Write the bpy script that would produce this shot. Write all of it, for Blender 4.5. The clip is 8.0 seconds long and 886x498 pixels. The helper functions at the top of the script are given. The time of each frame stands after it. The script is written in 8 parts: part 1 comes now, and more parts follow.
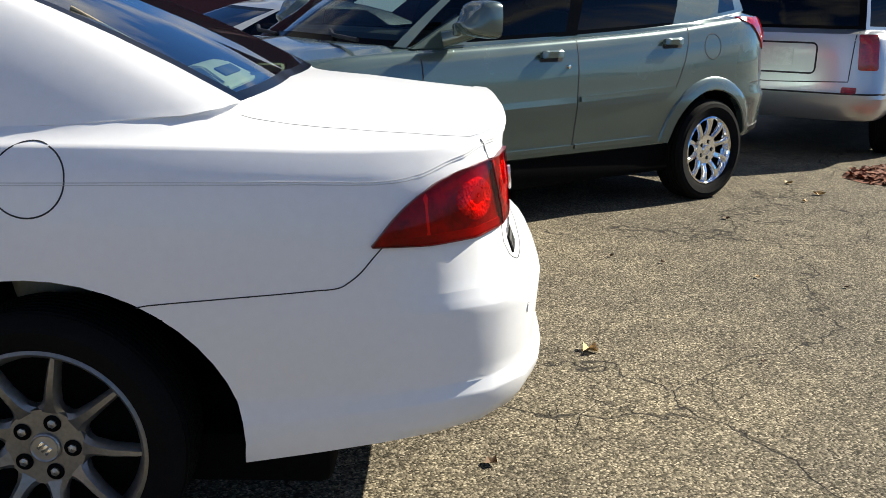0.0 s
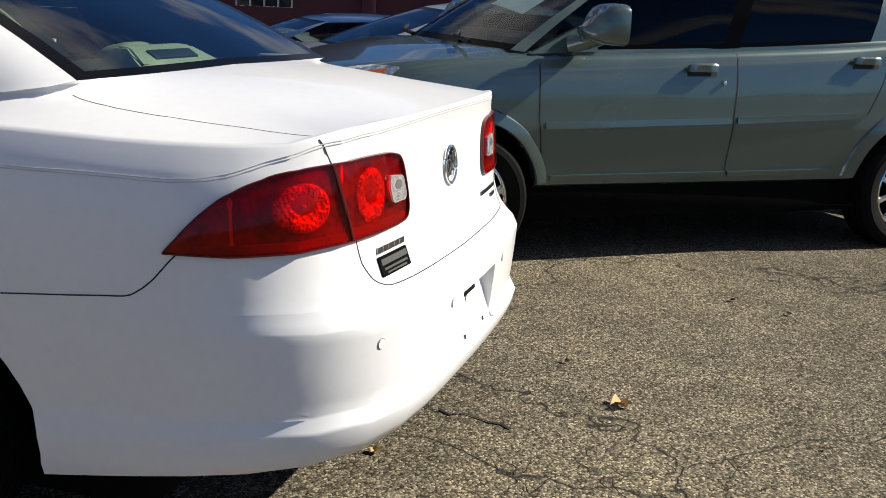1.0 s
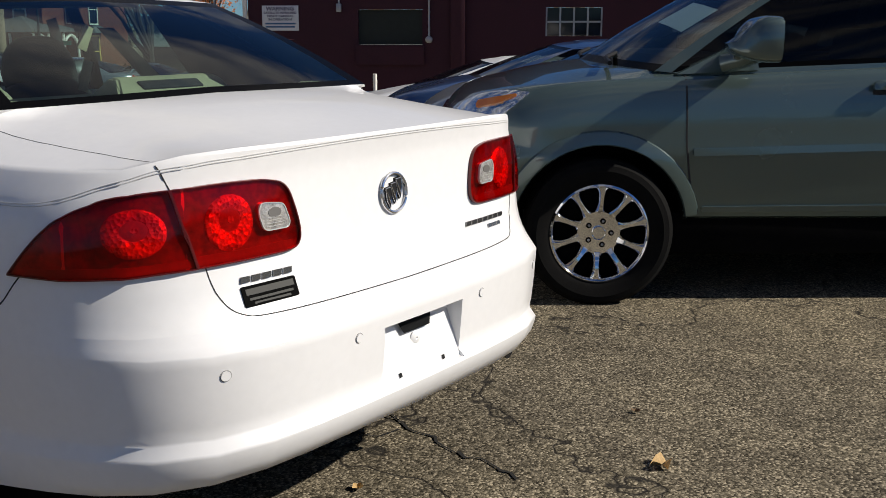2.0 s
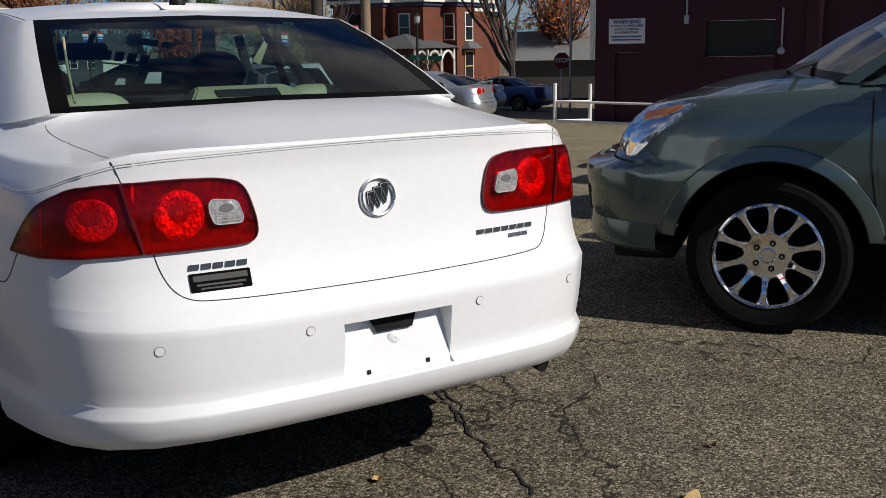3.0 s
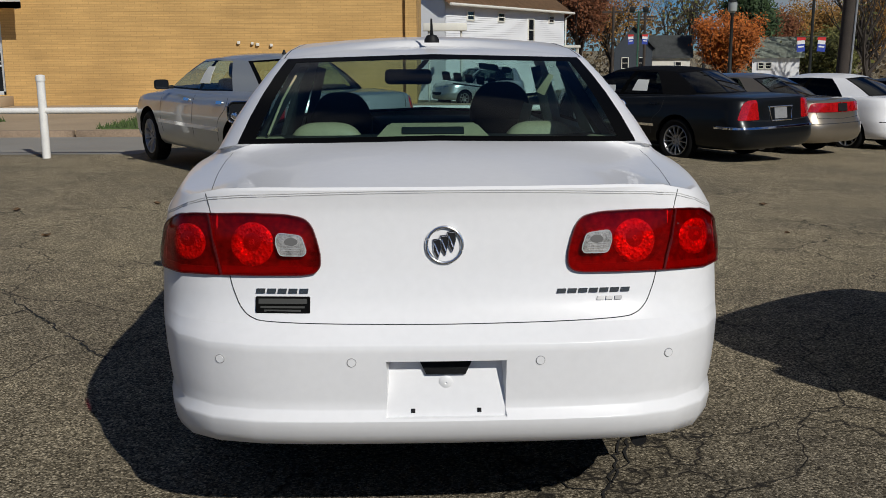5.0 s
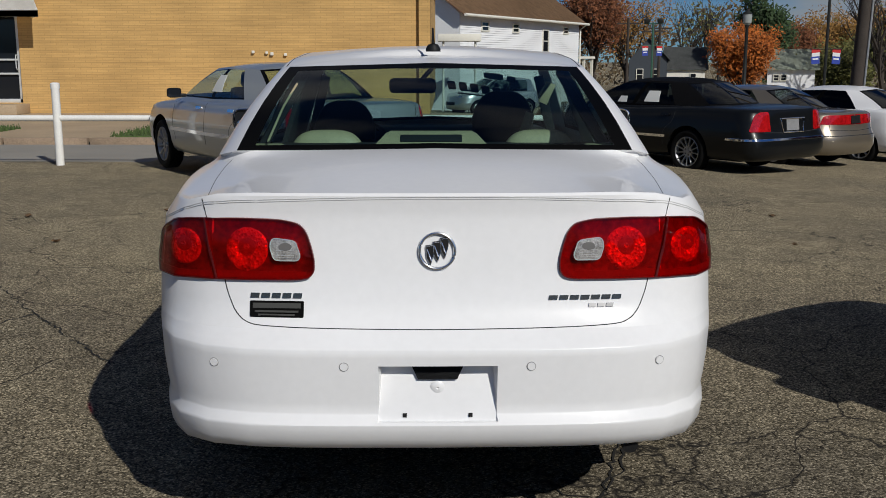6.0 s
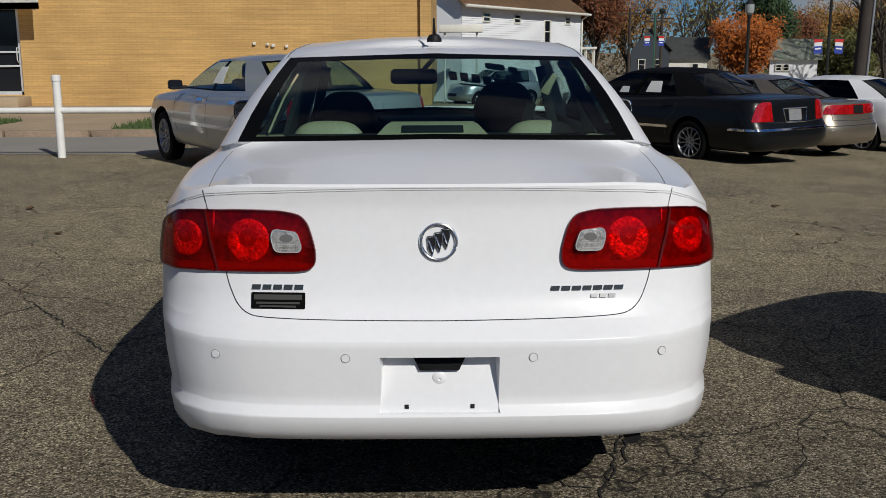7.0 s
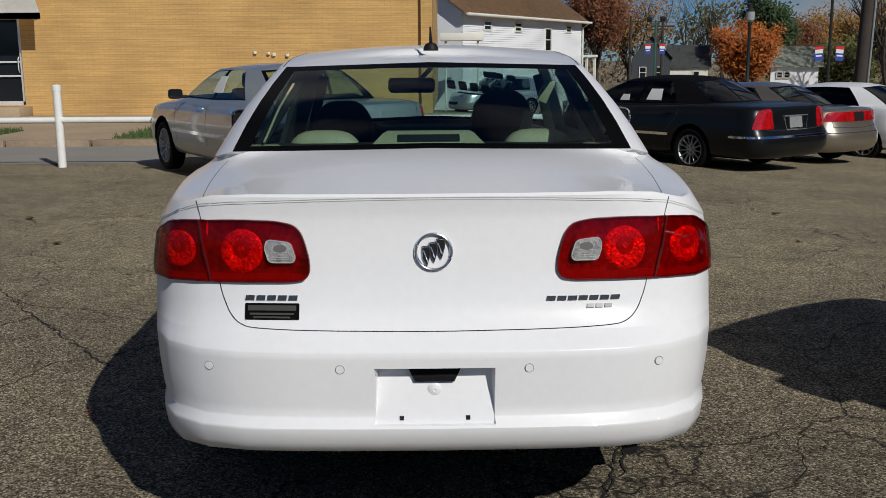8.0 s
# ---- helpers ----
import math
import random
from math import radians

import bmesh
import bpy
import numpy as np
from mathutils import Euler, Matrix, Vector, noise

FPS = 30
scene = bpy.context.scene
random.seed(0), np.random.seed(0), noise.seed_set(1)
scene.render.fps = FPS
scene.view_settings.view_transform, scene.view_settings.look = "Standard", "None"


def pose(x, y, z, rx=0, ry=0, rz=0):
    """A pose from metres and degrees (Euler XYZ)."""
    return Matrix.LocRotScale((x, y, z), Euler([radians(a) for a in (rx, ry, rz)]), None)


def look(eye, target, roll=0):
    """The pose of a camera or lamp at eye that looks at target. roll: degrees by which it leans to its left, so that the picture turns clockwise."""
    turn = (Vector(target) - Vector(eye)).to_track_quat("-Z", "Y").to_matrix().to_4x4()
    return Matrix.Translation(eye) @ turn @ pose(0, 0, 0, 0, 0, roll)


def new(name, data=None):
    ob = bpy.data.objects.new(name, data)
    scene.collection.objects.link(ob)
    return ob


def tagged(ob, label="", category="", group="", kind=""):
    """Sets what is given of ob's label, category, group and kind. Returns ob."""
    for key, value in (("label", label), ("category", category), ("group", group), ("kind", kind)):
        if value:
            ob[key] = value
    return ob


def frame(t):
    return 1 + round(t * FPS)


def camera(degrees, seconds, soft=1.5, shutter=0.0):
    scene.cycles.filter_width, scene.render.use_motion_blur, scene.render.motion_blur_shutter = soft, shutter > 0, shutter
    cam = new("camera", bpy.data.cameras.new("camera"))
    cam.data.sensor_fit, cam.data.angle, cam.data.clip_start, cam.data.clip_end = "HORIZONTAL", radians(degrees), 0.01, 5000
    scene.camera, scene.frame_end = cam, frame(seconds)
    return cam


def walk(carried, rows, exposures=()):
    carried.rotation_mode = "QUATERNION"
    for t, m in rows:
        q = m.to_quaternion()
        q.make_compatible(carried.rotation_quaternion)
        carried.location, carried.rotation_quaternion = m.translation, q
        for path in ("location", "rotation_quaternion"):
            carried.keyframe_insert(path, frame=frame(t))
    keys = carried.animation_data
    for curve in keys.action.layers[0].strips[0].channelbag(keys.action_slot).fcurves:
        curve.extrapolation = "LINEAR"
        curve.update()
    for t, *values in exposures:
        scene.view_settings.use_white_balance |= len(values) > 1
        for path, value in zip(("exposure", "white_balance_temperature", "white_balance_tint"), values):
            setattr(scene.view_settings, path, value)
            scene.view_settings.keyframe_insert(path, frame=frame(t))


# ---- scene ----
from mathutils.bvhtree import BVHTree

# ---- the camera and its walk ----
cam = camera(47.7, 8.0, soft=0.62)
PATH = [
    (0, (-3.03, 0.12, 1.36), (-1.09, 0.151, 0.873), 0.8),
    (0.2, (-2.939, -0.097, 1.329), (-0.999, 0.047, 0.865), 1.16),
    (0.5, (-2.819, -0.366, 1.343), (-0.911, -0.028, 0.846), 0.3),
    (0.7, (-2.681, -0.543, 1.313), (-0.789, -0.113, 0.827), 0.48),
    (1, (-2.498, -0.785, 1.315), (-0.647, -0.196, 0.838), 2.6),
    (1.2, (-2.367, -0.934, 1.324), (-0.548, -0.252, 0.848), 1.27),
    (1.5, (-2.201, -1.189, 1.304), (-0.448, -0.321, 0.886), 1.0),
    (1.7, (-2.09, -1.348, 1.317), (-0.422, -0.334, 0.882), 0.15),
    (2.8, (-1.338, -2.184, 1.289), (-0.147, -0.629, 0.886), 0.7),
    (3, (-1.211, -2.284, 1.295), (-0.187, -0.615, 0.889), -1.0),
    (3.2, (-1.042, -2.388, 1.277), (-0.159, -0.63, 0.915), -0.76),
    (3.5, (-0.783, -2.484, 1.289), (-0.06, -0.66, 0.9), 3.3),
    (3.7, (-0.638, -2.532, 1.315), (-0.061, -0.662, 0.905), 1.09),
    (4, (-0.408, -2.625, 1.335), (-0.049, -0.688, 0.99), 1.1),
    (4.2, (-0.289, -2.658, 1.364), (0.053, -0.727, 0.972), 1.8),
    (4.3, (-0.244, -2.654, 1.371), (0.062, -0.721, 0.96), 1.28),
    (4.5, (-0.162, -2.668, 1.409), (-0.081, -0.722, 0.952), -1.0),
    (4.7, (-0.105, -2.658, 1.415), (-0.111, -0.705, 0.983), -1.42),
    (5, (-0.041, -2.648, 1.424), (-0.019, -0.688, 1.03), -0.3),
    (5.2, (-0.013, -2.66, 1.425), (-0.04, -0.692, 1.066), -0.14),
    (6.3, (0.017, -2.674, 1.416), (0.016, -0.711, 1.034), 0.03),
    (6.5, (0.013, -2.674, 1.416), (-0.001, -0.712, 1.03), 0.0),
    (7, (0.018, -2.666, 1.415), (0.008, -0.705, 1.024), -0.2),
    (7.5, (0.025, -2.655, 1.417), (0.001, -0.693, 1.031), -0.4),
    (8, (0.037, -2.646, 1.416), (0.023, -0.682, 1.041), -0.4),
]
EXPOSURES = [(0, 1.04, 6900, 5), (0.5, 0.90, 6900, 6), (1, 0.60, 6900, 7), (1.5, 0.28, 6900, 9), (3, -0.22, 6500, 9), (4, -0.42, 6350, 8), (5, -0.55, 6350, 8), (8, -0.57, 6350, 8)]
walk(cam, [(t, look(eye, target, roll)) for t, eye, target, roll in PATH], EXPOSURES)

# ---- world, sun, exposure ----
SUN = Vector((0.515 * 0.819, -0.857 * 0.819, 0.574)).normalized()
world = bpy.data.worlds.new("world")
scene.world = world
world.use_nodes = True
wn, wl = world.node_tree.nodes, world.node_tree.links
sky = wn.new("ShaderNodeTexSky")
sky.sky_type = "NISHITA"
sky.sun_disc = False
sky.sun_elevation = radians(35)
sky.sun_rotation = math.atan2(SUN.x, SUN.y)
sky.air_density, sky.dust_density, sky.ozone_density = 0.75, 0.0, 3.0
back = wn["Background"]
back.inputs["Strength"].default_value = 0.052
coord = wn.new("ShaderNodeTexCoord")
wmap = wn.new("ShaderNodeMapping")
wmap.inputs["Scale"].default_value = (1.0, 1.0, 3.2)
cloud = wn.new("ShaderNodeTexNoise")
cloud.inputs["Scale"].default_value = 3.2
cloud.inputs["Detail"].default_value = 7
cloud.inputs["Roughness"].default_value = 0.55
ramp = wn.new("ShaderNodeValToRGB")
ramp.color_ramp.elements[0].position, ramp.color_ramp.elements[1].position = 0.49, 0.68
cmix = wn.new("ShaderNodeMix")
cmix.data_type = "RGBA"
cmix.inputs[7].default_value = (7.7, 7.4, 7.1, 1)
wl.new(coord.outputs["Generated"], wmap.inputs["Vector"])
wl.new(wmap.outputs[0], cloud.inputs["Vector"])
wl.new(cloud.outputs["Fac"], ramp.inputs["Fac"])
wl.new(ramp.outputs["Color"], cmix.inputs[0])
deep = wn.new("ShaderNodeMix")
deep.data_type, deep.blend_type = "RGBA", "MULTIPLY"
deep.inputs[0].default_value = 1.0
deep.inputs[7].default_value = (0.46, 0.79, 1.20, 1)
wl.new(sky.outputs[0], deep.inputs[6])
wl.new(deep.outputs[2], cmix.inputs[6])
wl.new(cmix.outputs[2], back.inputs["Color"])
sun = new("sun", bpy.data.lights.new("sun", "SUN"))
sun.data.energy, sun.data.angle, sun.data.color = 5.0, radians(0.53), (1.0, 0.95, 0.88)
sun.matrix_world = look(SUN * 60, (0, 0, 0))


# ---- materials ----
def material(name, color=(0.5, 0.5, 0.5), rough=0.5, metal=0.0, coat=0.0, trans=0.0, emit=None):
    m = bpy.data.materials.new(name)
    m.use_nodes = True
    b = m.node_tree.nodes["Principled BSDF"]
    b.inputs["Base Color"].default_value = (*color, 1)
    b.inputs["Roughness"].default_value = rough
    b.inputs["Metallic"].default_value = metal
    b.inputs["Coat Weight"].default_value = coat
    b.inputs["Coat Roughness"].default_value = 0.03
    b.inputs["Transmission Weight"].default_value = trans
    if emit:
        b.inputs["Emission Color"].default_value = (*emit[:3], 1)
        b.inputs["Emission Strength"].default_value = emit[3]
    return m


def vary(m, amount=0.25, scale=6.0, fine=90.0, bump=0.0, bump_scale=200.0, rough=0.0, island=0.0):
    """Breaks up a material's colour at two scales, and gives it relief."""
    n, l = m.node_tree.nodes, m.node_tree.links
    b = n["Principled BSDF"]
    base = tuple(b.inputs["Base Color"].default_value)
    tc = n.new("ShaderNodeTexCoord")
    big, small = n.new("ShaderNodeTexNoise"), n.new("ShaderNodeTexNoise")
    for t, s in ((big, scale), (small, fine)):
        t.inputs["Scale"].default_value = s
        t.inputs["Detail"].default_value = 5
        l.new(tc.outputs["Object"], t.inputs["Vector"])
    add = n.new("ShaderNodeMath")
    add.operation = "ADD"
    l.new(big.outputs["Fac"], add.inputs[0])
    l.new(small.outputs["Fac"], add.inputs[1])
    mr = n.new("ShaderNodeMapRange")
    mr.inputs["From Min"].default_value, mr.inputs["From Max"].default_value = 0.65, 1.35
    mr.inputs["To Min"].default_value, mr.inputs["To Max"].default_value = 1 - amount, 1 + amount
    l.new(add.outputs[0], mr.inputs["Value"])
    source = mr.outputs[0]
    if island:
        info = n.new("ShaderNodeObjectInfo")
        geo = n.new("ShaderNodeNewGeometry")
        s = n.new("ShaderNodeMath")
        s.operation = "ADD"
        l.new(info.outputs["Random"], s.inputs[0])
        l.new(geo.outputs["Random Per Island"], s.inputs[1])
        f = n.new("ShaderNodeMath")
        f.operation = "FRACT"
        l.new(s.outputs[0], f.inputs[0])
        r2 = n.new("ShaderNodeMapRange")
        r2.inputs["To Min"].default_value, r2.inputs["To Max"].default_value = 1 - island, 1 + island
        l.new(f.outputs[0], r2.inputs["Value"])
        mul = n.new("ShaderNodeMath")
        mul.operation = "MULTIPLY"
        l.new(source, mul.inputs[0])
        l.new(r2.outputs[0], mul.inputs[1])
        source = mul.outputs[0]
    vm = n.new("ShaderNodeVectorMath")
    vm.operation = "SCALE"
    vm.inputs[0].default_value = base[:3]
    l.new(source, vm.inputs["Scale"])
    l.new(vm.outputs[0], b.inputs["Base Color"])
    if bump:
        bn = n.new("ShaderNodeTexNoise")
        bn.inputs["Scale"].default_value = bump_scale
        bn.inputs["Detail"].default_value = 4
        l.new(tc.outputs["Object"], bn.inputs["Vector"])
        bp = n.new("ShaderNodeBump")
        bp.inputs["Strength"].default_value = bump
        bp.inputs["Distance"].default_value = 0.004
        l.new(bn.outputs["Fac"], bp.inputs["Height"])
        l.new(bp.outputs[0], b.inputs["Normal"])
    if rough:
        rr = n.new("ShaderNodeMapRange")
        r0 = b.inputs["Roughness"].default_value
        rr.inputs["To Min"].default_value, rr.inputs["To Max"].default_value = max(0.01, r0 - rough), min(1, r0 + rough)
        l.new(big.outputs["Fac"], rr.inputs["Value"])
        l.new(rr.outputs[0], b.inputs["Roughness"])
    return m


def car_paint(name, color, metal=0.0, rough=0.32, coat=0.8):
    m = material(name, color, rough, metal, coat=coat)
    return vary(m, 0.025, 2.5, 700.0 if metal else 40.0, rough=0.05)


def clear_glass(name, color, gloss=0.02, rough=0.0, rim=0.9, fall=4.2):
    """Tinted sheet glass: see-through, with a mirror gloss that grows towards a grazing view."""
    m = bpy.data.materials.new(name)
    m.use_nodes = True
    n, l = m.node_tree.nodes, m.node_tree.links
    n.remove(n["Principled BSDF"])
    tr, gl, mx, lw = n.new("ShaderNodeBsdfTransparent"), n.new("ShaderNodeBsdfGlossy"), n.new("ShaderNodeMixShader"), n.new("ShaderNodeLayerWeight")
    tr.inputs["Color"].default_value = (*color, 1)
    gl.inputs["Roughness"].default_value = rough
    gl.inputs["Color"].default_value = (0.95, 0.97, 1.0, 1)
    lw.inputs["Blend"].default_value = 0.5
    pw, ma = n.new("ShaderNodeMath"), n.new("ShaderNodeMath")
    pw.operation, ma.operation = "POWER", "MULTIPLY_ADD"
    pw.inputs[1].default_value = fall
    ma.inputs[1].default_value, ma.inputs[2].default_value = rim - gloss, gloss
    l.new(lw.outputs["Facing"], pw.inputs[0])
    l.new(pw.outputs[0], ma.inputs[0])
    l.new(ma.outputs[0], mx.inputs[0])
    l.new(tr.outputs[0], mx.inputs[1])
    l.new(gl.outputs[0], mx.inputs[2])
    l.new(mx.outputs[0], n["Material Output"].inputs["Surface"])
    return m


M_WHITE = car_paint("pearl_white_paint", (0.80, 0.80, 0.805), 0.0, 0.35, 0.4)
M_SAGE = car_paint("sage_green_paint", (0.098, 0.142, 0.136), 0.5, 0.26, 1.0)
M_SILVER = car_paint("silver_paint", (0.52, 0.54, 0.56), 0.75, 0.32)
M_PEWTER = car_paint("pewter_paint", (0.36, 0.385, 0.40), 0.45, 0.34)
M_CHAMP = car_paint("champagne_paint", (0.27, 0.235, 0.185), 0.7, 0.32)
M_GREY = car_paint("charcoal_paint", (0.006, 0.007, 0.008), 0.0, 0.3, 0.25)
M_BLACK = car_paint("black_paint", (0.003, 0.003, 0.004), 0.0, 0.25, 0.10)
M_BLUE = car_paint("blue_paint", (0.04, 0.09, 0.22), 0.5, 0.3)
M_PLASTIC = vary(material("black_plastic", (0.012, 0.012, 0.013), 0.55), 0.3, 8, 120)
M_FRIT = material("black_glass_border", (0.003, 0.003, 0.003), 0.15)
for one, gloss in ((M_WHITE, 0.3), (M_PLASTIC, 0.2), (M_FRIT, 0.04), (M_GREY, 0.15), (M_BLACK, 0.1)):
    one.node_tree.nodes["Principled BSDF"].inputs["Specular IOR Level"].default_value = gloss
M_RUBBER = vary(material("tyre_rubber", (0.005, 0.005, 0.005), 0.85), 0.35, 12, 160, bump=0.3)
M_RUBBER.node_tree.nodes["Principled BSDF"].inputs["Specular IOR Level"].default_value = 0.12
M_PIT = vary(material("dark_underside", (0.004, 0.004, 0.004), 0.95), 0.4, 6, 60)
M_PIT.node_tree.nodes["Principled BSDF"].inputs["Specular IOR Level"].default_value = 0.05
M_CHROME = material("chrome", (0.85, 0.86, 0.88), 0.06, 1.0)
M_ALLOY = vary(material("grey_alloy", (0.34, 0.34, 0.34), 0.38, 0.9), 0.15, 10, 90)
M_DARKALLOY = vary(material("dark_alloy", (0.24, 0.235, 0.225), 0.42, 0.85), 0.2, 10, 90)
M_GLASS = clear_glass("window_glass", (0.66, 0.80, 0.78))
M_CARGLASS = clear_glass("parked_car_glass", (0.26, 0.31, 0.31))
M_REARGLASS = clear_glass("rear_window_glass", (0.56, 0.73, 0.71), 0.012, rim=1.0, fall=4.4)
M_TINT = clear_glass("privacy_glass", (0.03, 0.034, 0.038))
M_TINT2 = clear_glass("front_side_glass", (0.12, 0.14, 0.14))
M_LAMPCHROME = vary(material("head_lamp_bowl", (0.78, 0.80, 0.82), 0.08, 0.85, coat=1.0), 0.35, 14, 60, bump=0.6, bump_scale=18)
M_RED = vary(material("red_lens", (0.38, 0.006, 0.008), 0.14, coat=1.0), 0.55, 14, 70, bump=0.5, bump_scale=22)
M_CLEAR = material("clear_lens", (0.85, 0.85, 0.83), 0.12, 0.55, coat=1.0)
M_AMBER = material("amber_lens", (0.75, 0.20, 0.02), 0.15, coat=1.0)
M_SEAM = material("panel_gap", (0.02, 0.02, 0.022), 0.8)
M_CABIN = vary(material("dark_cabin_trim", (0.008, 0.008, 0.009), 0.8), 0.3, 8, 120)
M_CREAM = vary(material("cream_leather", (0.44, 0.37, 0.23), 0.55), 0.15, 7, 90)
M_PAPER = material("paper", (0.75, 0.76, 0.72), 0.7)


# ---- mesh helpers ----
def mesh_object(name, bm, mat, parent=None, label="", smooth=True, m=None):
    me = bpy.data.meshes.new(name)
    bmesh.ops.recalc_face_normals(bm, faces=bm.faces)
    if smooth:
        for f in bm.faces:
            f.smooth = True
        for e in bm.edges:
            if len(e.link_faces) == 2 and e.calc_face_angle(0) > radians(38):
                e.smooth = False
    bm.to_mesh(me)
    bm.free()
    for one in mat if isinstance(mat, (list, tuple)) else [mat]:
        me.materials.append(one)
    ob = new(name, me)
    if m is not None:
        ob.matrix_basis = m
    if parent:
        ob.parent = parent
    if label:
        ob["label"] = label
    return ob


def part(name, bm, mat, parent, label="", smooth=True):
    return mesh_object(name, bm, mat, parent, label, smooth)


def thing(name, m, label, category, group="", kind=""):
    ob = new(name)
    ob.matrix_basis = m
    ob.empty_display_size = 0.2
    return tagged(ob, label, category, group, kind)


def box(size, at=(0, 0, 0), bevel=0.0, turn=None, bm=None, segments=2):
    b = bmesh.new()
    bmesh.ops.create_cube(b, size=1)
    bmesh.ops.scale(b, vec=size, verts=b.verts)
    if bevel:
        bmesh.ops.bevel(b, geom=b.edges[:], offset=bevel, segments=segments, affect="EDGES", profile=0.5)
    if turn is not None:
        bmesh.ops.transform(b, matrix=turn, verts=b.verts)
    bmesh.ops.translate(b, vec=at, verts=b.verts)
    return join(bm, b)


def join(bm, b):
    if bm is None:
        return b
    me = bpy.data.meshes.new("tmp")
    b.to_mesh(me)
    b.free()
    bm.from_mesh(me)
    bpy.data.meshes.remove(me)
    return bm


def tube(points, radius, sides=8, bm=None, closed=False, radii=None, cap=True):
    """A round bar along points."""
    b = bm or bmesh.new()
    pts = [Vector(p) for p in points]
    rings = []
    n = len(pts)
    for i, p in enumerate(pts):
        a = pts[(i - 1) % n] if (closed or i > 0) else p
        c = pts[(i + 1) % n] if (closed or i < n - 1) else p
        d = (c - a).normalized()
        up = Vector((0, 0, 1)) if abs(d.z) < 0.95 else Vector((1, 0, 0))
        s = d.cross(up).normalized()
        u = s.cross(d)
        r = radii[i] if radii else radius
        rings.append([b.verts.new(p + (s * math.cos(k * math.tau / sides) + u * math.sin(k * math.tau / sides)) * r) for k in range(sides)])
    for i in range(n if closed else n - 1):
        r0, r1 = rings[i], rings[(i + 1) % n]
        for k in range(sides):
            b.faces.new((r0[k], r0[(k + 1) % sides], r1[(k + 1) % sides], r1[k]))
    if cap and not closed:
        b.faces.new(rings[0])
        b.faces.new(rings[-1][::-1])
    return b


def lathe(profile, sides=32, axis="x", bm=None, at=(0, 0, 0)):
    """Turns a profile of (along, radius) round an axis."""
    b = bm or bmesh.new()
    at = Vector(at)
    rings = []
    for a, r in profile:
        ring = []
        for k in range(sides):
            c, s = math.cos(k * math.tau / sides) * r, math.sin(k * math.tau / sides) * r
            v = {"x": (a, c, s), "y": (c, a, s), "z": (c, s, a)}[axis]
            ring.append(b.verts.new(at + Vector(v)))
        rings.append(ring)
    for r0, r1 in zip(rings, rings[1:]):
        for k in range(sides):
            b.faces.new((r0[k], r0[(k + 1) % sides], r1[(k + 1) % sides], r1[k]))
    return b


def curve_through(points, x):
    """A smooth value at x through control points, with no overshoot."""
    xs, ys = [p[0] for p in points], [p[1] for p in points]
    if x <= xs[0]:
        return ys[0]
    if x >= xs[-1]:
        return ys[-1]
    h = [b - a for a, b in zip(xs, xs[1:])]
    d = [(ys[i + 1] - ys[i]) / h[i] for i in range(len(h))]
    m = [d[0]] + [0 if d[i - 1] * d[i] <= 0 else 2 * d[i - 1] * d[i] / (d[i - 1] + d[i]) for i in range(1, len(d))] + [d[-1]]
    i = max(k for k in range(len(h)) if xs[k] <= x)
    t = (x - xs[i]) / h[i]
    return (2 * t**3 - 3 * t**2 + 1) * ys[i] + (t**3 - 2 * t**2 + t) * h[i] * m[i] + (-2 * t**3 + 3 * t**2) * ys[i + 1] + (t**3 - t**2) * h[i] * m[i + 1]


# ---- car builder: a shell of stacked rings, from the rear centre round to the front centre ----
NR, NS, NF = 18, 26, 14
IC1, IC2, IB1, IB2, IA1, IA2, IEND = 12, 19, 28, 29, 39, 42, NR + NS + NF - 1


def resample(points, n):
    d = [0.0]
    for a, b in zip(points, points[1:]):
        d.append(d[-1] + math.dist(a, b))
    out, k = [], 0
    for i in range(n):
        s = d[-1] * i / (n - 1)
        while k < len(d) - 2 and d[k + 1] < s:
            k += 1
        t = (s - d[k]) / max(1e-9, d[k + 1] - d[k])
        out.append(tuple(a + (b - a) * t for a, b in zip(points[k], points[k + 1])))
    return out


def plan_ring(w, r, f, dr, nr, df, nf, bow=0.0, hold=None, flare=0.0):
    """Half outline of a car in plan: rounded and bowed tail, straight flank, rounded nose; hold: where all levels of the tail meet on the flank."""
    hold = r if hold is None else hold

    def quarter(n, steps=90):
        return [(math.sin(a) ** (2 / n), 1 - math.cos(a) ** (2 / n)) for a in (i / steps * math.pi / 2 for i in range(steps + 1))]
    tail = [(w * x, r + (hold - r) * x**5 + dr * y + bow * x * x) for x, y in quarter(nr)]
    nose = [(w * x, f - df * y) for x, y in quarter(nf)][::-1]
    side = [(w, hold + dr + bow), (w, f - df)]
    ring = resample(tail, NR + 1)[:-1] + resample(side, NS + 1)[:-1] + resample(nose, NF)
    ease = [min(1, max(0, (y - 0.35) / 0.8)) * min(1, max(0, (f - 0.2 - y) / 0.7)) for x, y in ring]
    return [(x + flare * x / w * e * e * (3 - 2 * e), y) for (x, y), e in zip(ring, ease)]


def key_ring(keys):
    """A ring through key points at fixed places along it."""
    out = []
    for (i, a), (j, b) in zip(keys, keys[1:]):
        for k in range(i, j):
            t = (k - i) / (j - i)
            out.append([a[c] + (b[c] - a[c]) * t for c in range(3)])
    out.append(list(keys[-1][1]))
    # bow the glass at both ends
    for lo, hi, sign, bow in ((0, IC1, -1, 0.055), (IA2, IEND, 1, 0.10)):
        xm = max(abs(out[lo][0]), abs(out[hi][0]))
        for k in range(lo, hi + 1):
            out[k][1] += sign * bow * (1 - (out[k][0] / xm) ** 2)
    return [tuple(p) for p in out]


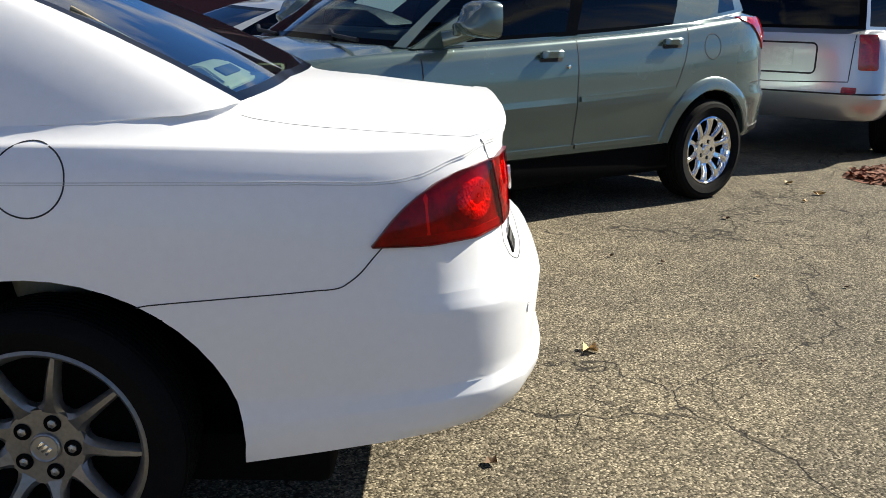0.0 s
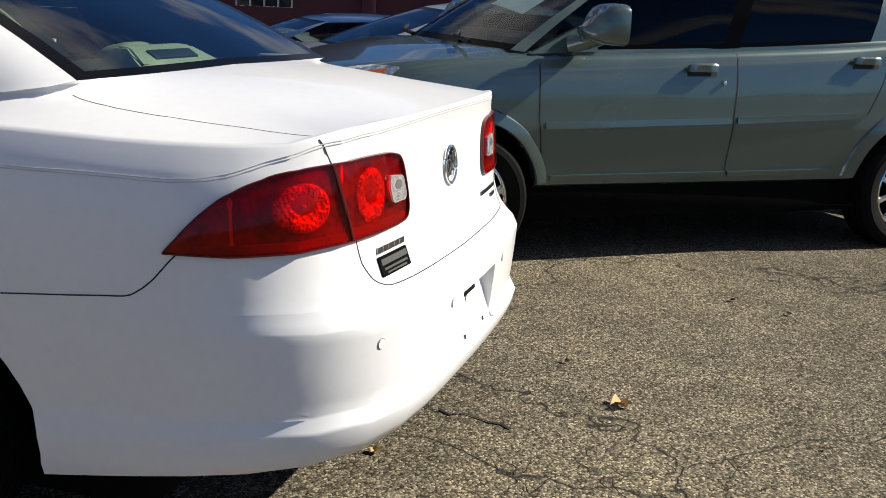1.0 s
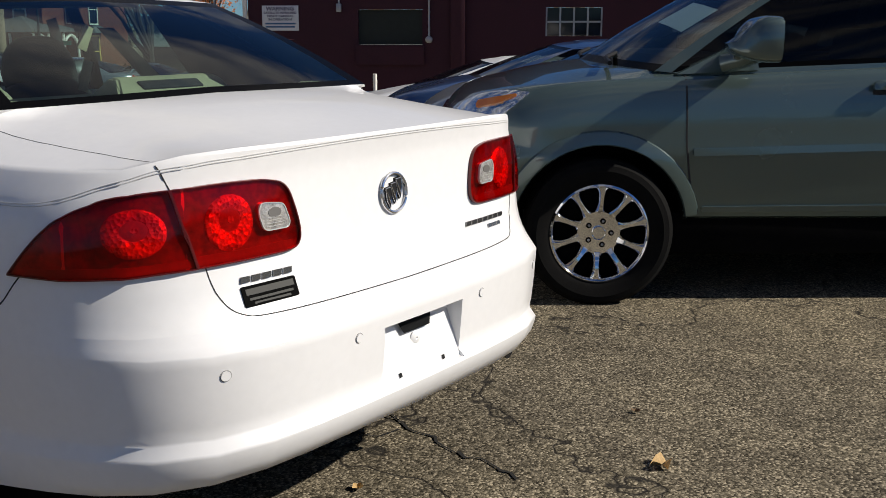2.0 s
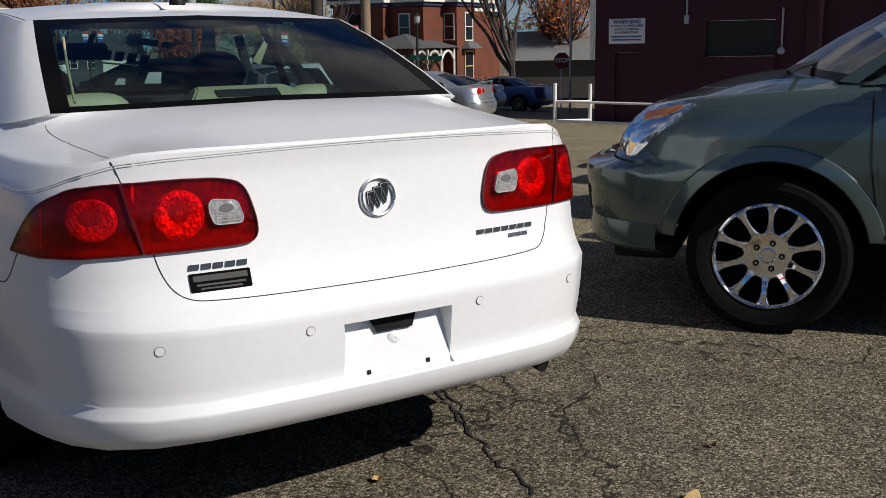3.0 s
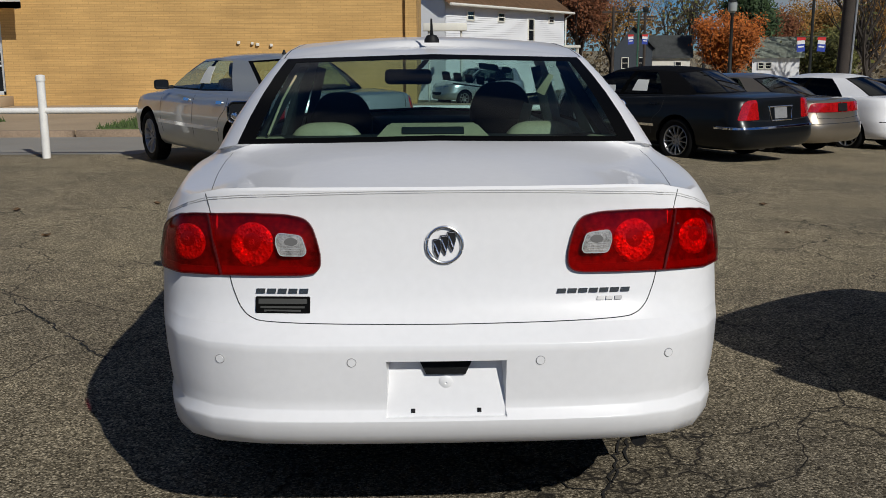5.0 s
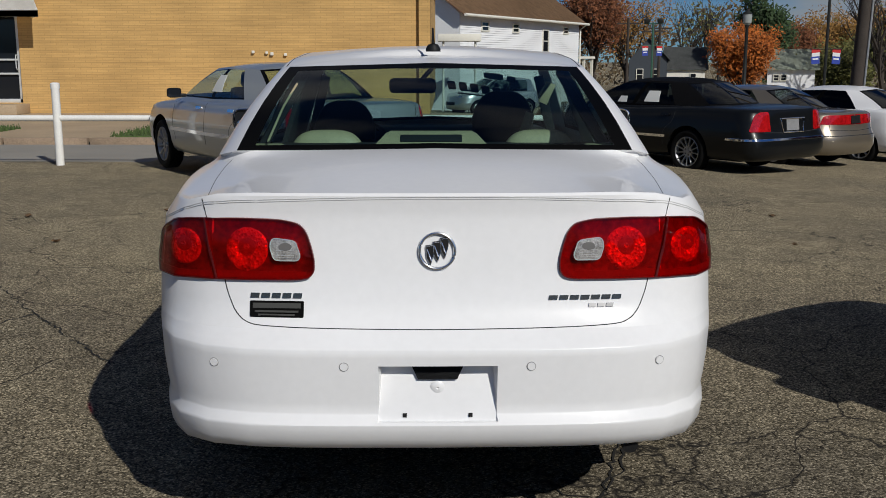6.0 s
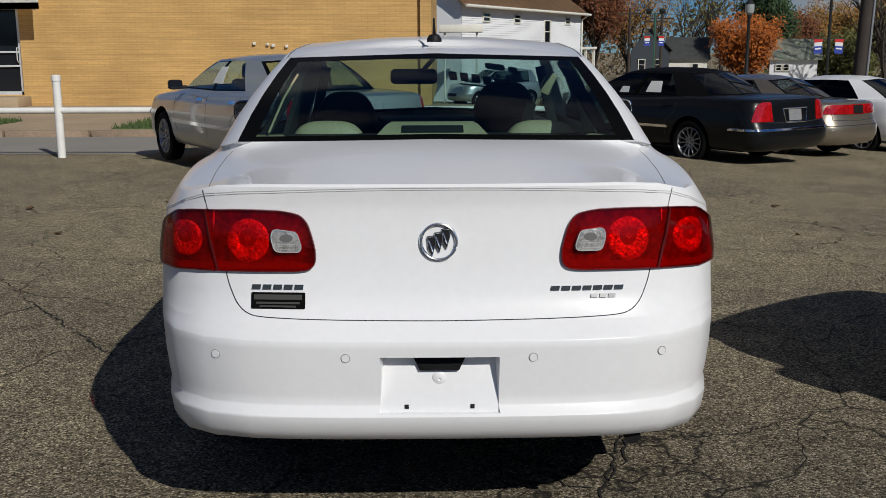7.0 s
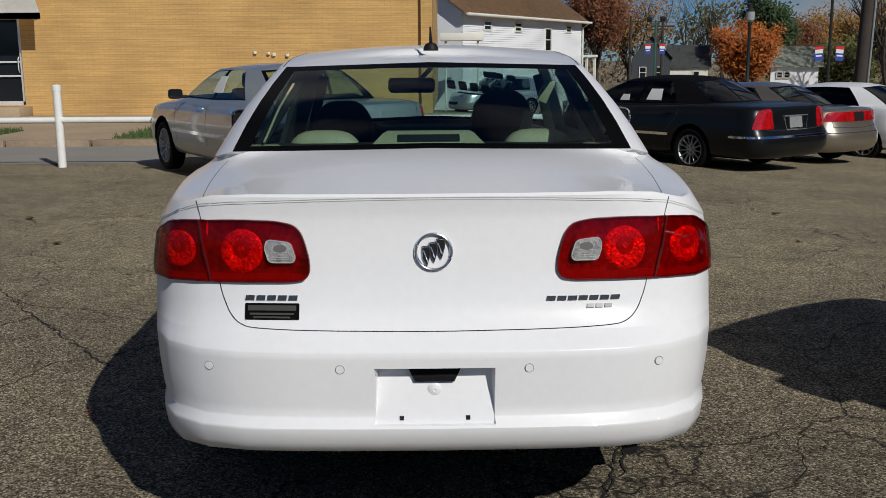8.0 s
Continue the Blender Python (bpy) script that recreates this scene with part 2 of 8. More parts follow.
def car_shell(P):
    """The closed shell of a car in its own metres (y ahead from the tail, z up), with a material slot for each kind of face:
    0 paint, 1 lower cladding, 2 glass border, 3 wheel housing, 4 rear glass, 5 windscreen, 6-9 side glass, 10 bumper, 11 lid, 12 roof."""
    dr, nr, df, nf = P["ends"]
    rows = []
    zt = P["zt"]
    base = P.get("z0", 0.66)
    for z, w, r, f in P["levels"]:
        ring = plan_ring(w, r, f, dr, nr, df, nf, P.get("bow", 0.0), P.get("hold"), P.get("flare", 0.0))
        if isinstance(z, tuple):
            rows.append([(x, y, base + z[0] * (curve_through(zt, y) - base)) for x, y in ring])
        else:
            lift = P.get("lift", 0.0)
            rows.append([(x, y, z + lift * max(0, 1 - y / 1.0) * min(1, max(0, (0.5 - z) / 0.2))) for x, y in ring])
    w, r, f = P["T"]
    T = [(x, y, curve_through(zt, y)) for x, y in plan_ring(w, r, f, dr, nr, df, nf, P.get("bow", 0.0), P.get("hold"), P.get("flare", 0.0))]
    rows.append(T)
    G, R = key_ring(P["G"]), key_ring(P["R"])
    crown = P.get("crown", 0.012)
    n_low = len(rows)
    for t in (0.3, 0.6, 0.85):
        ring = []
        for (ax, ay, az), (bx, by, bz) in zip(T, G):
            lift = crown * 4 * t * (1 - t) * min(1, math.dist((ax, ay), (bx, by)) / 0.5)
            ring.append((ax + (bx - ax) * t, ay + (by - ay) * t, az + (bz - az) * t + lift))
        for _ in range({0.3: 6, 0.6: 4, 0.85: 1}.get(t, 0)):
            ring = [ring[0]] + [tuple((p[c] + 2 * q[c] + r[c]) / 4 for c in range(3)) for p, q, r in zip(ring, ring[1:], ring[2:])] + [ring[-1]]
        rows.append(ring)
    g0 = len(rows)
    belly = P.get("belly", 0.025)
    for t in (0, 0.05, 0.28, 0.52, 0.76, 0.93, 1):
        ring = []
        for i, ((ax, ay, az), (bx, by, bz)) in enumerate(zip(G, R)):
            out = belly * 4 * t * (1 - t)
            d = Vector((ax, ay - (G[0][1] + G[-1][1]) / 2, 0)).normalized()
            ring.append((ax + (bx - ax) * t + d.x * out * (1 if i else 0), ay + (by - ay) * t + d.y * out, az + (bz - az) * t + out * 0.35))
        rows.append(ring)
    g1 = len(rows) - 1
    zr, rear, front = P["roof"], R[0][1], R[-1][1]
    for t in (0.12, 0.4, 0.7, 1):
        rows.append([(x * (1 - t), y + (min(max(y, rear + 0.3), front - 0.3) - y) * t, z + (curve_through(zr, y) - z) * (1 - (1 - t) ** 2)) for x, y, z in R])
    first = rows[0]
    rows.insert(0, [(0, y + 0.02 * (1 if y < 2 else -1), z + 0.004) for x, y, z in first])
    rows.insert(1, [(x * 0.96, y + 0.02 * (1 if y < 2 else -1), z + 0.004) for x, y, z in first])
    n_low, g0, g1 = n_low + 2, g0 + 2, g1 + 2
    bm = bmesh.new()
    grid = [[bm.verts.new(p) for p in row] for row in rows]
    for j in range(len(rows) - 1):
        for i in range(IEND):
            q = (grid[j][i], grid[j][i + 1], grid[j + 1][i + 1], grid[j + 1][i])
            f = bm.faces.new(q)
            f.smooth = True
            m = 0
            if j < P.get("clad", 2):
                m = 1
            if g0 <= j < g1:
                edge = j in (g0, g1 - 1)
                if i < IC1:
                    m = 2 if edge or i >= IC1 - 1 else 4
                elif i >= IA2:
                    m = 2 if edge else 5
                elif IC2 <= i < IB1:
                    m = 2 if j == g0 else (0 if j == g1 - 1 else 6)
                elif IB2 <= i < IA1:
                    m = 2 if j == g0 else (0 if j == g1 - 1 else 8)
                elif i == IB1 and j < g1 - 1:
                    m = 2
                if P.get("quarter") and IC1 + 1 <= i < IC2 - P["quarter"] and not edge and j < g1 - 1:
                    m = 6
            if j >= g1:
                m = 12
            if P.get("vinyl") and g0 <= j < g1 and m == 0:
                m = 12
            if j < P.get("bumper_rows", 0) and rows[j][i][1] < 1.0:
                m = 10
            f.material_index = m
    bmesh.ops.remove_doubles(bm, verts=bm.verts, dist=1e-5)
    half = bmesh.ops.duplicate(bm, geom=bm.verts[:] + bm.edges[:] + bm.faces[:])
    hv = [v for v in half["geom"] if isinstance(v, bmesh.types.BMVert)]
    for v in hv:
        v.co.x = -v.co.x
    for f in half["geom"]:
        if isinstance(f, bmesh.types.BMFace):
            if f.material_index in (6, 8):
                f.material_index += 1
    bmesh.ops.remove_doubles(bm, verts=[v for v in bm.verts if abs(v.co.x) < 1e-4], dist=2e-5)
    bmesh.ops.dissolve_degenerate(bm, dist=1e-6, edges=bm.edges)
    bmesh.ops.recalc_face_normals(bm, faces=bm.faces)
    return bm


def cut_arches(bm, arches, inner=0.52, extra=None, wide=1.0):
    """Cuts the wheel housings out of a shell."""
    me = bpy.data.meshes.new("tmp")
    bm.to_mesh(me)
    ob = new("tmp_shell", me)
    cut = bmesh.new()
    for y, z, rad in arches:
        for s in (-1, 1):
            c = bmesh.new()
            bmesh.ops.create_cone(c, cap_ends=True, segments=48, radius1=rad, radius2=rad, depth=0.7)
            bmesh.ops.transform(c, matrix=Matrix.Translation((s * (inner + 0.35), y, z)) @ Matrix.Diagonal((1, wide, 1, 1)) @ Matrix.Rotation(math.pi / 2, 4, "Y"), verts=c.verts)
            cut = join(cut, c)
    if extra:
        cut = join(cut, extra)
    cme = bpy.data.meshes.new("tmp")
    cut.to_mesh(cme)
    cut.free()
    cob = new("tmp_cutter", cme)
    mod = ob.modifiers.new("cut", "BOOLEAN")
    mod.operation, mod.object, mod.solver = "DIFFERENCE", cob, "EXACT"
    done = bpy.data.meshes.new_from_object(ob.evaluated_get(bpy.context.evaluated_depsgraph_get()))
    out = bmesh.new()
    out.from_mesh(done)
    for o in (ob, cob):
        bpy.data.objects.remove(o)
    for f in out.faces:
        for y, z, rad in arches:
            if all(math.hypot((v.co.y - y) / wide, v.co.z - z) < rad + 0.002 for v in f.verts) and all(abs(v.co.x) > inner - 0.01 for v in f.verts):
                f.material_index = 3
    return out


def split_shell(bm, car, slots, roles):
    """Turns each slot of a shell into a part of its own."""
    jobs = []
    for index, role in roles.items():
        if index == 3:
            jobs += [(index, role, s, e) for s in (-1, 1) for e in (-1, 1)]
        else:
            jobs.append((index, role, 0, 0))
    mid = sum(slots) / 2
    for index, (name, mat, label), side, end in jobs:
        b = bm.copy()
        gone = [f for f in b.faces if f.material_index != index or (side and ((f.calc_center_median().x > 0) != (side > 0) or (f.calc_center_median().y > mid) != (end > 0)))]
        bmesh.ops.delete(b, geom=gone, context="FACES")
        if not b.faces:
            b.free()
            continue
        for f in b.faces:
            f.material_index = 0
            f.smooth = True
        me = bpy.data.meshes.new(name)
        for e in b.edges:
            if len(e.link_faces) == 2 and e.calc_face_angle(0) > radians(40):
                e.smooth = False
        b.to_mesh(me)
        b.free()
        me.materials.append(mat)
        ob = new(name, me)
        ob.parent = car
        if label:
            ob["label"] = label


class Skin:
    """Lays flat drawings on a car's shell."""

    def __init__(self, bm):
        bm.verts.ensure_lookup_table()
        self.tree = BVHTree.FromBMesh(bm)

    def at(self, mode, a, b):
        """The point and normal on the shell: mode 'r' rear (x, z), 'f' front (x, z), 't' top (x, y), 'L'/'R' flank (y, z), 'c' round the tail (metres, z), 'n' round the nose."""
        if mode == "r":
            o, d = Vector((a, -2, b)), Vector((0, 1, 0))
        elif mode == "f":
            o, d = Vector((a, 9, b)), Vector((0, -1, 0))
        elif mode == "t":
            o, d = Vector((a, b, 4)), Vector((0, 0, -1))
        elif mode in "LR":
            s = -1 if mode == "L" else 1
            o, d = Vector((s * 3, a, b)), Vector((-s, 0, 0))
        else:
            c = Vector((0, self.turn if mode == "c" else self.turn_nose, b))
            k, a = (-1 if mode == "c" else 1), a * 54
            d = Vector((math.sin(radians(a)), k * math.cos(radians(a)), 0))
            o, d = c + d * 4, -d
        p, n, _, _ = self.tree.ray_cast(o, d)
        if p is None:
            p, n, _, _ = self.tree.find_nearest(o + d * 3)
        return p, (n if n.dot(d) < 0 else -n)

    turn = 1.0
    turn_nose = 4.0

    def patch(self, mode, outline, offset=0.004, depth=0.012, step=(0.03, 0.03), bm=None, dome=0.0):
        """A sheet of the given outline on the shell, standing proud by offset, with an edge."""
        b = bmesh.new()
        f = b.faces.new([b.verts.new((x, y, 0)) for x, y in outline])
        lo = [min(p[k] for p in outline) for k in (0, 1)]
        hi = [max(p[k] for p in outline) for k in (0, 1)]
        for k in (0, 1):
            v = lo[k] + step[k]
            while v < hi[k] - step[k] * 0.3:
                co, no = [0, 0, 0], [0, 0, 0]
                co[k], no[k] = v, 1
                bmesh.ops.bisect_plane(b, geom=b.verts[:] + b.edges[:] + b.faces[:], plane_co=co, plane_no=no)
                v += step[k]
        edge = [e for e in b.edges if len(e.link_faces) == 1]
        ev = {v for e in edge for v in e.verts}
        size = min(hi[0] - lo[0], hi[1] - lo[1]) / 2
        place = {}
        for v in b.verts:
            p, n = self.at(mode, v.co.x, v.co.y)
            near = 0.0
            if dome:
                near = min(1, min(math.hypot(v.co.x - e.co.x, v.co.y - e.co.y) for e in ev) / size)
            place[v] = (p, n, offset + dome * (1 - (1 - near) ** 2))
        ext = bmesh.ops.extrude_edge_only(b, edges=edge)
        low = [v for v in ext["geom"] if isinstance(v, bmesh.types.BMVert)]
        inner = {}
        for v in low:
            p, n = self.at(mode, v.co.x, v.co.y)
            inner[v] = p + n * (offset - depth)
        for v, (p, n, o) in place.items():
            v.co = p + n * o
        for v, p in inner.items():
            v.co = p
        return join(bm, b)

    def ribbon(self, mode, line, width=0.004, offset=0.0012, bm=None, step=0.02, closed=False):
        """A thin strip along a drawn line."""
        pts = list(line) + ([line[0]] if closed else [])
        dense = []
        for a, c in zip(pts, pts[1:]):
            n = max(1, int(math.dist(a, c) / (step)))
            dense += [(a[0] + (c[0] - a[0]) * i / n, a[1] + (c[1] - a[1]) * i / n) for i in range(n)]
        dense.append(pts[-1])
        pn = [self.at(mode, *p) for p in dense]
        b = bm or bmesh.new()
        rows = []
        for i, (p, n) in enumerate(pn):
            t = (pn[min(i + 1, len(pn) - 1)][0] - pn[max(i - 1, 0)][0])
            if t.length < 1e-7:
                continue
            s = t.normalized().cross(n) * width / 2
            rows.append([b.verts.new(p + n * 0.0002 - s * 1.3), b.verts.new(p - s + n * offset), b.verts.new(p + s + n * offset), b.verts.new(p + n * 0.0002 + s * 1.3)])
        for a, c in zip(rows, rows[1:]):
            if (a[1].co - c[1].co).length < 0.3:
                for k in range(3):
                    b.faces.new((a[k], a[k + 1], c[k + 1], c[k]))
        return b


def rounded(points, radius, steps=5):
    """A polygon with rounded corners; radius may be one number or one for each corner."""
    out = []
    n = len(points)
    for i in range(n):
        p, a, c = Vector(points[i]), Vector(points[i - 1]), Vector(points[(i + 1) % n])
        r = radius[i] if isinstance(radius, (list, tuple)) else radius
        u, v = (a - p), (c - p)
        r = min(r, u.length * 0.49, v.length * 0.49)
        s, e = p + u.normalized() * r, p + v.normalized() * r
        for k in range(steps + 1):
            t = k / steps
            q = s * (1 - t) ** 2 + p * 2 * t * (1 - t) + e * t**2
            out.append((q.x, q.y))
    return out


def spline(points, n=8, closed=False):
    """A smooth line through points."""
    pts = [Vector(p) for p in points]
    m = len(pts)
    out = []
    for i in range(m if closed else m - 1):
        p0 = pts[(i - 1) % m] if closed or i else pts[0]
        p1, p2 = pts[i], pts[(i + 1) % m]
        p3 = pts[(i + 2) % m] if closed or i + 2 < m else pts[-1]
        for k in range(n):
            t = k / n
            out.append(tuple(0.5 * ((2 * p1) + (p2 - p0) * t + (2 * p0 - 5 * p1 + 4 * p2 - p3) * t * t + (3 * p1 - p0 - 3 * p2 + p3) * t**3)))
    if not closed:
        out.append(tuple(pts[-1]))
    return out


def ellipse(cx, cy, rx, ry, n=28):
    return [(cx + rx * math.cos(k * math.tau / n), cy + ry * math.sin(k * math.tau / n)) for k in range(n)]


SPOKE_SHAPES = {
    # half width of a spoke along its length, in rim radii; hub disc, nut circle, nut hole
    "taper": ([(0.0, 0.185), (0.08, 0.125), (0.2, 0.088), (0.5, 0.070), (0.9, 0.055), (1.0, 0.046)], 0.415, 0.262, 0.086),
    "disc": ([(0.0, 0.135), (0.15, 0.098), (0.45, 0.080), (0.75, 0.092), (0.92, 0.125), (1.0, 0.18)], 0.47, 0.255, 0.058),
    "plain": ([(0.0, 0.16), (0.2, 0.11), (0.5, 0.085), (0.85, 0.095), (1.0, 0.13)], 0.38, 0.235, 0.06),
    "fine": ([(0.0, 0.09), (0.2, 0.062), (0.5, 0.05), (0.85, 0.055), (1.0, 0.08)], 0.38, 0.235, 0.06),
}


def wheel(car, x, y, tyre_r, rim_r, width, rim_mat, spokes, style=""):
    """A road wheel: hub drum, tyre, rim with spokes, cap and five nuts on dark recess discs; x < 0 is the left flank.
    """
    style = style or ("fine" if spokes > 9 else "plain")
    shape, disc, nut_r, hole_r = SPOKE_SHAPES[style]
    s = 1 if x > 0 else -1
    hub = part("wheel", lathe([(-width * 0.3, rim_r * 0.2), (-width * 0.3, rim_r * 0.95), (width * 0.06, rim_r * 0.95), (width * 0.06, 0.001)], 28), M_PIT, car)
    hub.matrix_basis = Matrix.Translation((x, y, tyre_r - 0.006)) @ Matrix.Diagonal((s, 1, 1, 1)) @ Matrix.Rotation(0.36, 4, "X")
    h = width / 2
    prof = [(-h * 0.8, rim_r), (-h, rim_r + (tyre_r - rim_r) * 0.3), (-h, tyre_r * 0.93), (-h * 0.78, tyre_r * 0.99)]
    for k in range(-3, 4):
        c = k / 3 * h * 0.62
        prof += [(c - h * 0.09, tyre_r), (c + h * 0.05, tyre_r), (c + h * 0.06, tyre_r - 0.006), (c + h * 0.10, tyre_r - 0.006)]
    prof += [(h * 0.78, tyre_r * 0.99), (h, tyre_r * 0.93), (h * 1.03, rim_r + (tyre_r - rim_r) * 0.62), (h * 1.045, rim_r + (tyre_r - rim_r) * 0.58), (h * 1.03, rim_r + (tyre_r - rim_r) * 0.54), (h, rim_r + (tyre_r - rim_r) * 0.25), (h * 0.86, rim_r + 0.004), (h * 0.8, rim_r - 0.004)]
    part("tyre", lathe(prof, 56), M_RUBBER, hub)
    b = lathe([(h * 0.30, rim_r - 0.030), (h * 0.74, rim_r - 0.016), (h * 0.86, rim_r - 0.010), (h * 0.92, rim_r - 0.003), (h * 0.88, rim_r + 0.005), (h * 0.7, rim_r)], 64)
    face = h * 0.62
    for k in range(spokes):
        a = k * math.tau / spokes
        c = bmesh.new()
        r0, r1 = rim_r * disc * 0.86, rim_r - 0.010
        rows = []
        for t, half in shape:
            rr = r0 + (r1 - r0) * t
            depth = face + (h * 0.84 - face) * t + h * 0.10 * math.sin(t * math.pi)
            rows.append([c.verts.new((depth + dz, rr, u * half * rim_r)) for u, dz in ((-1.0, -0.030), (-0.86, -0.011), (-0.42, 0.0), (0.42, 0.0), (0.86, -0.011), (1.0, -0.030))])
        for q, w in zip(rows, rows[1:]):
            for e in range(5):
                c.faces.new((q[e], q[e + 1], w[e + 1], w[e]))
        c.faces.new(rows[-1])
        bmesh.ops.rotate(c, cent=(0, 0, 0), matrix=Matrix.Rotation(a, 3, "X"), verts=c.verts)
        b = join(b, c)
    b = lathe([(h * 0.30, rim_r * disc), (face - 0.012, rim_r * disc * 0.99), (face, rim_r * disc * 0.93), (face - 0.001, rim_r * 0.2), (face - 0.001, 0.001)], 48, bm=b)
    part("rim", b, rim_mat, hub)
    cap = part("hub_cap", lathe([(face - 0.004, rim_r * 0.150), (face + 0.006, rim_r * 0.148), (face + 0.009, rim_r * 0.135), (face + 0.006, rim_r * 0.122), (face + 0.007, 0.001)], 32), M_CHROME if rim_mat is M_CHROME else M_ALLOY, hub)
    if style == "taper":
        for k in (-1, 0, 1):
            part("cap_mark", box((0.004, 0.007, 0.022), (face + 0.008, k * 0.011, k * 0.004), 0.001, Matrix.Rotation(0.35, 4, "X")), M_CHROME, cap)
    for k in range(5):
        a = k * math.tau / 5 + 0.28
        cy, cz = math.cos(a) * rim_r * nut_r, math.sin(a) * rim_r * nut_r
        # near-black disc on the rim face paints the shade of a nut recess
        part("nut_recess", lathe([(face + 0.0015, rim_r * hole_r), (face + 0.0025, rim_r * hole_r * 0.9), (face + 0.0022, 0.001)], 18, at=(0, cy, cz)), M_PIT, hub)
        part("lug_nut", lathe([(face, rim_r * hole_r * 0.52), (face + 0.007, rim_r * hole_r * 0.50), (face + 0.010, 0.001)], 6, at=(0, cy, cz)), M_ALLOY, hub)
    return hub


def preset(L, W, H, axle, wb, tail_z, belt, base_rear, roof_rear, roof_front, cowl, nose_z, tyre=0.33, tail_r=0.10, ends=(0.55, 2.8, 0.8, 2.6), hood_z=None, pillar=0.55, clear=0.20, glass_w=0.86, roof_w=0.63, hood_in=0.15):
    """Numbers for a plain car of the given size."""
    w = W / 2
    hood_z = hood_z or belt - 0.02
    P = dict(L=L, ends=ends, floor=clear)
    F = L
    P["levels"] = [
        (clear, w * 0.90, 0.10, F - 0.10), (clear + 0.05, w * 0.955, 0.035, F - 0.04), (clear + 0.15, w * 0.985, 0.0, F - 0.01),
        (clear + 0.24, w * 0.99, 0.0, F), (0.56, w, 0.005, F - 0.005), (0.62, w, 0.03, F - 0.03),
        ((0.08,), w * 0.998, tail_r * 0.75, F - 0.07), ((0.5,), w * 0.985, tail_r, F - 0.09), ((0.85,), w * 0.955, tail_r * 1.15, F - 0.12), ((0.96,), w * 0.92, tail_r * 1.4, F - 0.16)]
    P["T"] = (w * 0.88, tail_r * 1.4 + 0.05, F - 0.22)
    P["zt"] = [(0, tail_z), (base_rear, max(tail_z, belt - 0.01)), ((base_rear + cowl) / 2, belt - 0.02), (cowl - 0.15, hood_z - 0.02), (cowl + (F - cowl) * 0.6, hood_z - (hood_z - nose_z) * 0.4), (F - 0.1, nose_z)]
    gb = max(belt + 0.02, tail_z + 0.02)
    gw, rw = w * glass_w, w * roof_w
    P["G"] = [(0, (0, base_rear, gb)), (IC1, (gw * 0.80, base_rear + 0.06, gb)), (IC2, (gw * 0.97, base_rear + pillar, belt + 0.03)), (IB1, (gw, (base_rear + cowl) / 2 + 0.05, belt + 0.01)),
              (IB2, (gw, (base_rear + cowl) / 2 + 0.14, belt + 0.01)), (IA1, (gw * 0.97, cowl - 0.25, belt + 0.01)), (IA2, (gw * 0.90, cowl - 0.08, hood_z + 0.03)), (IEND, (0, cowl, hood_z + 0.05))]
    e = H - 0.06
    P["R"] = [(0, (0, roof_rear, e)), (IC1, (rw * 0.88, roof_rear + 0.03, e - 0.03)), (IC2, (rw, roof_rear + 0.30 * pillar / 0.55, e - 0.01)), (IB1, (rw * 1.02, (roof_rear + roof_front) / 2 + 0.02, e)),
              (IB2, (rw * 1.02, (roof_rear + roof_front) / 2 + 0.11, e)), (IA1, (rw * 0.97, roof_front - 0.06, e - 0.02)), (IA2, (rw * 0.90, roof_front, e - 0.03)), (IEND, (0, roof_front + 0.05, e))]
    P["roof"] = [(roof_rear - 0.2, H - 0.03), ((roof_rear + roof_front) / 2, H), (roof_front + 0.2, H - 0.03)]
    P["axles"] = (axle, axle + wb)
    P["tyre"] = tyre
    return P


def build_shell(P, car, paint, glass_rear, glass_front, clad=None, roof=None):
    bm = car_shell(P)
    skin_src = bm.copy()
    a0, a1 = P["axles"]
    rad = P["tyre"] + P.get("arch_gap", 0.055)
    cut = cut_arches(bm, [(a0, P["tyre"] + 0.01, rad), (a1, P["tyre"] + 0.01, rad)], P.get("inner", 0.56), P.get("recess"), P.get("arch_wide", 1.0))
    bm.free()
    skin = Skin(skin_src)
    skin.turn, skin.turn_nose = P["axles"]
    skin_src.free()
    split_shell(cut, car, P["axles"], {
        0: ("body", paint, ""), 1: ("lower_body", clad or paint, ""), 2: ("window_surround", M_FRIT, "black window surround"),
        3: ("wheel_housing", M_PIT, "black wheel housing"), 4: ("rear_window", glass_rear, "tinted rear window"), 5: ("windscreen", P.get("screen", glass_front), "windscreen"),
        10: ("rear_bumper", paint, ""), 12: ("roof", roof or paint, ""),
        6: ("rear_door_window", glass_rear, ""), 7: ("rear_door_window", glass_rear, ""), 8: ("front_door_window", glass_front, ""), 9: ("front_door_window", glass_front, "")})
    cut.free()
    return skin


def cabin(car, P, seat=None):
    """Floor tray, seats and dashboard inside a car."""
    seat = seat or M_CABIN
    a0, a1 = P["axles"]
    G = dict(P["G"])
    belt = G[IB1][2]
    part("cabin_floor", box((1.3, a1 - a0 + 0.6, 0.06), (0, (a0 + a1) / 2, 0.36)), M_CABIN, car)
    part("dashboard", box((1.34, 0.35, 0.24), (0, G[IEND][1] - 0.42, belt - 0.09), 0.06), M_CABIN, car)
    ym = G[IB1][1] - 0.05
    for x in (-0.38, 0.38):
        t = Matrix.Rotation(radians(14), 4, "X")
        b = box((0.50, 0.16, 0.62), (x, ym, belt - 0.16), 0.06, t)
        part("front_seat", b, seat, car)
        part("headrest", box((0.27, 0.11, 0.20), (x, ym - 0.12, belt + 0.24), 0.05, t), seat, car)
    part("rear_seat", box((1.25, 0.18, 0.60), (0, G[0][1] + 0.42, belt - 0.22), 0.06, Matrix.Rotation(radians(16), 4, "X")), seat, car)


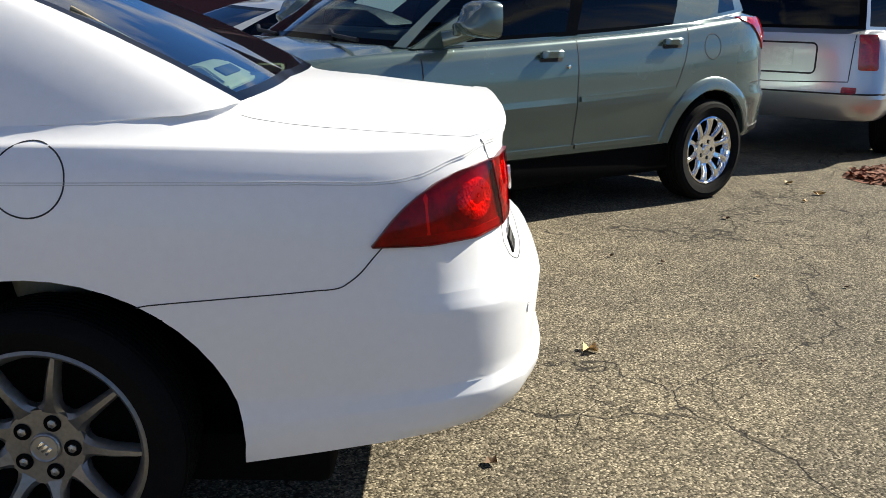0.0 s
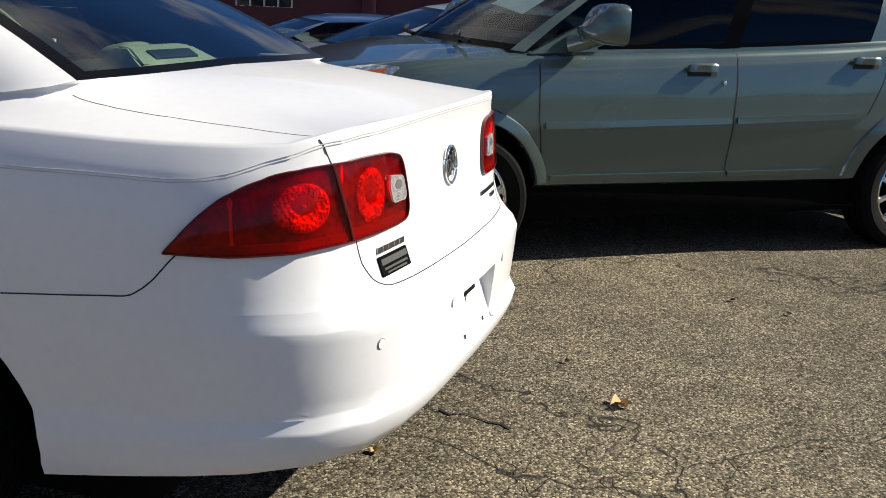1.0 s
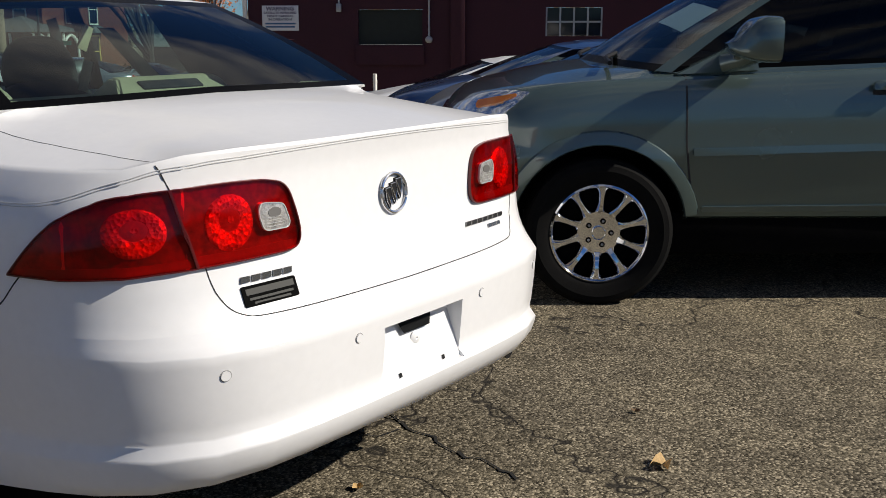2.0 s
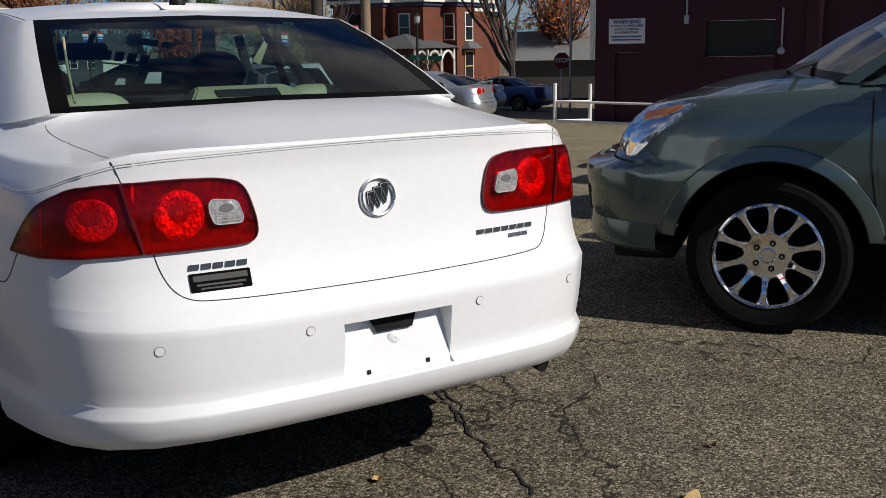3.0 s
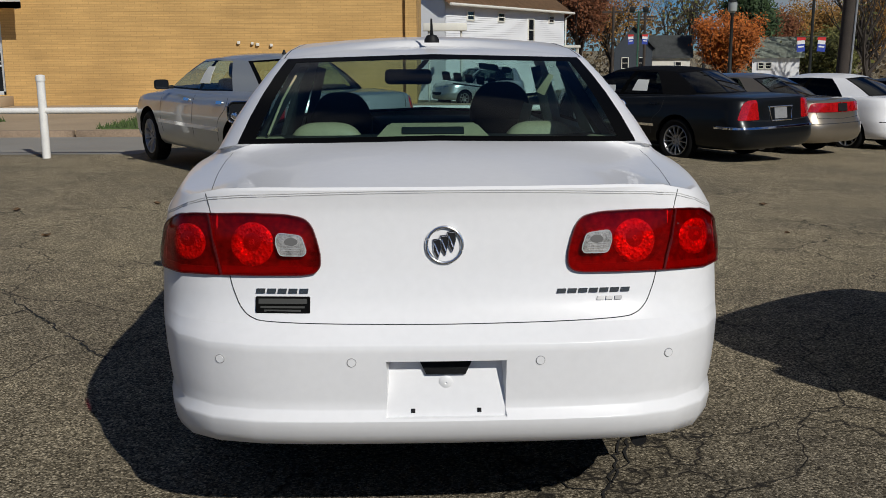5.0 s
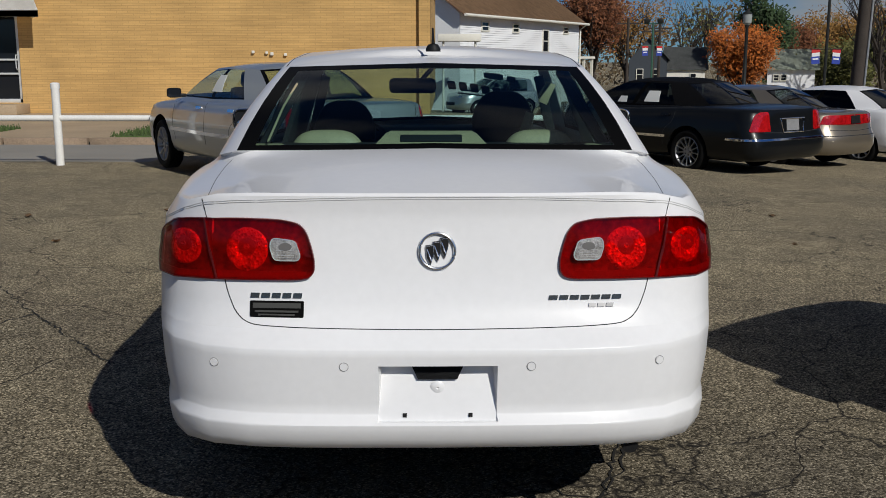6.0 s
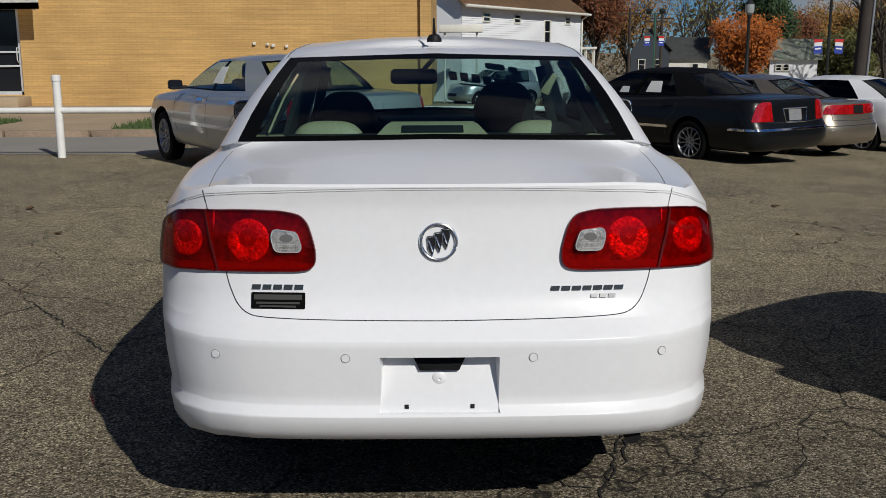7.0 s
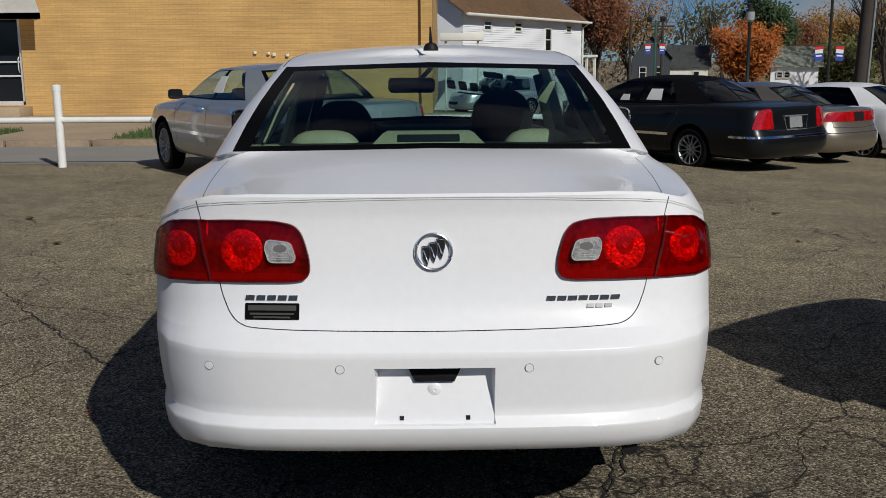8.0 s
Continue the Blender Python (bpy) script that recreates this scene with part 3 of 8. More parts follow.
# ---- ground ----
def ground_z(x, y):
    t = min(1, max(0, (y - 1) / 9))
    t = t * t * (3 - 2 * t)
    dip = 0.02 * max(0, y - 20) * min(1, max(0, (9 - x) / 6))
    return max(-2.3, -0.012 * max(0, y - 2.5) - 0.05 * max(0, x) * t - dip)


def asphalt():
    m = material("worn_asphalt", (0.15, 0.14, 0.125), 0.88)
    n, l = m.node_tree.nodes, m.node_tree.links
    b = n["Principled BSDF"]
    b.inputs["Specular IOR Level"].default_value = 0.10
    tc = n.new("ShaderNodeTexCoord")

    def noise_of(scale, detail=4, rough=0.6):
        t = n.new("ShaderNodeTexNoise")
        t.inputs["Scale"].default_value, t.inputs["Detail"].default_value, t.inputs["Roughness"].default_value = scale, detail, rough
        l.new(tc.outputs["Object"], t.inputs["Vector"])
        return t

    def ramp_of(src, stops):
        r = n.new("ShaderNodeValToRGB")
        e = r.color_ramp.elements
        for k, (p, c) in enumerate(stops):
            if k > 1:
                e.new(p)
            e[k].position, e[k].color = p, (*c, 1)
        l.new(src, r.inputs["Fac"])
        return r.outputs["Color"]

    def mix(kind, a, c, fac=1.0):
        x = n.new("ShaderNodeMix")
        x.data_type, x.blend_type = "RGBA", kind
        if isinstance(fac, float):
            x.inputs[0].default_value = fac
        else:
            l.new(fac, x.inputs[0])
        l.new(a, x.inputs[6])
        l.new(c, x.inputs[7])
        return x.outputs[2]

    stones = n.new("ShaderNodeTexVoronoi")
    stones.inputs["Scale"].default_value = 135
    l.new(tc.outputs["Object"], stones.inputs["Vector"])
    sep = n.new("ShaderNodeSeparateColor")
    l.new(stones.outputs["Color"], sep.inputs[0])
    grain = ramp_of(sep.outputs[0], [(0.0, (0.036, 0.032, 0.024)), (0.40, (0.138, 0.122, 0.092)), (0.78, (0.255, 0.225, 0.172)), (1.0, (0.49, 0.432, 0.335))])
    pits = ramp_of(stones.outputs["Distance"], [(0.25, (1, 1, 1)), (0.75, (0.45, 0.44, 0.43))])
    col = mix("MULTIPLY", grain, pits, 0.8)
    wide = ramp_of(noise_of(0.55, 5).outputs["Fac"], [(0.3, (0.72, 0.72, 0.74)), (0.7, (1.12, 1.1, 1.05))])
    col = mix("MULTIPLY", col, wide)
    mid = ramp_of(noise_of(4.5, 5).outputs["Fac"], [(0.3, (0.78, 0.77, 0.76)), (0.7, (1.15, 1.14, 1.1))])
    col = mix("MULTIPLY", col, mid)
    # colour brightened towards the rear of the lot, past a noisy edge
    lot_xyz = n.new("ShaderNodeSeparateXYZ")
    l.new(tc.outputs["Object"], lot_xyz.inputs[0])
    wob = n.new("ShaderNodeMath")
    wob.operation = "MULTIPLY_ADD"
    wob.inputs[1].default_value = 5.0
    l.new(noise_of(0.35, 4).outputs["Fac"], wob.inputs[0])
    l.new(lot_xyz.outputs["Y"], wob.inputs[2])
    fade = n.new("ShaderNodeMapRange")
    fade.inputs["From Min"].default_value, fade.inputs["From Max"].default_value = 1.5, 6.5
    l.new(wob.outputs[0], fade.inputs["Value"])
    pale = ramp_of(fade.outputs[0], [(0.0, (1, 1, 1)), (1.0, (1.85, 1.81, 1.66))])
    col = mix("MULTIPLY", col, pale)
    # cracks
    warp = noise_of(1.6, 4)
    add = n.new("ShaderNodeMix")
    add.data_type, add.blend_type = "RGBA", "ADD"
    add.inputs[0].default_value = 0.55
    l.new(tc.outputs["Object"], add.inputs[6])
    l.new(warp.outputs["Color"], add.inputs[7])
    cr = n.new("ShaderNodeTexVoronoi")
    cr.feature = "DISTANCE_TO_EDGE"
    cr.inputs["Scale"].default_value = 0.55
    l.new(add.outputs[2], cr.inputs["Vector"])
    fine = n.new("ShaderNodeTexVoronoi")
    fine.feature = "DISTANCE_TO_EDGE"
    fine.inputs["Scale"].default_value = 4.2
    l.new(add.outputs[2], fine.inputs["Vector"])
    line = ramp_of(cr.outputs["Distance"], [(0.0, (1, 1, 1)), (0.0045, (0, 0, 0))])
    line2 = ramp_of(fine.outputs["Distance"], [(0.0, (1, 1, 1)), (0.014, (0, 0, 0))])
    near = ramp_of(cr.outputs["Distance"], [(0.03, (1, 1, 1)), (0.11, (0, 0, 0))])
    gate = ramp_of(noise_of(0.8, 2).outputs["Fac"], [(0.50, (0, 0, 0)), (0.62, (1, 1, 1))])
    local = mix("MULTIPLY", mix("MULTIPLY", line2, near), gate)
    allc = mix("LIGHTEN", line, local)
    dark = n.new("ShaderNodeRGB")
    dark.outputs[0].default_value = (0.022, 0.02, 0.018, 1)
    col = mix("MIX", col, dark.outputs[0], allc)
    l.new(col, b.inputs["Base Color"])
    h1 = n.new("ShaderNodeMath")
    h1.operation = "MULTIPLY_ADD"
    h1.inputs[1].default_value = -2.0
    l.new(allc, h1.inputs[0])
    inv = n.new("ShaderNodeMath")
    inv.operation = "SUBTRACT"
    inv.inputs[0].default_value = 1.0
    l.new(stones.outputs["Distance"], inv.inputs[1])
    l.new(inv.outputs[0], h1.inputs[2])
    bp = n.new("ShaderNodeBump")
    bp.inputs["Strength"].default_value, bp.inputs["Distance"].default_value = 0.5, 0.004
    l.new(h1.outputs[0], bp.inputs["Height"])
    l.new(bp.outputs[0], b.inputs["Normal"])
    return m


M_ASPHALT = asphalt()
M_CONCRETE = vary(material("pale_concrete", (0.40, 0.305, 0.20), 0.9), 0.2, 0.7, 30, bump=0.3, bump_scale=60)
M_SANDSTONE = vary(material("kerb_stone", (0.30, 0.22, 0.15), 0.9), 0.3, 3, 40, bump=0.5, bump_scale=40, island=0.2)
M_GRASS = vary(material("grass", (0.07, 0.11, 0.03), 0.9), 0.4, 5, 60)
M_WHITEPAINT = vary(material("white_pipe_paint", (0.78, 0.77, 0.73), 0.45), 0.1, 5, 60)
M_SIDING = vary(material("white_siding", (0.84, 0.85, 0.86), 0.55), 0.05, 1, 20)
M_SHINGLE = vary(material("brown_shingle", (0.36, 0.22, 0.12), 0.9), 0.3, 3, 40, island=0.25)
M_GREYSHINGLE = vary(material("grey_shingle", (0.095, 0.10, 0.098), 0.9), 0.25, 3, 40, island=0.2)
M_REDBRICK = vary(material("red_brick", (0.24, 0.075, 0.035), 0.9), 0.25, 1.5, 25, bump=0.3, bump_scale=40)
M_MAROON = vary(material("maroon_wall_paint", (0.042, 0.005, 0.015), 0.75), 0.2, 0.7, 20, bump=0.2, bump_scale=30)
M_TRIM = vary(material("trim_paint", (0.72, 0.70, 0.62), 0.6), 0.08, 3, 30)
M_NAVYTRIM = material("navy_trim", (0.025, 0.035, 0.09), 0.6)
M_YELLOWTRIM = material("yellow_trim", (0.62, 0.45, 0.10), 0.6)
M_DARKGLASS = material("dark_pane", (0.012, 0.014, 0.018), 0.06)
M_BARK = vary(material("bark", (0.05, 0.04, 0.033), 0.95), 0.35, 3, 40, bump=0.6, bump_scale=30)
M_POLEWOOD = vary(material("pole_wood", (0.23, 0.17, 0.115), 0.9), 0.25, 2, 40, bump=0.4, bump_scale=40)
M_DARKMETAL = material("dark_metal", (0.010, 0.012, 0.011), 0.6, 0.0)
M_STEEL = vary(material("galvanised_steel", (0.42, 0.43, 0.44), 0.5, 0.7), 0.12, 3, 40)


def grid_sheet(xs, ys, zf):
    b = bmesh.new()
    v = [[b.verts.new((x, y, zf(x, y))) for x in xs] for y in ys]
    for j in range(len(ys) - 1):
        for i in range(len(xs) - 1):
            b.faces.new((v[j][i], v[j][i + 1], v[j + 1][i + 1], v[j + 1][i]))
    return b


AX = [-900, -400, -150, -60] + [i * 1.0 for i in range(-30, 51)] + [70, 110, 200, 500, 900]
AY = [-900, -400, -120, -40, -20] + [i * 1.0 for i in range(-12, 51)] + [60, 75, 100, 150, 300, 600, 900]
ground = tagged(mesh_object("ground", grid_sheet(AX, AY, ground_z), M_ASPHALT), "worn grey asphalt car park with cracks and loose leaves", "ground", kind="structure")

# ---- kerb, pavement strip and tan brick building ----
KERB_Y, WALL_Y = 15.9, 24.5
zk = ground_z(-6, KERB_Y)
walkway = thing("pavement", Matrix.Identity(4), "pale concrete pavement strip with stone kerb and grass", "pavement", kind="structure")
part("slab", box((40, WALL_Y - KERB_Y - 0.15, 0.4), (-18.5, (WALL_Y + KERB_Y + 0.15) / 2, zk + 0.12 - 0.2)), M_CONCRETE, walkway)
for k in range(22):
    part("kerb_stone", box((1.55, 0.16, 0.4), (0.6 - 1.6 * k, KERB_Y + 0.07, zk + 0.125 - 0.2), 0.015), M_SANDSTONE, walkway)
zb = zk + 0.12
M_ALLEY = vary(material("smooth_grey_road", (0.27, 0.255, 0.225), 0.9), 0.12, 0.8, 50, bump=0.3, bump_scale=120)
tagged(mesh_object("road", grid_sheet([-60, -30, -15, -6, 0.5], [12.4, 13.5, 15.0, KERB_Y - 0.01], lambda x, y: ground_z(x, y) + 0.006), M_ALLEY), "smooth pale grey alley surface beside the kerb", "road", kind="structure")


def wall_with_openings(name, length, height, thick, openings, mat, parent, label=""):
    """A wall along +x from 0, front face at y = 0, with rectangular openings (x0, z0, x1, z1) through it."""
    xs = sorted({0, length, *[o[0] for o in openings], *[o[2] for o in openings]})
    zs = sorted({0, height, *[o[1] for o in openings], *[o[3] for o in openings]})
    b = bmesh.new()
    for x0, x1 in zip(xs, xs[1:]):
        for z0, z1 in zip(zs, zs[1:]):
            cx, cz = (x0 + x1) / 2, (z0 + z1) / 2
            if any(o[0] < cx < o[2] and o[1] < cz < o[3] for o in openings):
                continue
            box((x1 - x0, thick, z1 - z0), (cx, thick / 2, cz), bm=b)
    bmesh.ops.remove_doubles(b, verts=b.verts, dist=1e-4)
    return part(name, b, mat, parent, label, smooth=False)


# ---- the white sedan ----
HERO_Y = -0.115
hero = thing("white_sedan", Matrix.Translation((-0.005, HERO_Y, 0)) @ Matrix.Rotation(radians(1.1), 4, "Z"), "pearl white four-door sedan with red tail lamps, parked on asphalt", "car")
HP = dict(L=5.15, ends=(1.60, 6.3, 0.9, 2.5), bow=0.042, hold=0.04, flare=0.036, floor=0.24, z0=0.68, tyre=0.335, axles=(1.207, 4.14), arch_gap=0.065, crown=0.014, belly=0.02, lift=0.11, bumper_rows=17, arch_wide=1.17)
HP["levels"] = [
    (0.25, 0.812, 0.086, 5.03), (0.262, 0.838, 0.041, 5.08), (0.292, 0.850, 0.016, 5.12), (0.335, 0.854, 0.005, 5.14), (0.368, 0.857, 0.001, 5.15), (0.378, 0.857, 0.0005, 5.15), (0.386, 0.856, 0.003, 5.15),
    (0.430, 0.850, 0.0220, 5.15), (0.442, 0.850, 0.0245, 5.15), (0.50, 0.857, 0.0210, 5.15), (0.57, 0.865, 0.0150, 5.15), (0.63, 0.868, 0.0105, 5.14), (0.651, 0.869, 0.0095, 5.12), (0.6555, 0.869, 0.0125, 5.12), (0.672, 0.869, 0.036, 5.11),
    ((0.04,), 0.869, 0.063, 5.10), ((0.12,), 0.869, 0.086, 5.10), ((0.22,), 0.868, 0.101, 5.09), ((0.45,), 0.863, 0.112, 5.06), ((0.68,), 0.852, 0.120, 5.02), ((0.80,), 0.842, 0.123, 4.98), ((0.86,), 0.830, 0.122, 4.98),
    ((0.93,), 0.814, 0.116, 4.95), ((0.97,), 0.804, 0.114, 4.93), ((0.99,), 0.799, 0.120, 4.92)]
HP["T"] = (0.788, 0.148, 4.88)
HP["zt"] = [(0, 1.064), (0.15, 1.064), (0.2, 1.043), (0.26, 1.031), (0.5, 1.026), (0.8, 1.034), (1.1, 1.038), (1.7, 1.030), (2.6, 1.0), (3.6, 0.975), (4.4, 0.90), (5.0, 0.74)]
HP["G"] = [(0, (0, 0.80, 1.126)), (IC1, (0.655, 0.765, 1.118)), (IC1 + 1, (0.700, 0.80, 1.106)), (IC1 + 2, (0.738, 0.88, 1.092)), (IC1 + 4, (0.785, 1.15, 1.072)), (IC2, (0.798, 1.62, 1.055)), (IB1, (0.82, 2.42, 1.03)), (IB2, (0.82, 2.51, 1.03)), (IA1, (0.80, 3.45, 1.015)), (IA2, (0.74, 3.62, 1.02)), (IEND, (0, 3.72, 1.04))]
HP["R"] = [(0, (0, 1.44, 1.40)), (IC1, (0.555, 1.385, 1.385)), (IC1 + 1, (0.577, 1.40, 1.382)), (IC1 + 2, (0.588, 1.44, 1.385)), (IC1 + 4, (0.590, 1.56, 1.398)), (IC2, (0.588, 1.74, 1.415)), (IB1, (0.605, 2.30, 1.44)), (IB2, (0.605, 2.39, 1.44)), (IA1, (0.585, 2.80, 1.415)), (IA2, (0.545, 2.86, 1.405)), (IEND, (0, 2.90, 1.43))]
HP["roof"] = [(1.3, 1.418), (1.55, 1.448), (2.2, 1.474), (2.8, 1.46), (3.1, 1.435)]
recess = bmesh.new()
rv = [recess.verts.new(p) for p in ((-0.203, -0.2, 0.627), (0.207, -0.2, 0.627), (0.196, -0.2, 0.444), (-0.184, -0.2, 0.444),
                                    (-0.150, 0.066, 0.604), (0.150, 0.066, 0.604), (0.161, 0.022, 0.452), (-0.161, 0.022, 0.452))]
for q in ((0, 1, 2, 3), (7, 6, 5, 4), (0, 4, 5, 1), (1, 5, 6, 2), (2, 6, 7, 3), (3, 7, 4, 0)):
    recess.faces.new([rv[k] for k in q])
bmesh.ops.recalc_face_normals(recess, faces=recess.faces)
HP["recess"] = recess
hskin = build_shell(HP, hero, M_WHITE, M_REARGLASS, M_GLASS)
for wx in (-0.795, 0.795):
    for wy in HP["axles"]:
        wheel(hero, wx, wy, 0.335, 0.243, 0.22, M_DARKALLOY, 9, "taper")


M_BULB = material("dim_bulb", (0.20, 0.19, 0.18), 0.25, 0.3)
M_REDBRIGHT = vary(material("bright_red_reflector", (0.66, 0.010, 0.005), 0.10, 0.3), 0.6, 30, 110, bump=0.5, bump_scale=70)
M_REDLENS = clear_glass("red_outer_lens", (0.95, 0.018, 0.012), 0.02, rim=0.5, fall=5.0)
M_LAMPBACK = vary(material("dark_lamp_housing", (0.22, 0.10, 0.10), 0.38, 0.55), 0.6, 22, 70, bump=0.3, bump_scale=40)
M_LAMPBAND = vary(material("plain_lamp_band", (0.22, 0.16, 0.16), 0.4), 0.2, 14, 90)
M_LAMPHUB = vary(material("dark_bulb_socket", (0.30, 0.25, 0.25), 0.3, 0.2), 0.3, 60, 160)
M_RIBBED = vary(material("ribbed_clear_lens", (0.46, 0.44, 0.41), 0.2, 0.45), 0.55, 50, 260, bump=0.5, bump_scale=120)


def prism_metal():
    """Silvered bowl pressed into small facets; their light and dark glints are put into the colour."""
    m = material("prism_bowl_painted_glints", (0.92, 0.90, 0.88), 0.2, 0.35)
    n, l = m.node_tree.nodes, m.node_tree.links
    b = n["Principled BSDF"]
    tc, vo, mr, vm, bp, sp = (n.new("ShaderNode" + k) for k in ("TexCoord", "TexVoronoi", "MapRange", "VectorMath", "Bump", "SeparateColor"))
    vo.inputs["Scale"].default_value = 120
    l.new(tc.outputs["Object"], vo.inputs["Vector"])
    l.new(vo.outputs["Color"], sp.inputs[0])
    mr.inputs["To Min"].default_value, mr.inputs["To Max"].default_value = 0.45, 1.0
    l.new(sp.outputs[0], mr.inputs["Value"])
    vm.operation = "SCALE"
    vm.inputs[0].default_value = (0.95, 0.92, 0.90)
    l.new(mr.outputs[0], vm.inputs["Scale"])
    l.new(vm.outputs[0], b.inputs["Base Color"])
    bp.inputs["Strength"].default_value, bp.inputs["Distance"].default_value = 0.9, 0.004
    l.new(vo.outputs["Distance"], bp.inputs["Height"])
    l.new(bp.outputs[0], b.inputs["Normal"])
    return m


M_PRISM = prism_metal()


def bowl(skin, cx, cz, rx, rz, hole, low=0.0035, high=0.0095, n=36):
    """A ring-shaped reflector on the shell: it rises from its rim to a crest and falls to the bulb hole."""
    b = bmesh.new()
    rows = []
    for t, h in ((1.0, low), (0.93, high * 0.85), (0.82, high), (0.66, high * 0.86), (hole + 0.06, low + 0.002), (hole, low)):
        row = []
        for k in range(n):
            p, nn = skin.at("c", cx + rx * t * math.cos(k * math.tau / n), cz + (1 - t) * 0.012 + rz * t * math.sin(k * math.tau / n))
            row.append(b.verts.new(p + nn * h))
        rows.append(row)
    for p, q in zip(rows, rows[1:]):
        for k in range(n):
            b.faces.new((p[k], p[(k + 1) % n], q[(k + 1) % n], q[k]))
    return b


def tail_lamp(name, outline, band, ring, skin, parent, label, clear=None):
    """A lamp cluster: dark housing, plain lower band, silvered bowl round a bulb, all behind a clear red lens with a rim."""
    cx, cz, rx, rz = ring
    lamp = part(name, skin.patch("c", outline, 0.0022, 0.012, (0.03, 0.03)), M_LAMPBACK, parent, label)
    part("lens_band", skin.patch("c", band, 0.0045, 0.003, (0.03, 0.03)), M_LAMPBAND, lamp)
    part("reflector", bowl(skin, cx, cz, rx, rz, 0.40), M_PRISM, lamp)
    part("bulb_socket", skin.patch("c", ellipse(cx, cz + 0.007, rx * 0.42, rz * 0.42, 20), 0.0046, 0.003, (0.02, 0.02), dome=0.003), M_LAMPHUB, lamp)
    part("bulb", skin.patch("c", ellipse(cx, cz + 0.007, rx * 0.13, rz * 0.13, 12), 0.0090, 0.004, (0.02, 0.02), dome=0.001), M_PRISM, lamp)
    part("red_lens", skin.patch("c", outline, 0.0090, 0.0080, (0.03, 0.03), dome=0.0050), M_REDLENS, lamp, "glossy clear red lens")
    part("lens_rim", skin.ribbon("c", outline, 0.0026, 0.0102, closed=True), M_LAMPRIM, lamp, "dark red rim")
    if clear:
        lens = part("reversing_lens", skin.patch("c", clear, 0.0165, 0.012, (0.015, 0.015), dome=0.002), M_RIBBED, lamp, "clear ribbed reversing lens")
        mx, mz = sum(p[0] for p in clear) / len(clear), sum(p[1] for p in clear) / len(clear)
        part("bulb", skin.patch("c", ellipse(mx, mz + 0.010, 0.016, 0.011, 16), 0.0192, 0.003, (0.02, 0.02)), M_BULB, lens)
        zs = [p[1] for p in clear]
        for k in range(4):
            z = min(zs) + 0.008 + k * 0.0065
            part("rib", skin.ribbon("c", [(mx - 0.022, z), (mx + 0.022, z)], 0.0012, 0.0192), M_CLEAR, lens)
        part("lens_rim", skin.ribbon("c", clear, 0.0022, 0.0185, closed=True), M_CLEAR, lens)
    return lamp


M_LAMPRIM = material("dark_red_rim", (0.10, 0.003, 0.003), 0.3)
for s in (-1, 1):
    outer = rounded([(s * a, z) for a, z in ((0.5885, 0.985), (0.652, 0.980), (0.701, 0.968), (0.752, 0.948), (0.786, 0.926), (0.818, 0.896), (0.849, 0.860), (0.884, 0.813), (0.832, 0.8115), (0.785, 0.811), (0.722, 0.813), (0.668, 0.816), (0.607, 0.820), (0.5505, 0.822))], [0.004] + [0.02] * 6 + [0.004] + [0.02] * 5 + [0.004], 3)
    wing_band = [(s * a, z) for a, z in ((0.5545, 0.842), (0.553, 0.826), (0.668, 0.820), (0.785, 0.816), (0.850, 0.817), (0.842, 0.830), (0.72, 0.836))]
    tail_lamp("tail_lamp", outer, wing_band, (s * 0.652, 0.903, 0.056, 0.050), hskin, hero, "wrap-round red tail lamp on the wing")
    inner = rounded([(s * a, z) for a, z in ((0.5855, 0.9855), (0.527, 0.989), (0.460, 0.990), (0.398, 0.987), (0.355, 0.976), (0.338, 0.955), (0.326, 0.918), (0.3165, 0.877), (0.3165, 0.846), (0.328, 0.829), (0.356, 0.824), (0.403, 0.8235), (0.471, 0.823), (0.5475, 0.822))], [0.004, 0.02, 0.02, 0.03, 0.02, 0.02, 0.02, 0.02, 0.02, 0.016, 0.02, 0.02, 0.02, 0.004], 3)
    clear = rounded([(s * 0.361, 0.931), (s * 0.418, 0.939), (s * 0.423, 0.915), (s * 0.412, 0.877), (s * 0.353, 0.877), (s * 0.349, 0.890)], [0.012, 0.012, 0.02, 0.012, 0.008, 0.01], 4)
    lid_band = [(s * a, z) for a, z in ((0.5505, 0.846), (0.5485, 0.827), (0.45, 0.828), (0.345, 0.830), (0.335, 0.838), (0.336, 0.846))]
    tail_lamp("lid_lamp", inner, lid_band, (s * 0.479, 0.906, 0.051, 0.060), hskin, hero, "red lid lamp with a clear reversing lens", clear=clear)

M_PINSTRIPE = vary(material("grey_pinstripe", (0.56, 0.56, 0.55), 0.5), 0.1)
for s in (-1, 1):
    part("deck_gap", hskin.ribbon("t", spline([(s * 0.632, 0.205), (s * 0.643, 0.26), (s * 0.655, 0.36), (s * 0.668, 0.48), (s * 0.676, 0.60), (s * 0.678, 0.70), (s * 0.671, 0.765)], 6), 0.0015, 0.0005), M_SEAM, hero)
    part("deck_gap", hskin.ribbon("c", [(s * 0.586, 0.985), (s * 0.594, 1.005), (s * 0.601, 1.024), (s * 0.608, 1.036)], 0.0022, 0.001), M_SEAM, hero)
    part("lamp_gap", hskin.ribbon("c", [(s * 0.587, 0.986), (s * 0.549, 0.821)], 0.0022, 0.0110), M_LAMPRIM, hero)
lid_edge = [(-0.584, 0.823), (-0.575, 0.786), (-0.560, 0.749), (-0.542, 0.725), (-0.520, 0.712), (-0.488, 0.705), (-0.408, 0.701), (-0.255, 0.698)]
part("lid_gap", hskin.ribbon("r", spline(lid_edge + [(0, 0.696)] + [(-x, z) for x, z in lid_edge[::-1]], 6), 0.0022, 0.001), M_SEAM, hero, "dark gap round the boot lid")
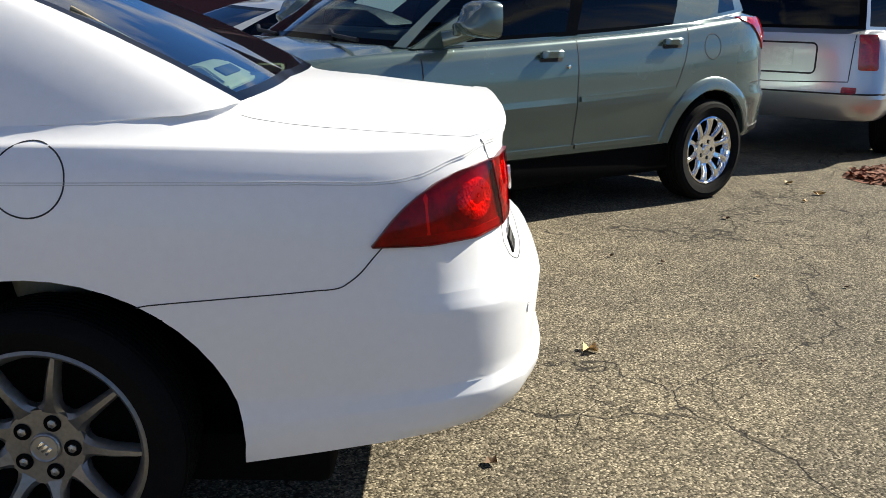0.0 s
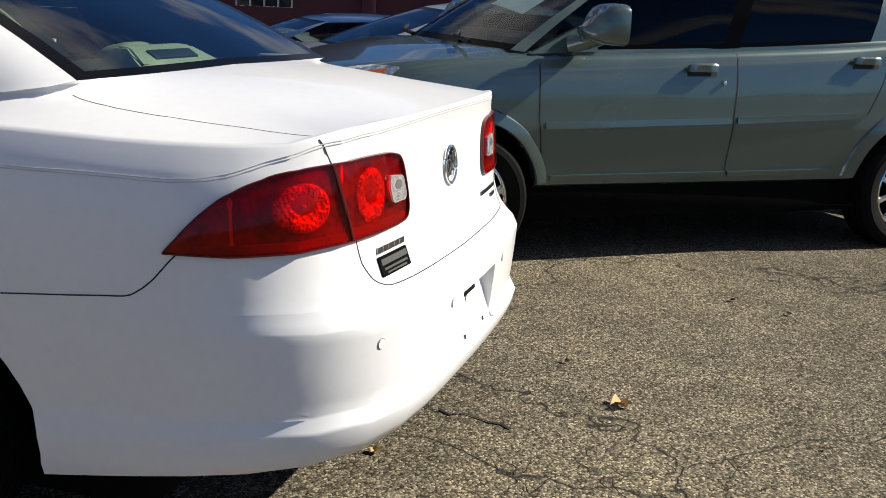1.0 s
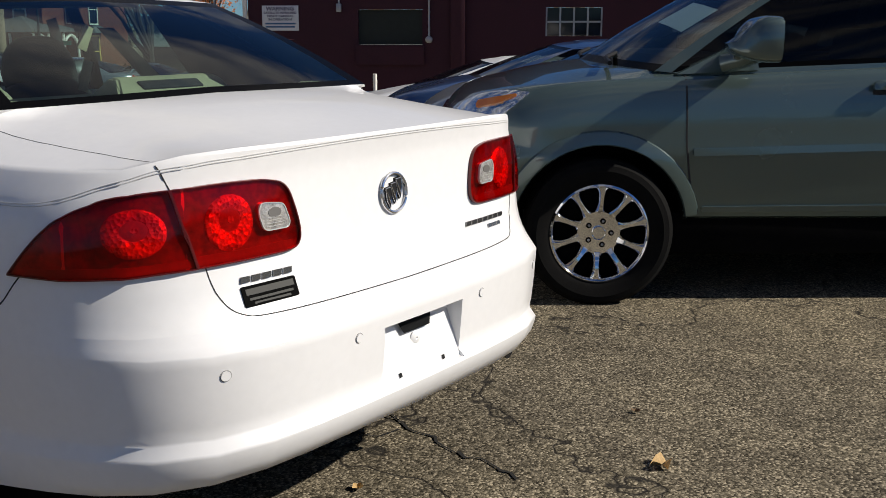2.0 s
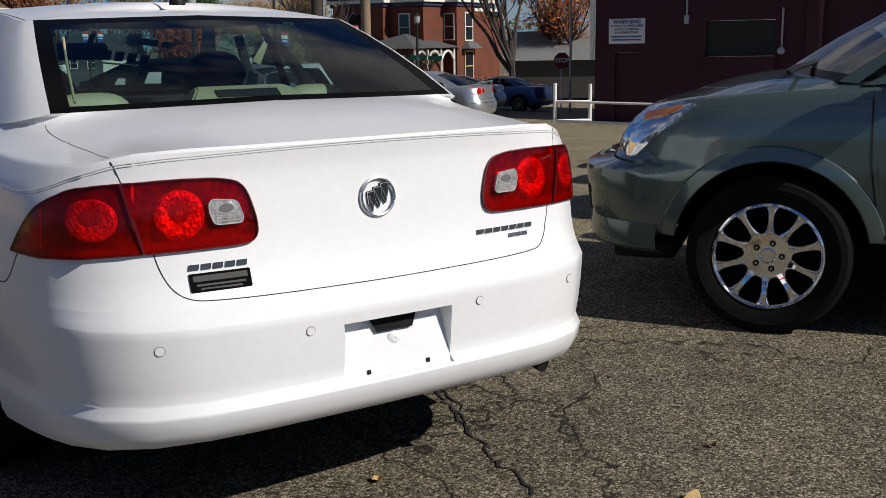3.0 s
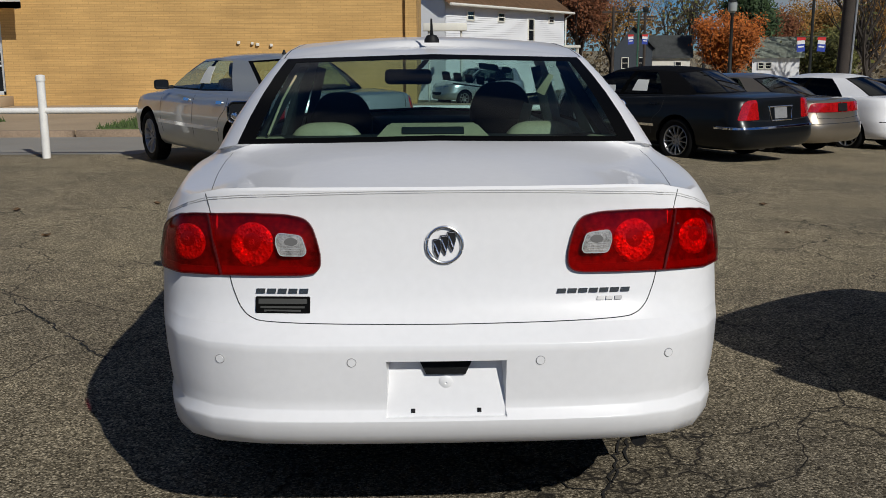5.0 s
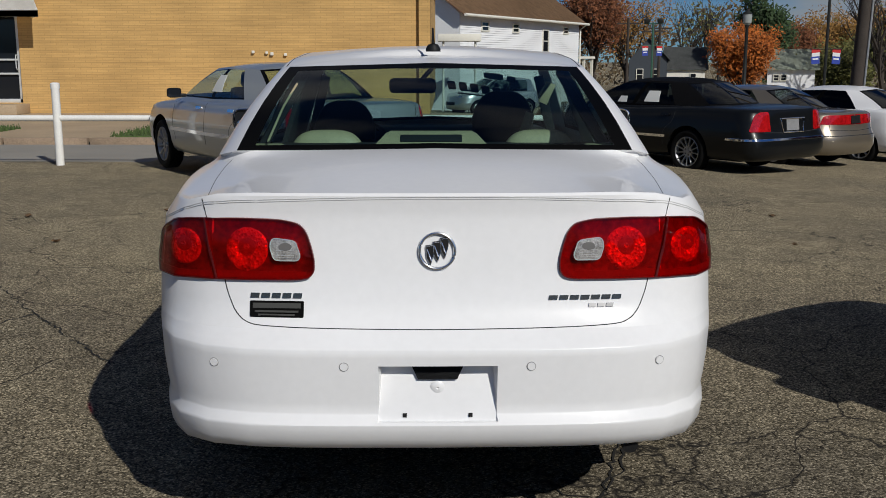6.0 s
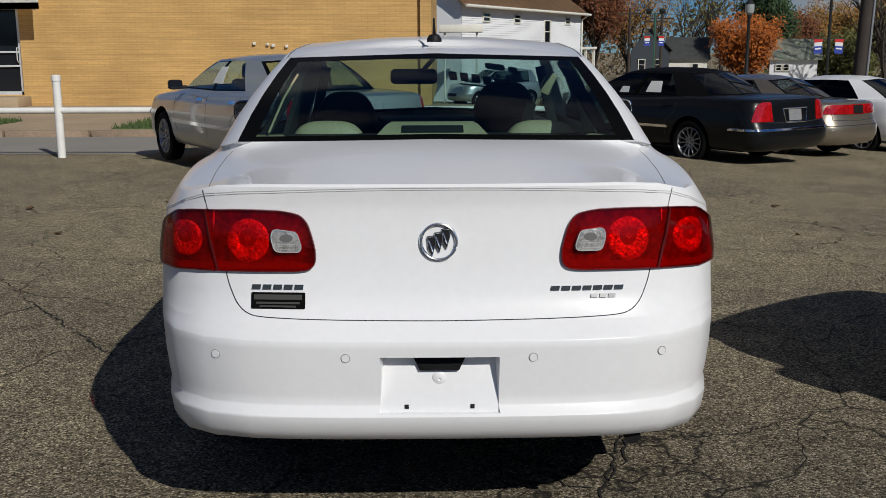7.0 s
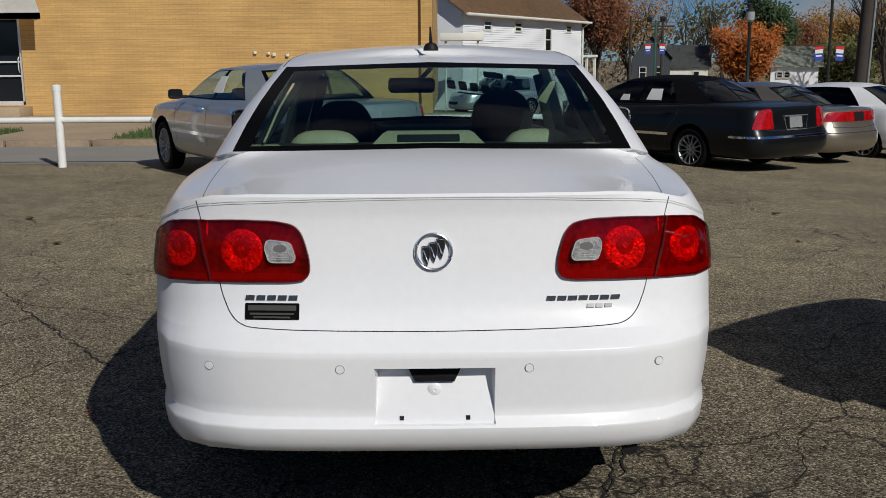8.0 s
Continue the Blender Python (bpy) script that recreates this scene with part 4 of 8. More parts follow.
for drop in (0.0, 0.0055):
    stripe = [(1.14, 0.960), (1.007, 0.960), (0.90, 0.957), (0.844, 0.958), (0.80, 0.964), (0.75, 0.979), (0.70, 0.997), (0.649, 1.013), (0.60, 1.027), (0.54, 1.035), (0.479, 1.040), (0.267, 1.048)]
    line = [(-a, z - drop) for a, z in stripe] + [(0, 1.051 - drop)] + [(a, z - drop) for a, z in stripe[::-1]]
    part("pinstripe", hskin.ribbon("c", spline(line, 5), 0.0015, 0.0014), M_PINSTRIPE, hero, "thin grey pinstripe")
    for mode in "LR":
        part("pinstripe", hskin.ribbon(mode, spline([(0.725, 0.960 - drop), (1.0, 0.960 - drop), (1.6, 0.952 - drop), (2.2, 0.94 - drop), (3.2, 0.915 - drop)], 6), 0.0015, 0.0012), M_PINSTRIPE, hero, "thin grey pinstripe")
for s, mode in ((-1, "L"), (1, "R")):
    part("bumper_gap", hskin.ribbon(mode, spline([(0.421, 0.813), (0.444, 0.787), (0.469, 0.757), (0.495, 0.735), (0.522, 0.721), (0.573, 0.717), (0.636, 0.712), (0.762, 0.703), (0.925, 0.690), (0.965, 0.683)], 6), 0.0024), M_SEAM, hero)
    part("door_gap", hskin.ribbon(mode, [(2.42, 1.01), (2.42, 0.9), (2.42, 0.6), (2.38, 0.32)], 0.006), M_SEAM, hero)
    part("door_gap", hskin.ribbon(mode, [(1.52, 1.01), (1.55, 0.9), (1.62, 0.72), (1.60, 0.62)], 0.006), M_SEAM, hero)
    for y0, z0 in ((1.66, 0.90), (2.56, 0.89)):
        part("door_handle", hskin.patch(mode, rounded([(y0, z0), (y0 + 0.2, z0), (y0 + 0.2, z0 - 0.035), (y0, z0 - 0.035)], 0.015), 0.022, 0.03), M_WHITE, hero)
part("fuel_door", hskin.ribbon("L", ellipse(1.192, 0.962, 0.082, 0.080, 48), 0.0030, 0.001, closed=True), M_SEAM, hero, "round fuel door outline")

# number plate place, screws, sensors
def plate_y(z):
    return 0.022 + (z - 0.452) / 0.152 * 0.044


def plate_sheet(points, lift):
    b = bmesh.new()
    f = b.faces.new([b.verts.new((x, plate_y(z) - lift, z)) for x, z in points])
    bmesh.ops.solidify(b, geom=[f], thickness=-0.003)
    return b


plate = part("plate_lamp_cover", plate_sheet([(-0.078, 0.612), (-0.053, 0.563), (0.053, 0.563), (0.078, 0.612)], 0.012), M_PLASTIC, hero, "black plate lamp cover", smooth=False)
for x in (-0.089, 0.089):
    part("plate_hole", plate_sheet([(x - 0.0055, 0.462), (x + 0.0055, 0.462), (x + 0.0055, 0.473), (x - 0.0055, 0.473)], 0.0025), M_SEAM, hero, "square fixing hole", smooth=False)
part("plate_boss", lathe([(0.0, 0.020), (-0.004, 0.014), (-0.005, 0.004), (-0.002, 0.001)], 20, "y", at=(0.0, plate_y(0.538), 0.538)), M_WHITE, hero)
for x in (-0.09, 0.09):
    part("plate_screw", lathe([(0.0, 0.005), (-0.008, 0.005), (-0.008, 0.001)], 8, "y", at=(x, plate_y(0.60), 0.600)), M_PLASTIC, hero)
M_SENSOR = material("sensor_grey", (0.32, 0.32, 0.32), 0.5)
for x in (-0.607, -0.251, 0.251, 0.607):
    o = part("parking_sensor", hskin.patch("r", ellipse(x, 0.607, 0.0105, 0.0105, 20), 0.003, 0.006, (0.02, 0.02)), M_WHITE, hero, "round parking sensor")
    part("sensor_ring", hskin.ribbon("r", ellipse(x, 0.607, 0.0120, 0.0120, 20), 0.0014, 0.0010, closed=True, step=0.004), M_SENSOR, o)

# marks on the lid, as plain shapes
p0, n0 = hskin.at("r", 0, 0.904)
M_EMBLEM = material("worn_chrome", (0.72, 0.73, 0.75), 0.22, 1.0)
emb = part("emblem", tube([(0.0482 * math.cos(k * math.tau / 48), p0.y - 0.005 + 0.0482 * 0.08 * math.sin(k * math.tau / 48), 0.904 + 0.0482 * math.sin(k * math.tau / 48)) for k in range(48)], 0.0046, 8, closed=True), M_EMBLEM, hero, "round chrome emblem with three slanted shields")
for k in (-1, 0, 1):
    b = bmesh.new()
    cx, cz = k * 0.0195, 0.904 + k * 0.010
    shape = [(-0.0125, 0.024), (0.0120, 0.027), (0.0115, 0.002), (0.002, -0.030), (-0.0105, -0.008)]
    lo = [b.verts.new((cx + x, p0.y + 0.001 + (cz + z - 0.904) * 0.08, cz + z)) for x, z in shape]
    hi = [b.verts.new((cx + x * 0.9, p0.y - 0.006 - 0.001 * k + (cz + z - 0.904) * 0.08, cz + z * 0.94)) for x, z in shape]
    b.faces.new(hi)
    for i in range(5):
        b.faces.new((lo[i], lo[(i + 1) % 5], hi[(i + 1) % 5], hi[i]))
    shield = part("shield", b, M_PLASTIC, emb, smooth=False)
    for a, c in zip(shape, shape[1:] + shape[:1]):
        part("shield_edge", tube([(cx + q[0] * 0.88, p0.y - 0.0065 - 0.001 * k + (cz + q[1] - 0.904) * 0.08, cz + q[1] * 0.92) for q in (a, c)], 0.0010, 5), M_EMBLEM, shield)
    part("shield_bar", tube([(cx - 0.008, p0.y - 0.0068 - 0.001 * k + (cz + 0.014 - 0.904) * 0.08, cz + 0.014), (cx + 0.004, p0.y - 0.0068 - 0.001 * k + (cz - 0.016 - 0.904) * 0.08, cz - 0.016)], 0.0018, 5), M_EMBLEM, shield)
badge = part("dealer_badge", hskin.patch("r", rounded([(-0.511, 0.723), (-0.364, 0.723), (-0.364, 0.766), (-0.511, 0.766)], 0.004, 3), 0.004, 0.006), M_PIT, hero, "small black badge with unreadable grey lettering bars")
M_BADGEGREY = material("badge_grey", (0.045, 0.045, 0.041), 0.7)
for z, h, x0, x1 in ((0.753, 0.013, -0.503, -0.372), (0.738, 0.005, -0.498, -0.378), (0.729, 0.005, -0.488, -0.388)):
    part("lettering_bar", hskin.patch("r", [(x0, z - h / 2), (x1, z - h / 2), (x1, z + h / 2), (x0, z + h / 2)], 0.0048, 0.003), M_BADGEGREY, badge)


M_MARK = material("dull_chrome", (0.22, 0.22, 0.22), 0.2, 0.9)


def chrome_marks(x0, x1, z, h, n, parent):
    w = (x1 - x0) / n
    for k in range(n):
        a = x0 + w * k
        o = [(a + w * 0.06, z - h / 2), (a + w * 0.86, z - h / 2), (a + w * 0.94, z + h / 2), (a + w * 0.14, z + h / 2)]
        part("chrome_mark", hskin.patch("r", o, 0.004, 0.005), M_MARK, parent)


chrome_marks(-0.512, -0.366, 0.781, 0.013, 5, hero)
chrome_marks(0.303, 0.508, 0.774, 0.012, 7, hero)
chrome_marks(0.413, 0.486, 0.752, 0.010, 3, hero)

# roof aerial, mirrors, exhaust
ant = part("aerial", lathe([(0, 0.030), (0.012, 0.030), (0.028, 0.020), (0.034, 0.001)], 16, "z", at=(0.0, 1.60, 1.444)), M_PLASTIC, hero, "short black roof aerial")
part("mast", tube([(0.0, 1.60, 1.467), (-0.002, 1.57, 1.537)], 0.006, 6, radii=[0.0075, 0.0035]), M_PLASTIC, ant)


def wing_mirror(parent, skin, s, y, x, z, mat, w=0.22, h=0.16, d=0.12, chrome=False, foot=0.1, taper=0.0):
    """A door mirror: shell open to the rear, glass, foot; taper lets its lower half fall away forwards."""
    b = bmesh.new()
    rows = []
    n = 20
    for t, k in ((0, 1.0), (0.15, 1.02), (0.5, 0.97), (0.82, 0.80), (0.96, 0.55), (1.0, 0.3)):
        rows.append([b.verts.new((s * (x + (w / 2) * k * math.copysign(abs(math.cos(a)) ** 0.45, math.cos(a))), y + d * t * (1 - taper * math.sin(a)), z + (h / 2) * k * math.copysign(abs(math.sin(a)) ** 0.45, math.sin(a)) + taper * 0.25 * h * t)) for a in (i * math.tau / n for i in range(n))])
    for p, q in zip(rows, rows[1:]):
        for i in range(n):
            b.faces.new((p[i], p[(i + 1) % n], q[(i + 1) % n], q[i]))
    b.faces.new(rows[-1])
    ob = part("wing_mirror", b, mat, parent)
    g = bmesh.new()
    g.faces.new([g.verts.new((v[0] * 1.0, v[1], v[2])) for v in [(s * (x + w * 0.46 * math.copysign(abs(math.cos(a)) ** 0.45, math.cos(a))), y + 0.008, z + h * 0.46 * math.copysign(abs(math.sin(a)) ** 0.45, math.sin(a))) for a in (i * math.tau / n for i in range(n))]])
    part("mirror_glass", g, M_DARKGLASS, ob)
    if chrome:
        part("mirror_rim", tube([(s * (x + w * 0.5 * math.copysign(abs(math.cos(a)) ** 0.45, math.cos(a))), y, z + h * 0.5 * math.copysign(abs(math.sin(a)) ** 0.45, math.sin(a))) for a in (i * math.tau / n for i in range(n))], 0.005, 6, closed=True), M_CHROME, ob)
        part("blind_spot_mirror", lathe([(0, 0.022), (-0.008, 0.016), (-0.011, 0.001)], 14, "y", at=(s * (x + w * 0.3), y + 0.004, z - h * 0.15)), M_CHROME, ob)
    part("mirror_foot", box((foot, d * 0.7, h * 0.35), (s * (x - w / 2 - foot * 0.3), y + d * 0.5, z - h * 0.28), 0.015), mat, ob)
    return ob


for s in (-1, 1):
    wing_mirror(hero, hskin, s, 2.86, 0.968, 1.092, M_WHITE, 0.19, 0.115, 0.10, chrome=True)
part("exhaust_pipe", tube([(0.54, 0.5, 0.36), (0.54, 0.22, 0.355), (0.545, 0.11, 0.341)], 0.022, 16), M_PLASTIC, hero, "dark exhaust tail pipe")
part("silencer", box((0.46, 0.26, 0.15), (0.45, 0.46, 0.36), 0.05), M_PLASTIC, hero)
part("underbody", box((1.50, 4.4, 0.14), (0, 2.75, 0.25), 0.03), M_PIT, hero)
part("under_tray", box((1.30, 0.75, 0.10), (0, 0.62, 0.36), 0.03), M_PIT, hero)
# cabin
part("parcel_shelf", box((1.25, 0.42, 0.03), (0, 1.12, 1.085), 0.01), M_CABIN, hero, "dark parcel shelf")
b = bmesh.new()
for y, z, w in ((0.88, 1.10, 0.204), (0.89, 1.120, 0.200), (0.965, 1.163, 0.155), (1.01, 1.166, 0.150), (1.06, 1.098, 0.205)):
    for sx in (-1, 1):
        b.verts.new((sx * w - 0.012, y, z))
bmesh.ops.convex_hull(b, input=b.verts[:])
bmesh.ops.bevel(b, geom=b.edges[:], offset=0.006, segments=2, affect="EDGES")
lampbox = part("shelf_lamp_housing", b, M_CREAM, hero, "cream tapered shelf housing with a dark slot")
part("slot", box((0.215, 0.040, 0.014), (-0.012, 0.930, 1.142), 0.004, Matrix.Rotation(radians(30), 4, "X")), M_CABIN, lampbox)


def cushion(w, d, h, at, turn=None, pinch=0.0, sides=24, rings=14):
    """A padded cushion with full rounded corners, standing on its lower edge; pinch narrows it towards the top."""
    b = bmesh.new()
    soft = lambda v, e: math.copysign(abs(v) ** e, v)
    rows = []
    for r in range(1, rings):
        p = -math.pi / 2 + math.pi * r / rings
        c, z = soft(math.cos(p), 0.62), soft(math.sin(p), 0.62)
        k = 1 - pinch * max(0, z)
        rows.append([b.verts.new((w / 2 * k * c * soft(math.cos(a), 0.5), d / 2 * c * soft(math.sin(a), 0.5), h / 2 * (1 + z))) for a in (i * math.tau / sides for i in range(sides))])
    for p, q in zip(rows, rows[1:]):
        for i in range(sides):
            b.faces.new((p[i], p[(i + 1) % sides], q[(i + 1) % sides], q[i]))
    b.faces.new(rows[0][::-1])
    b.faces.new(rows[-1])
    b.transform(Matrix.Translation(at) @ (turn or Matrix.Identity(4)))
    return b


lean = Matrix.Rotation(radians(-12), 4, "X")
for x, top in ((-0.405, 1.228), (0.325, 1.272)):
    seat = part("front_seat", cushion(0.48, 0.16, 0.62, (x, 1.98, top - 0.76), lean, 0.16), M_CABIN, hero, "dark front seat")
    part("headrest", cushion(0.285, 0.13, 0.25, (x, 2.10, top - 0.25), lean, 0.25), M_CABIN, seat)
for x in (-0.41, 0.41):
    seat = part("rear_seat_back", cushion(0.46, 0.20, 0.62, (x, 1.24, 0.46), lean, 0.05), M_CREAM, hero, "cream leather rear seat back")
    part("headrest", cushion(0.29, 0.15, 0.16, (x, 1.33, 0.985), lean, 0.2), M_CREAM, seat)
    part("shelf_corner", box((0.13, 0.10, 0.03), (math.copysign(0.585, x), 0.90, 1.112), 0.012), M_CREAM, hero, "cream shelf end")
part("rear_seat_middle", cushion(0.34, 0.16, 0.56, (0, 1.26, 0.46), lean), M_CREAM, hero)
part("cabin_floor", box((1.4, 2.9, 0.05), (0, 2.6, 0.34)), M_CABIN, hero)
part("dashboard", box((1.40, 0.45, 0.26), (0, 3.30, 0.90), 0.08), M_CABIN, hero)
part("steering_wheel", tube([(-0.40 + 0.185 * math.cos(k * math.tau / 24), 2.96 + 0.06 * math.sin(k * math.tau / 24), 0.90 + 0.17 * math.sin(k * math.tau / 24)) for k in range(24)], 0.016, 8, closed=True), M_CABIN, hero)
part("rear_view_mirror", box((0.245, 0.05, 0.078), (-0.10, 2.72, 1.277), 0.024, Matrix.Rotation(radians(-8), 4, "Z"), segments=4), M_CABIN, hero)
part("mirror_stalk", tube([(-0.06, 2.73, 1.30), (0.0, 2.84, 1.362)], 0.012, 8), M_CABIN, hero)
# the roof lining gets no light; its dark grey holds that shade
part("headliner", box((0.92, 0.95, 0.02), (0, 2.15, 1.385), 0.008), vary(material("shaded_headliner", (0.06, 0.06, 0.062), 0.95), 0.1), hero, "cloth headliner in dark grey that stands for its shade")
for s in (-1, 1):
    b = bmesh.new()
    for x, y, z in ((0.64, 0.86, 1.08), (0.745, 1.60, 1.03), (0.525, 1.42, 1.355), (0.57, 1.73, 1.385)):
        b.verts.new((s * (x - 0.012), y, z))
        b.verts.new((s * (x - 0.045), y + 0.01, z))
    bmesh.ops.convex_hull(b, input=b.verts[:])
    # pillar trim coloured near-black in place of the shade on it
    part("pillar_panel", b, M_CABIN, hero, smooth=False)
    part("seat_belt", box((0.045, 0.006, 0.36), (s * 0.55, 2.30, 1.16), 0.002, Matrix.Rotation(s * radians(-14), 4, "Y")), M_CABIN, hero)
part("belt_strap", box((0.042, 0.004, 0.12), (0.42, 1.97, 1.12), 0.001, Matrix.Rotation(radians(18), 4, "Y")), M_CREAM, hero, "cream seat belt webbing")
part("belt_guide", box((0.046, 0.006, 0.10), (0.527, 2.11, 1.26), 0.002, Matrix.Rotation(radians(24), 4, "Y")), M_CREAM, hero, "cream belt guide on the pillar")
part("pillar_edge", tube([(-0.566, 0.86, 1.14), (-0.538, 1.04, 1.245), (-0.506, 1.20, 1.325)], 0.0042, 8), M_CREAM, hero, "cream edge of the pillar trim")
# added dark sheet closes off the left windows so this side reads as shade
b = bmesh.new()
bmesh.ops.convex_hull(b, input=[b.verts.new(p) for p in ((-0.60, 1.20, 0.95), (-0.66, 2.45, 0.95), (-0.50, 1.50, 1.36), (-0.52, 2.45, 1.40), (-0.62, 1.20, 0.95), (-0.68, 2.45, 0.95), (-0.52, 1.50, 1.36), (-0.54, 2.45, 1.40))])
part("side_panel", b, M_CABIN, hero, "dark screen added inside the left cabin windows", smooth=False)
M_PILLAR = vary(material("grey_pillar_trim", (0.12, 0.125, 0.115), 0.7), 0.1, 8, 90)
b = bmesh.new()
bmesh.ops.convex_hull(b, input=[b.verts.new(p) for p in ((0.600, 2.13, 1.30), (0.625, 2.06, 1.30), (0.660, 1.88, 1.06), (0.700, 1.80, 1.06), (0.615, 2.15, 1.30), (0.715, 1.83, 1.06))])
part("pillar_trim", b, M_PILLAR, hero, "grey plastic pillar trim", smooth=False)
# price figures painted on the windscreen, as plain bars
M_INK = material("windscreen_ink", (0.004, 0.004, 0.005), 0.6)
for k in range(5):
    x = 0.09 + k * 0.066
    part("price_bar", hskin.patch("t", rounded([(x, 3.31), (x + 0.046, 3.305), (x + 0.058, 3.41), (x + 0.012, 3.415)], 0.014, 3), 0.003, 0.004, (0.03, 0.03)), M_INK, hero, "dark painted price figure")
part("price_underline", hskin.patch("t", [(0.16, 3.445), (0.37, 3.435), (0.37, 3.446), (0.16, 3.456)], 0.003, 0.004, (0.05, 0.03)), M_INK, hero)
for x0, x1 in ((0.29, 0.40), (0.42, 0.47)):
    part("price_bar", hskin.patch("t", rounded([(x0, 3.14), (x1, 3.13), (x1 + 0.01, 3.20), (x0 + 0.01, 3.21)], 0.02, 3), 0.003, 0.004, (0.04, 0.03)), M_INK, hero, "dark painted price figure")
for s in (-1, 1):
    part("roof_moulding", hskin.ribbon("t", spline([(s * 0.572, 1.42), (s * 0.578, 1.60), (s * 0.582, 2.0), (s * 0.578, 2.5), (s * 0.560, 2.75)], 5), 0.0030, 0.001), M_SEAM, hero, "thin dark roof moulding")

# ---- the sage green crossover beside it ----
RZ_M = Matrix.Translation((5.27, -1.81, 0)) @ Matrix.Rotation(radians(38.0), 4, "Z")
rz = thing("green_crossover", RZ_M, "sage green metallic crossover with chrome wheels, parked beside the white sedan", "car")
RP = dict(L=4.72, ends=(0.75, 3.4, 0.66, 3.3), floor=0.4, z0=0.76, tyre=0.352, axles=(0.932, 3.785), arch_gap=0.058, crown=0.02, belly=0.035, quarter=4, clad=2, screen=M_GLASS)
RP["levels"] = [
    (0.40, 0.80, 0.16, 4.62), (0.42, 0.842, 0.08, 4.65), (0.445, 0.850, 0.05, 4.67), (0.50, 0.858, 0.03, 4.69), (0.60, 0.870, 0.02, 4.70), (0.66, 0.877, 0.01, 4.71), (0.70, 0.882, 0.01, 4.70),
    (0.725, 0.884, 0.03, 4.58), ((0.02,), 0.880, 0.05, 4.54), ((0.25,), 0.880, 0.06, 4.53), ((0.5,), 0.876, 0.07, 4.50), ((0.75,), 0.864, 0.08, 4.46), ((0.92,), 0.848, 0.10, 4.41), ((0.98,), 0.834, 0.12, 4.36)]
RP["T"] = (0.815, 0.15, 4.28)
RP["zt"] = [(0, 1.27), (0.5, 1.262), (0.9, 1.225), (1.4, 1.175), (2.3, 1.125), (3.2, 1.085), (3.7, 1.065), (4.1, 1.035), (4.4, 0.985), (4.7, 0.93)]
RP["G"] = [(0, (0, 0.24, 1.30)), (IC1, (0.68, 0.40, 1.295)), (IC1 + 3, (0.77, 0.80, 1.255)), (IC2, (0.80, 1.30, 1.195)), (IB1, (0.815, 2.20, 1.145)), (IB2, (0.815, 2.30, 1.14)), (IA1, (0.800, 3.46, 1.092)), (IA2, (0.785, 3.535, 1.10)), (IEND, (0, 3.68, 1.13))]
RP["R"] = [(0, (0, 0.50, 1.655)), (IC1, (0.52, 0.58, 1.635)), (IC1 + 3, (0.59, 0.72, 1.65)), (IC2, (0.62, 1.12, 1.655)), (IB1, (0.64, 1.96, 1.675)), (IB2, (0.64, 2.06, 1.675)), (IA1, (0.60, 2.60, 1.64)), (IA2, (0.59, 2.635, 1.63)), (IEND, (0, 2.70, 1.66))]
RP["roof"] = [(0.4, 1.68), (1.4, 1.715), (2.5, 1.69), (2.9, 1.67)]
rskin = build_shell(RP, rz, M_SAGE, M_TINT, M_TINT2)
cabin(rz, RP)
part("underbody", box((1.62, 3.3, 0.22), (0, 2.1, 0.33), 0.04), M_PIT, rz)
for wx in (-0.795, 0.795):
    for wy in RP["axles"]:
        wheel(rz, wx, wy, 0.352, 0.232, 0.225, M_CHROME, 10, "disc")
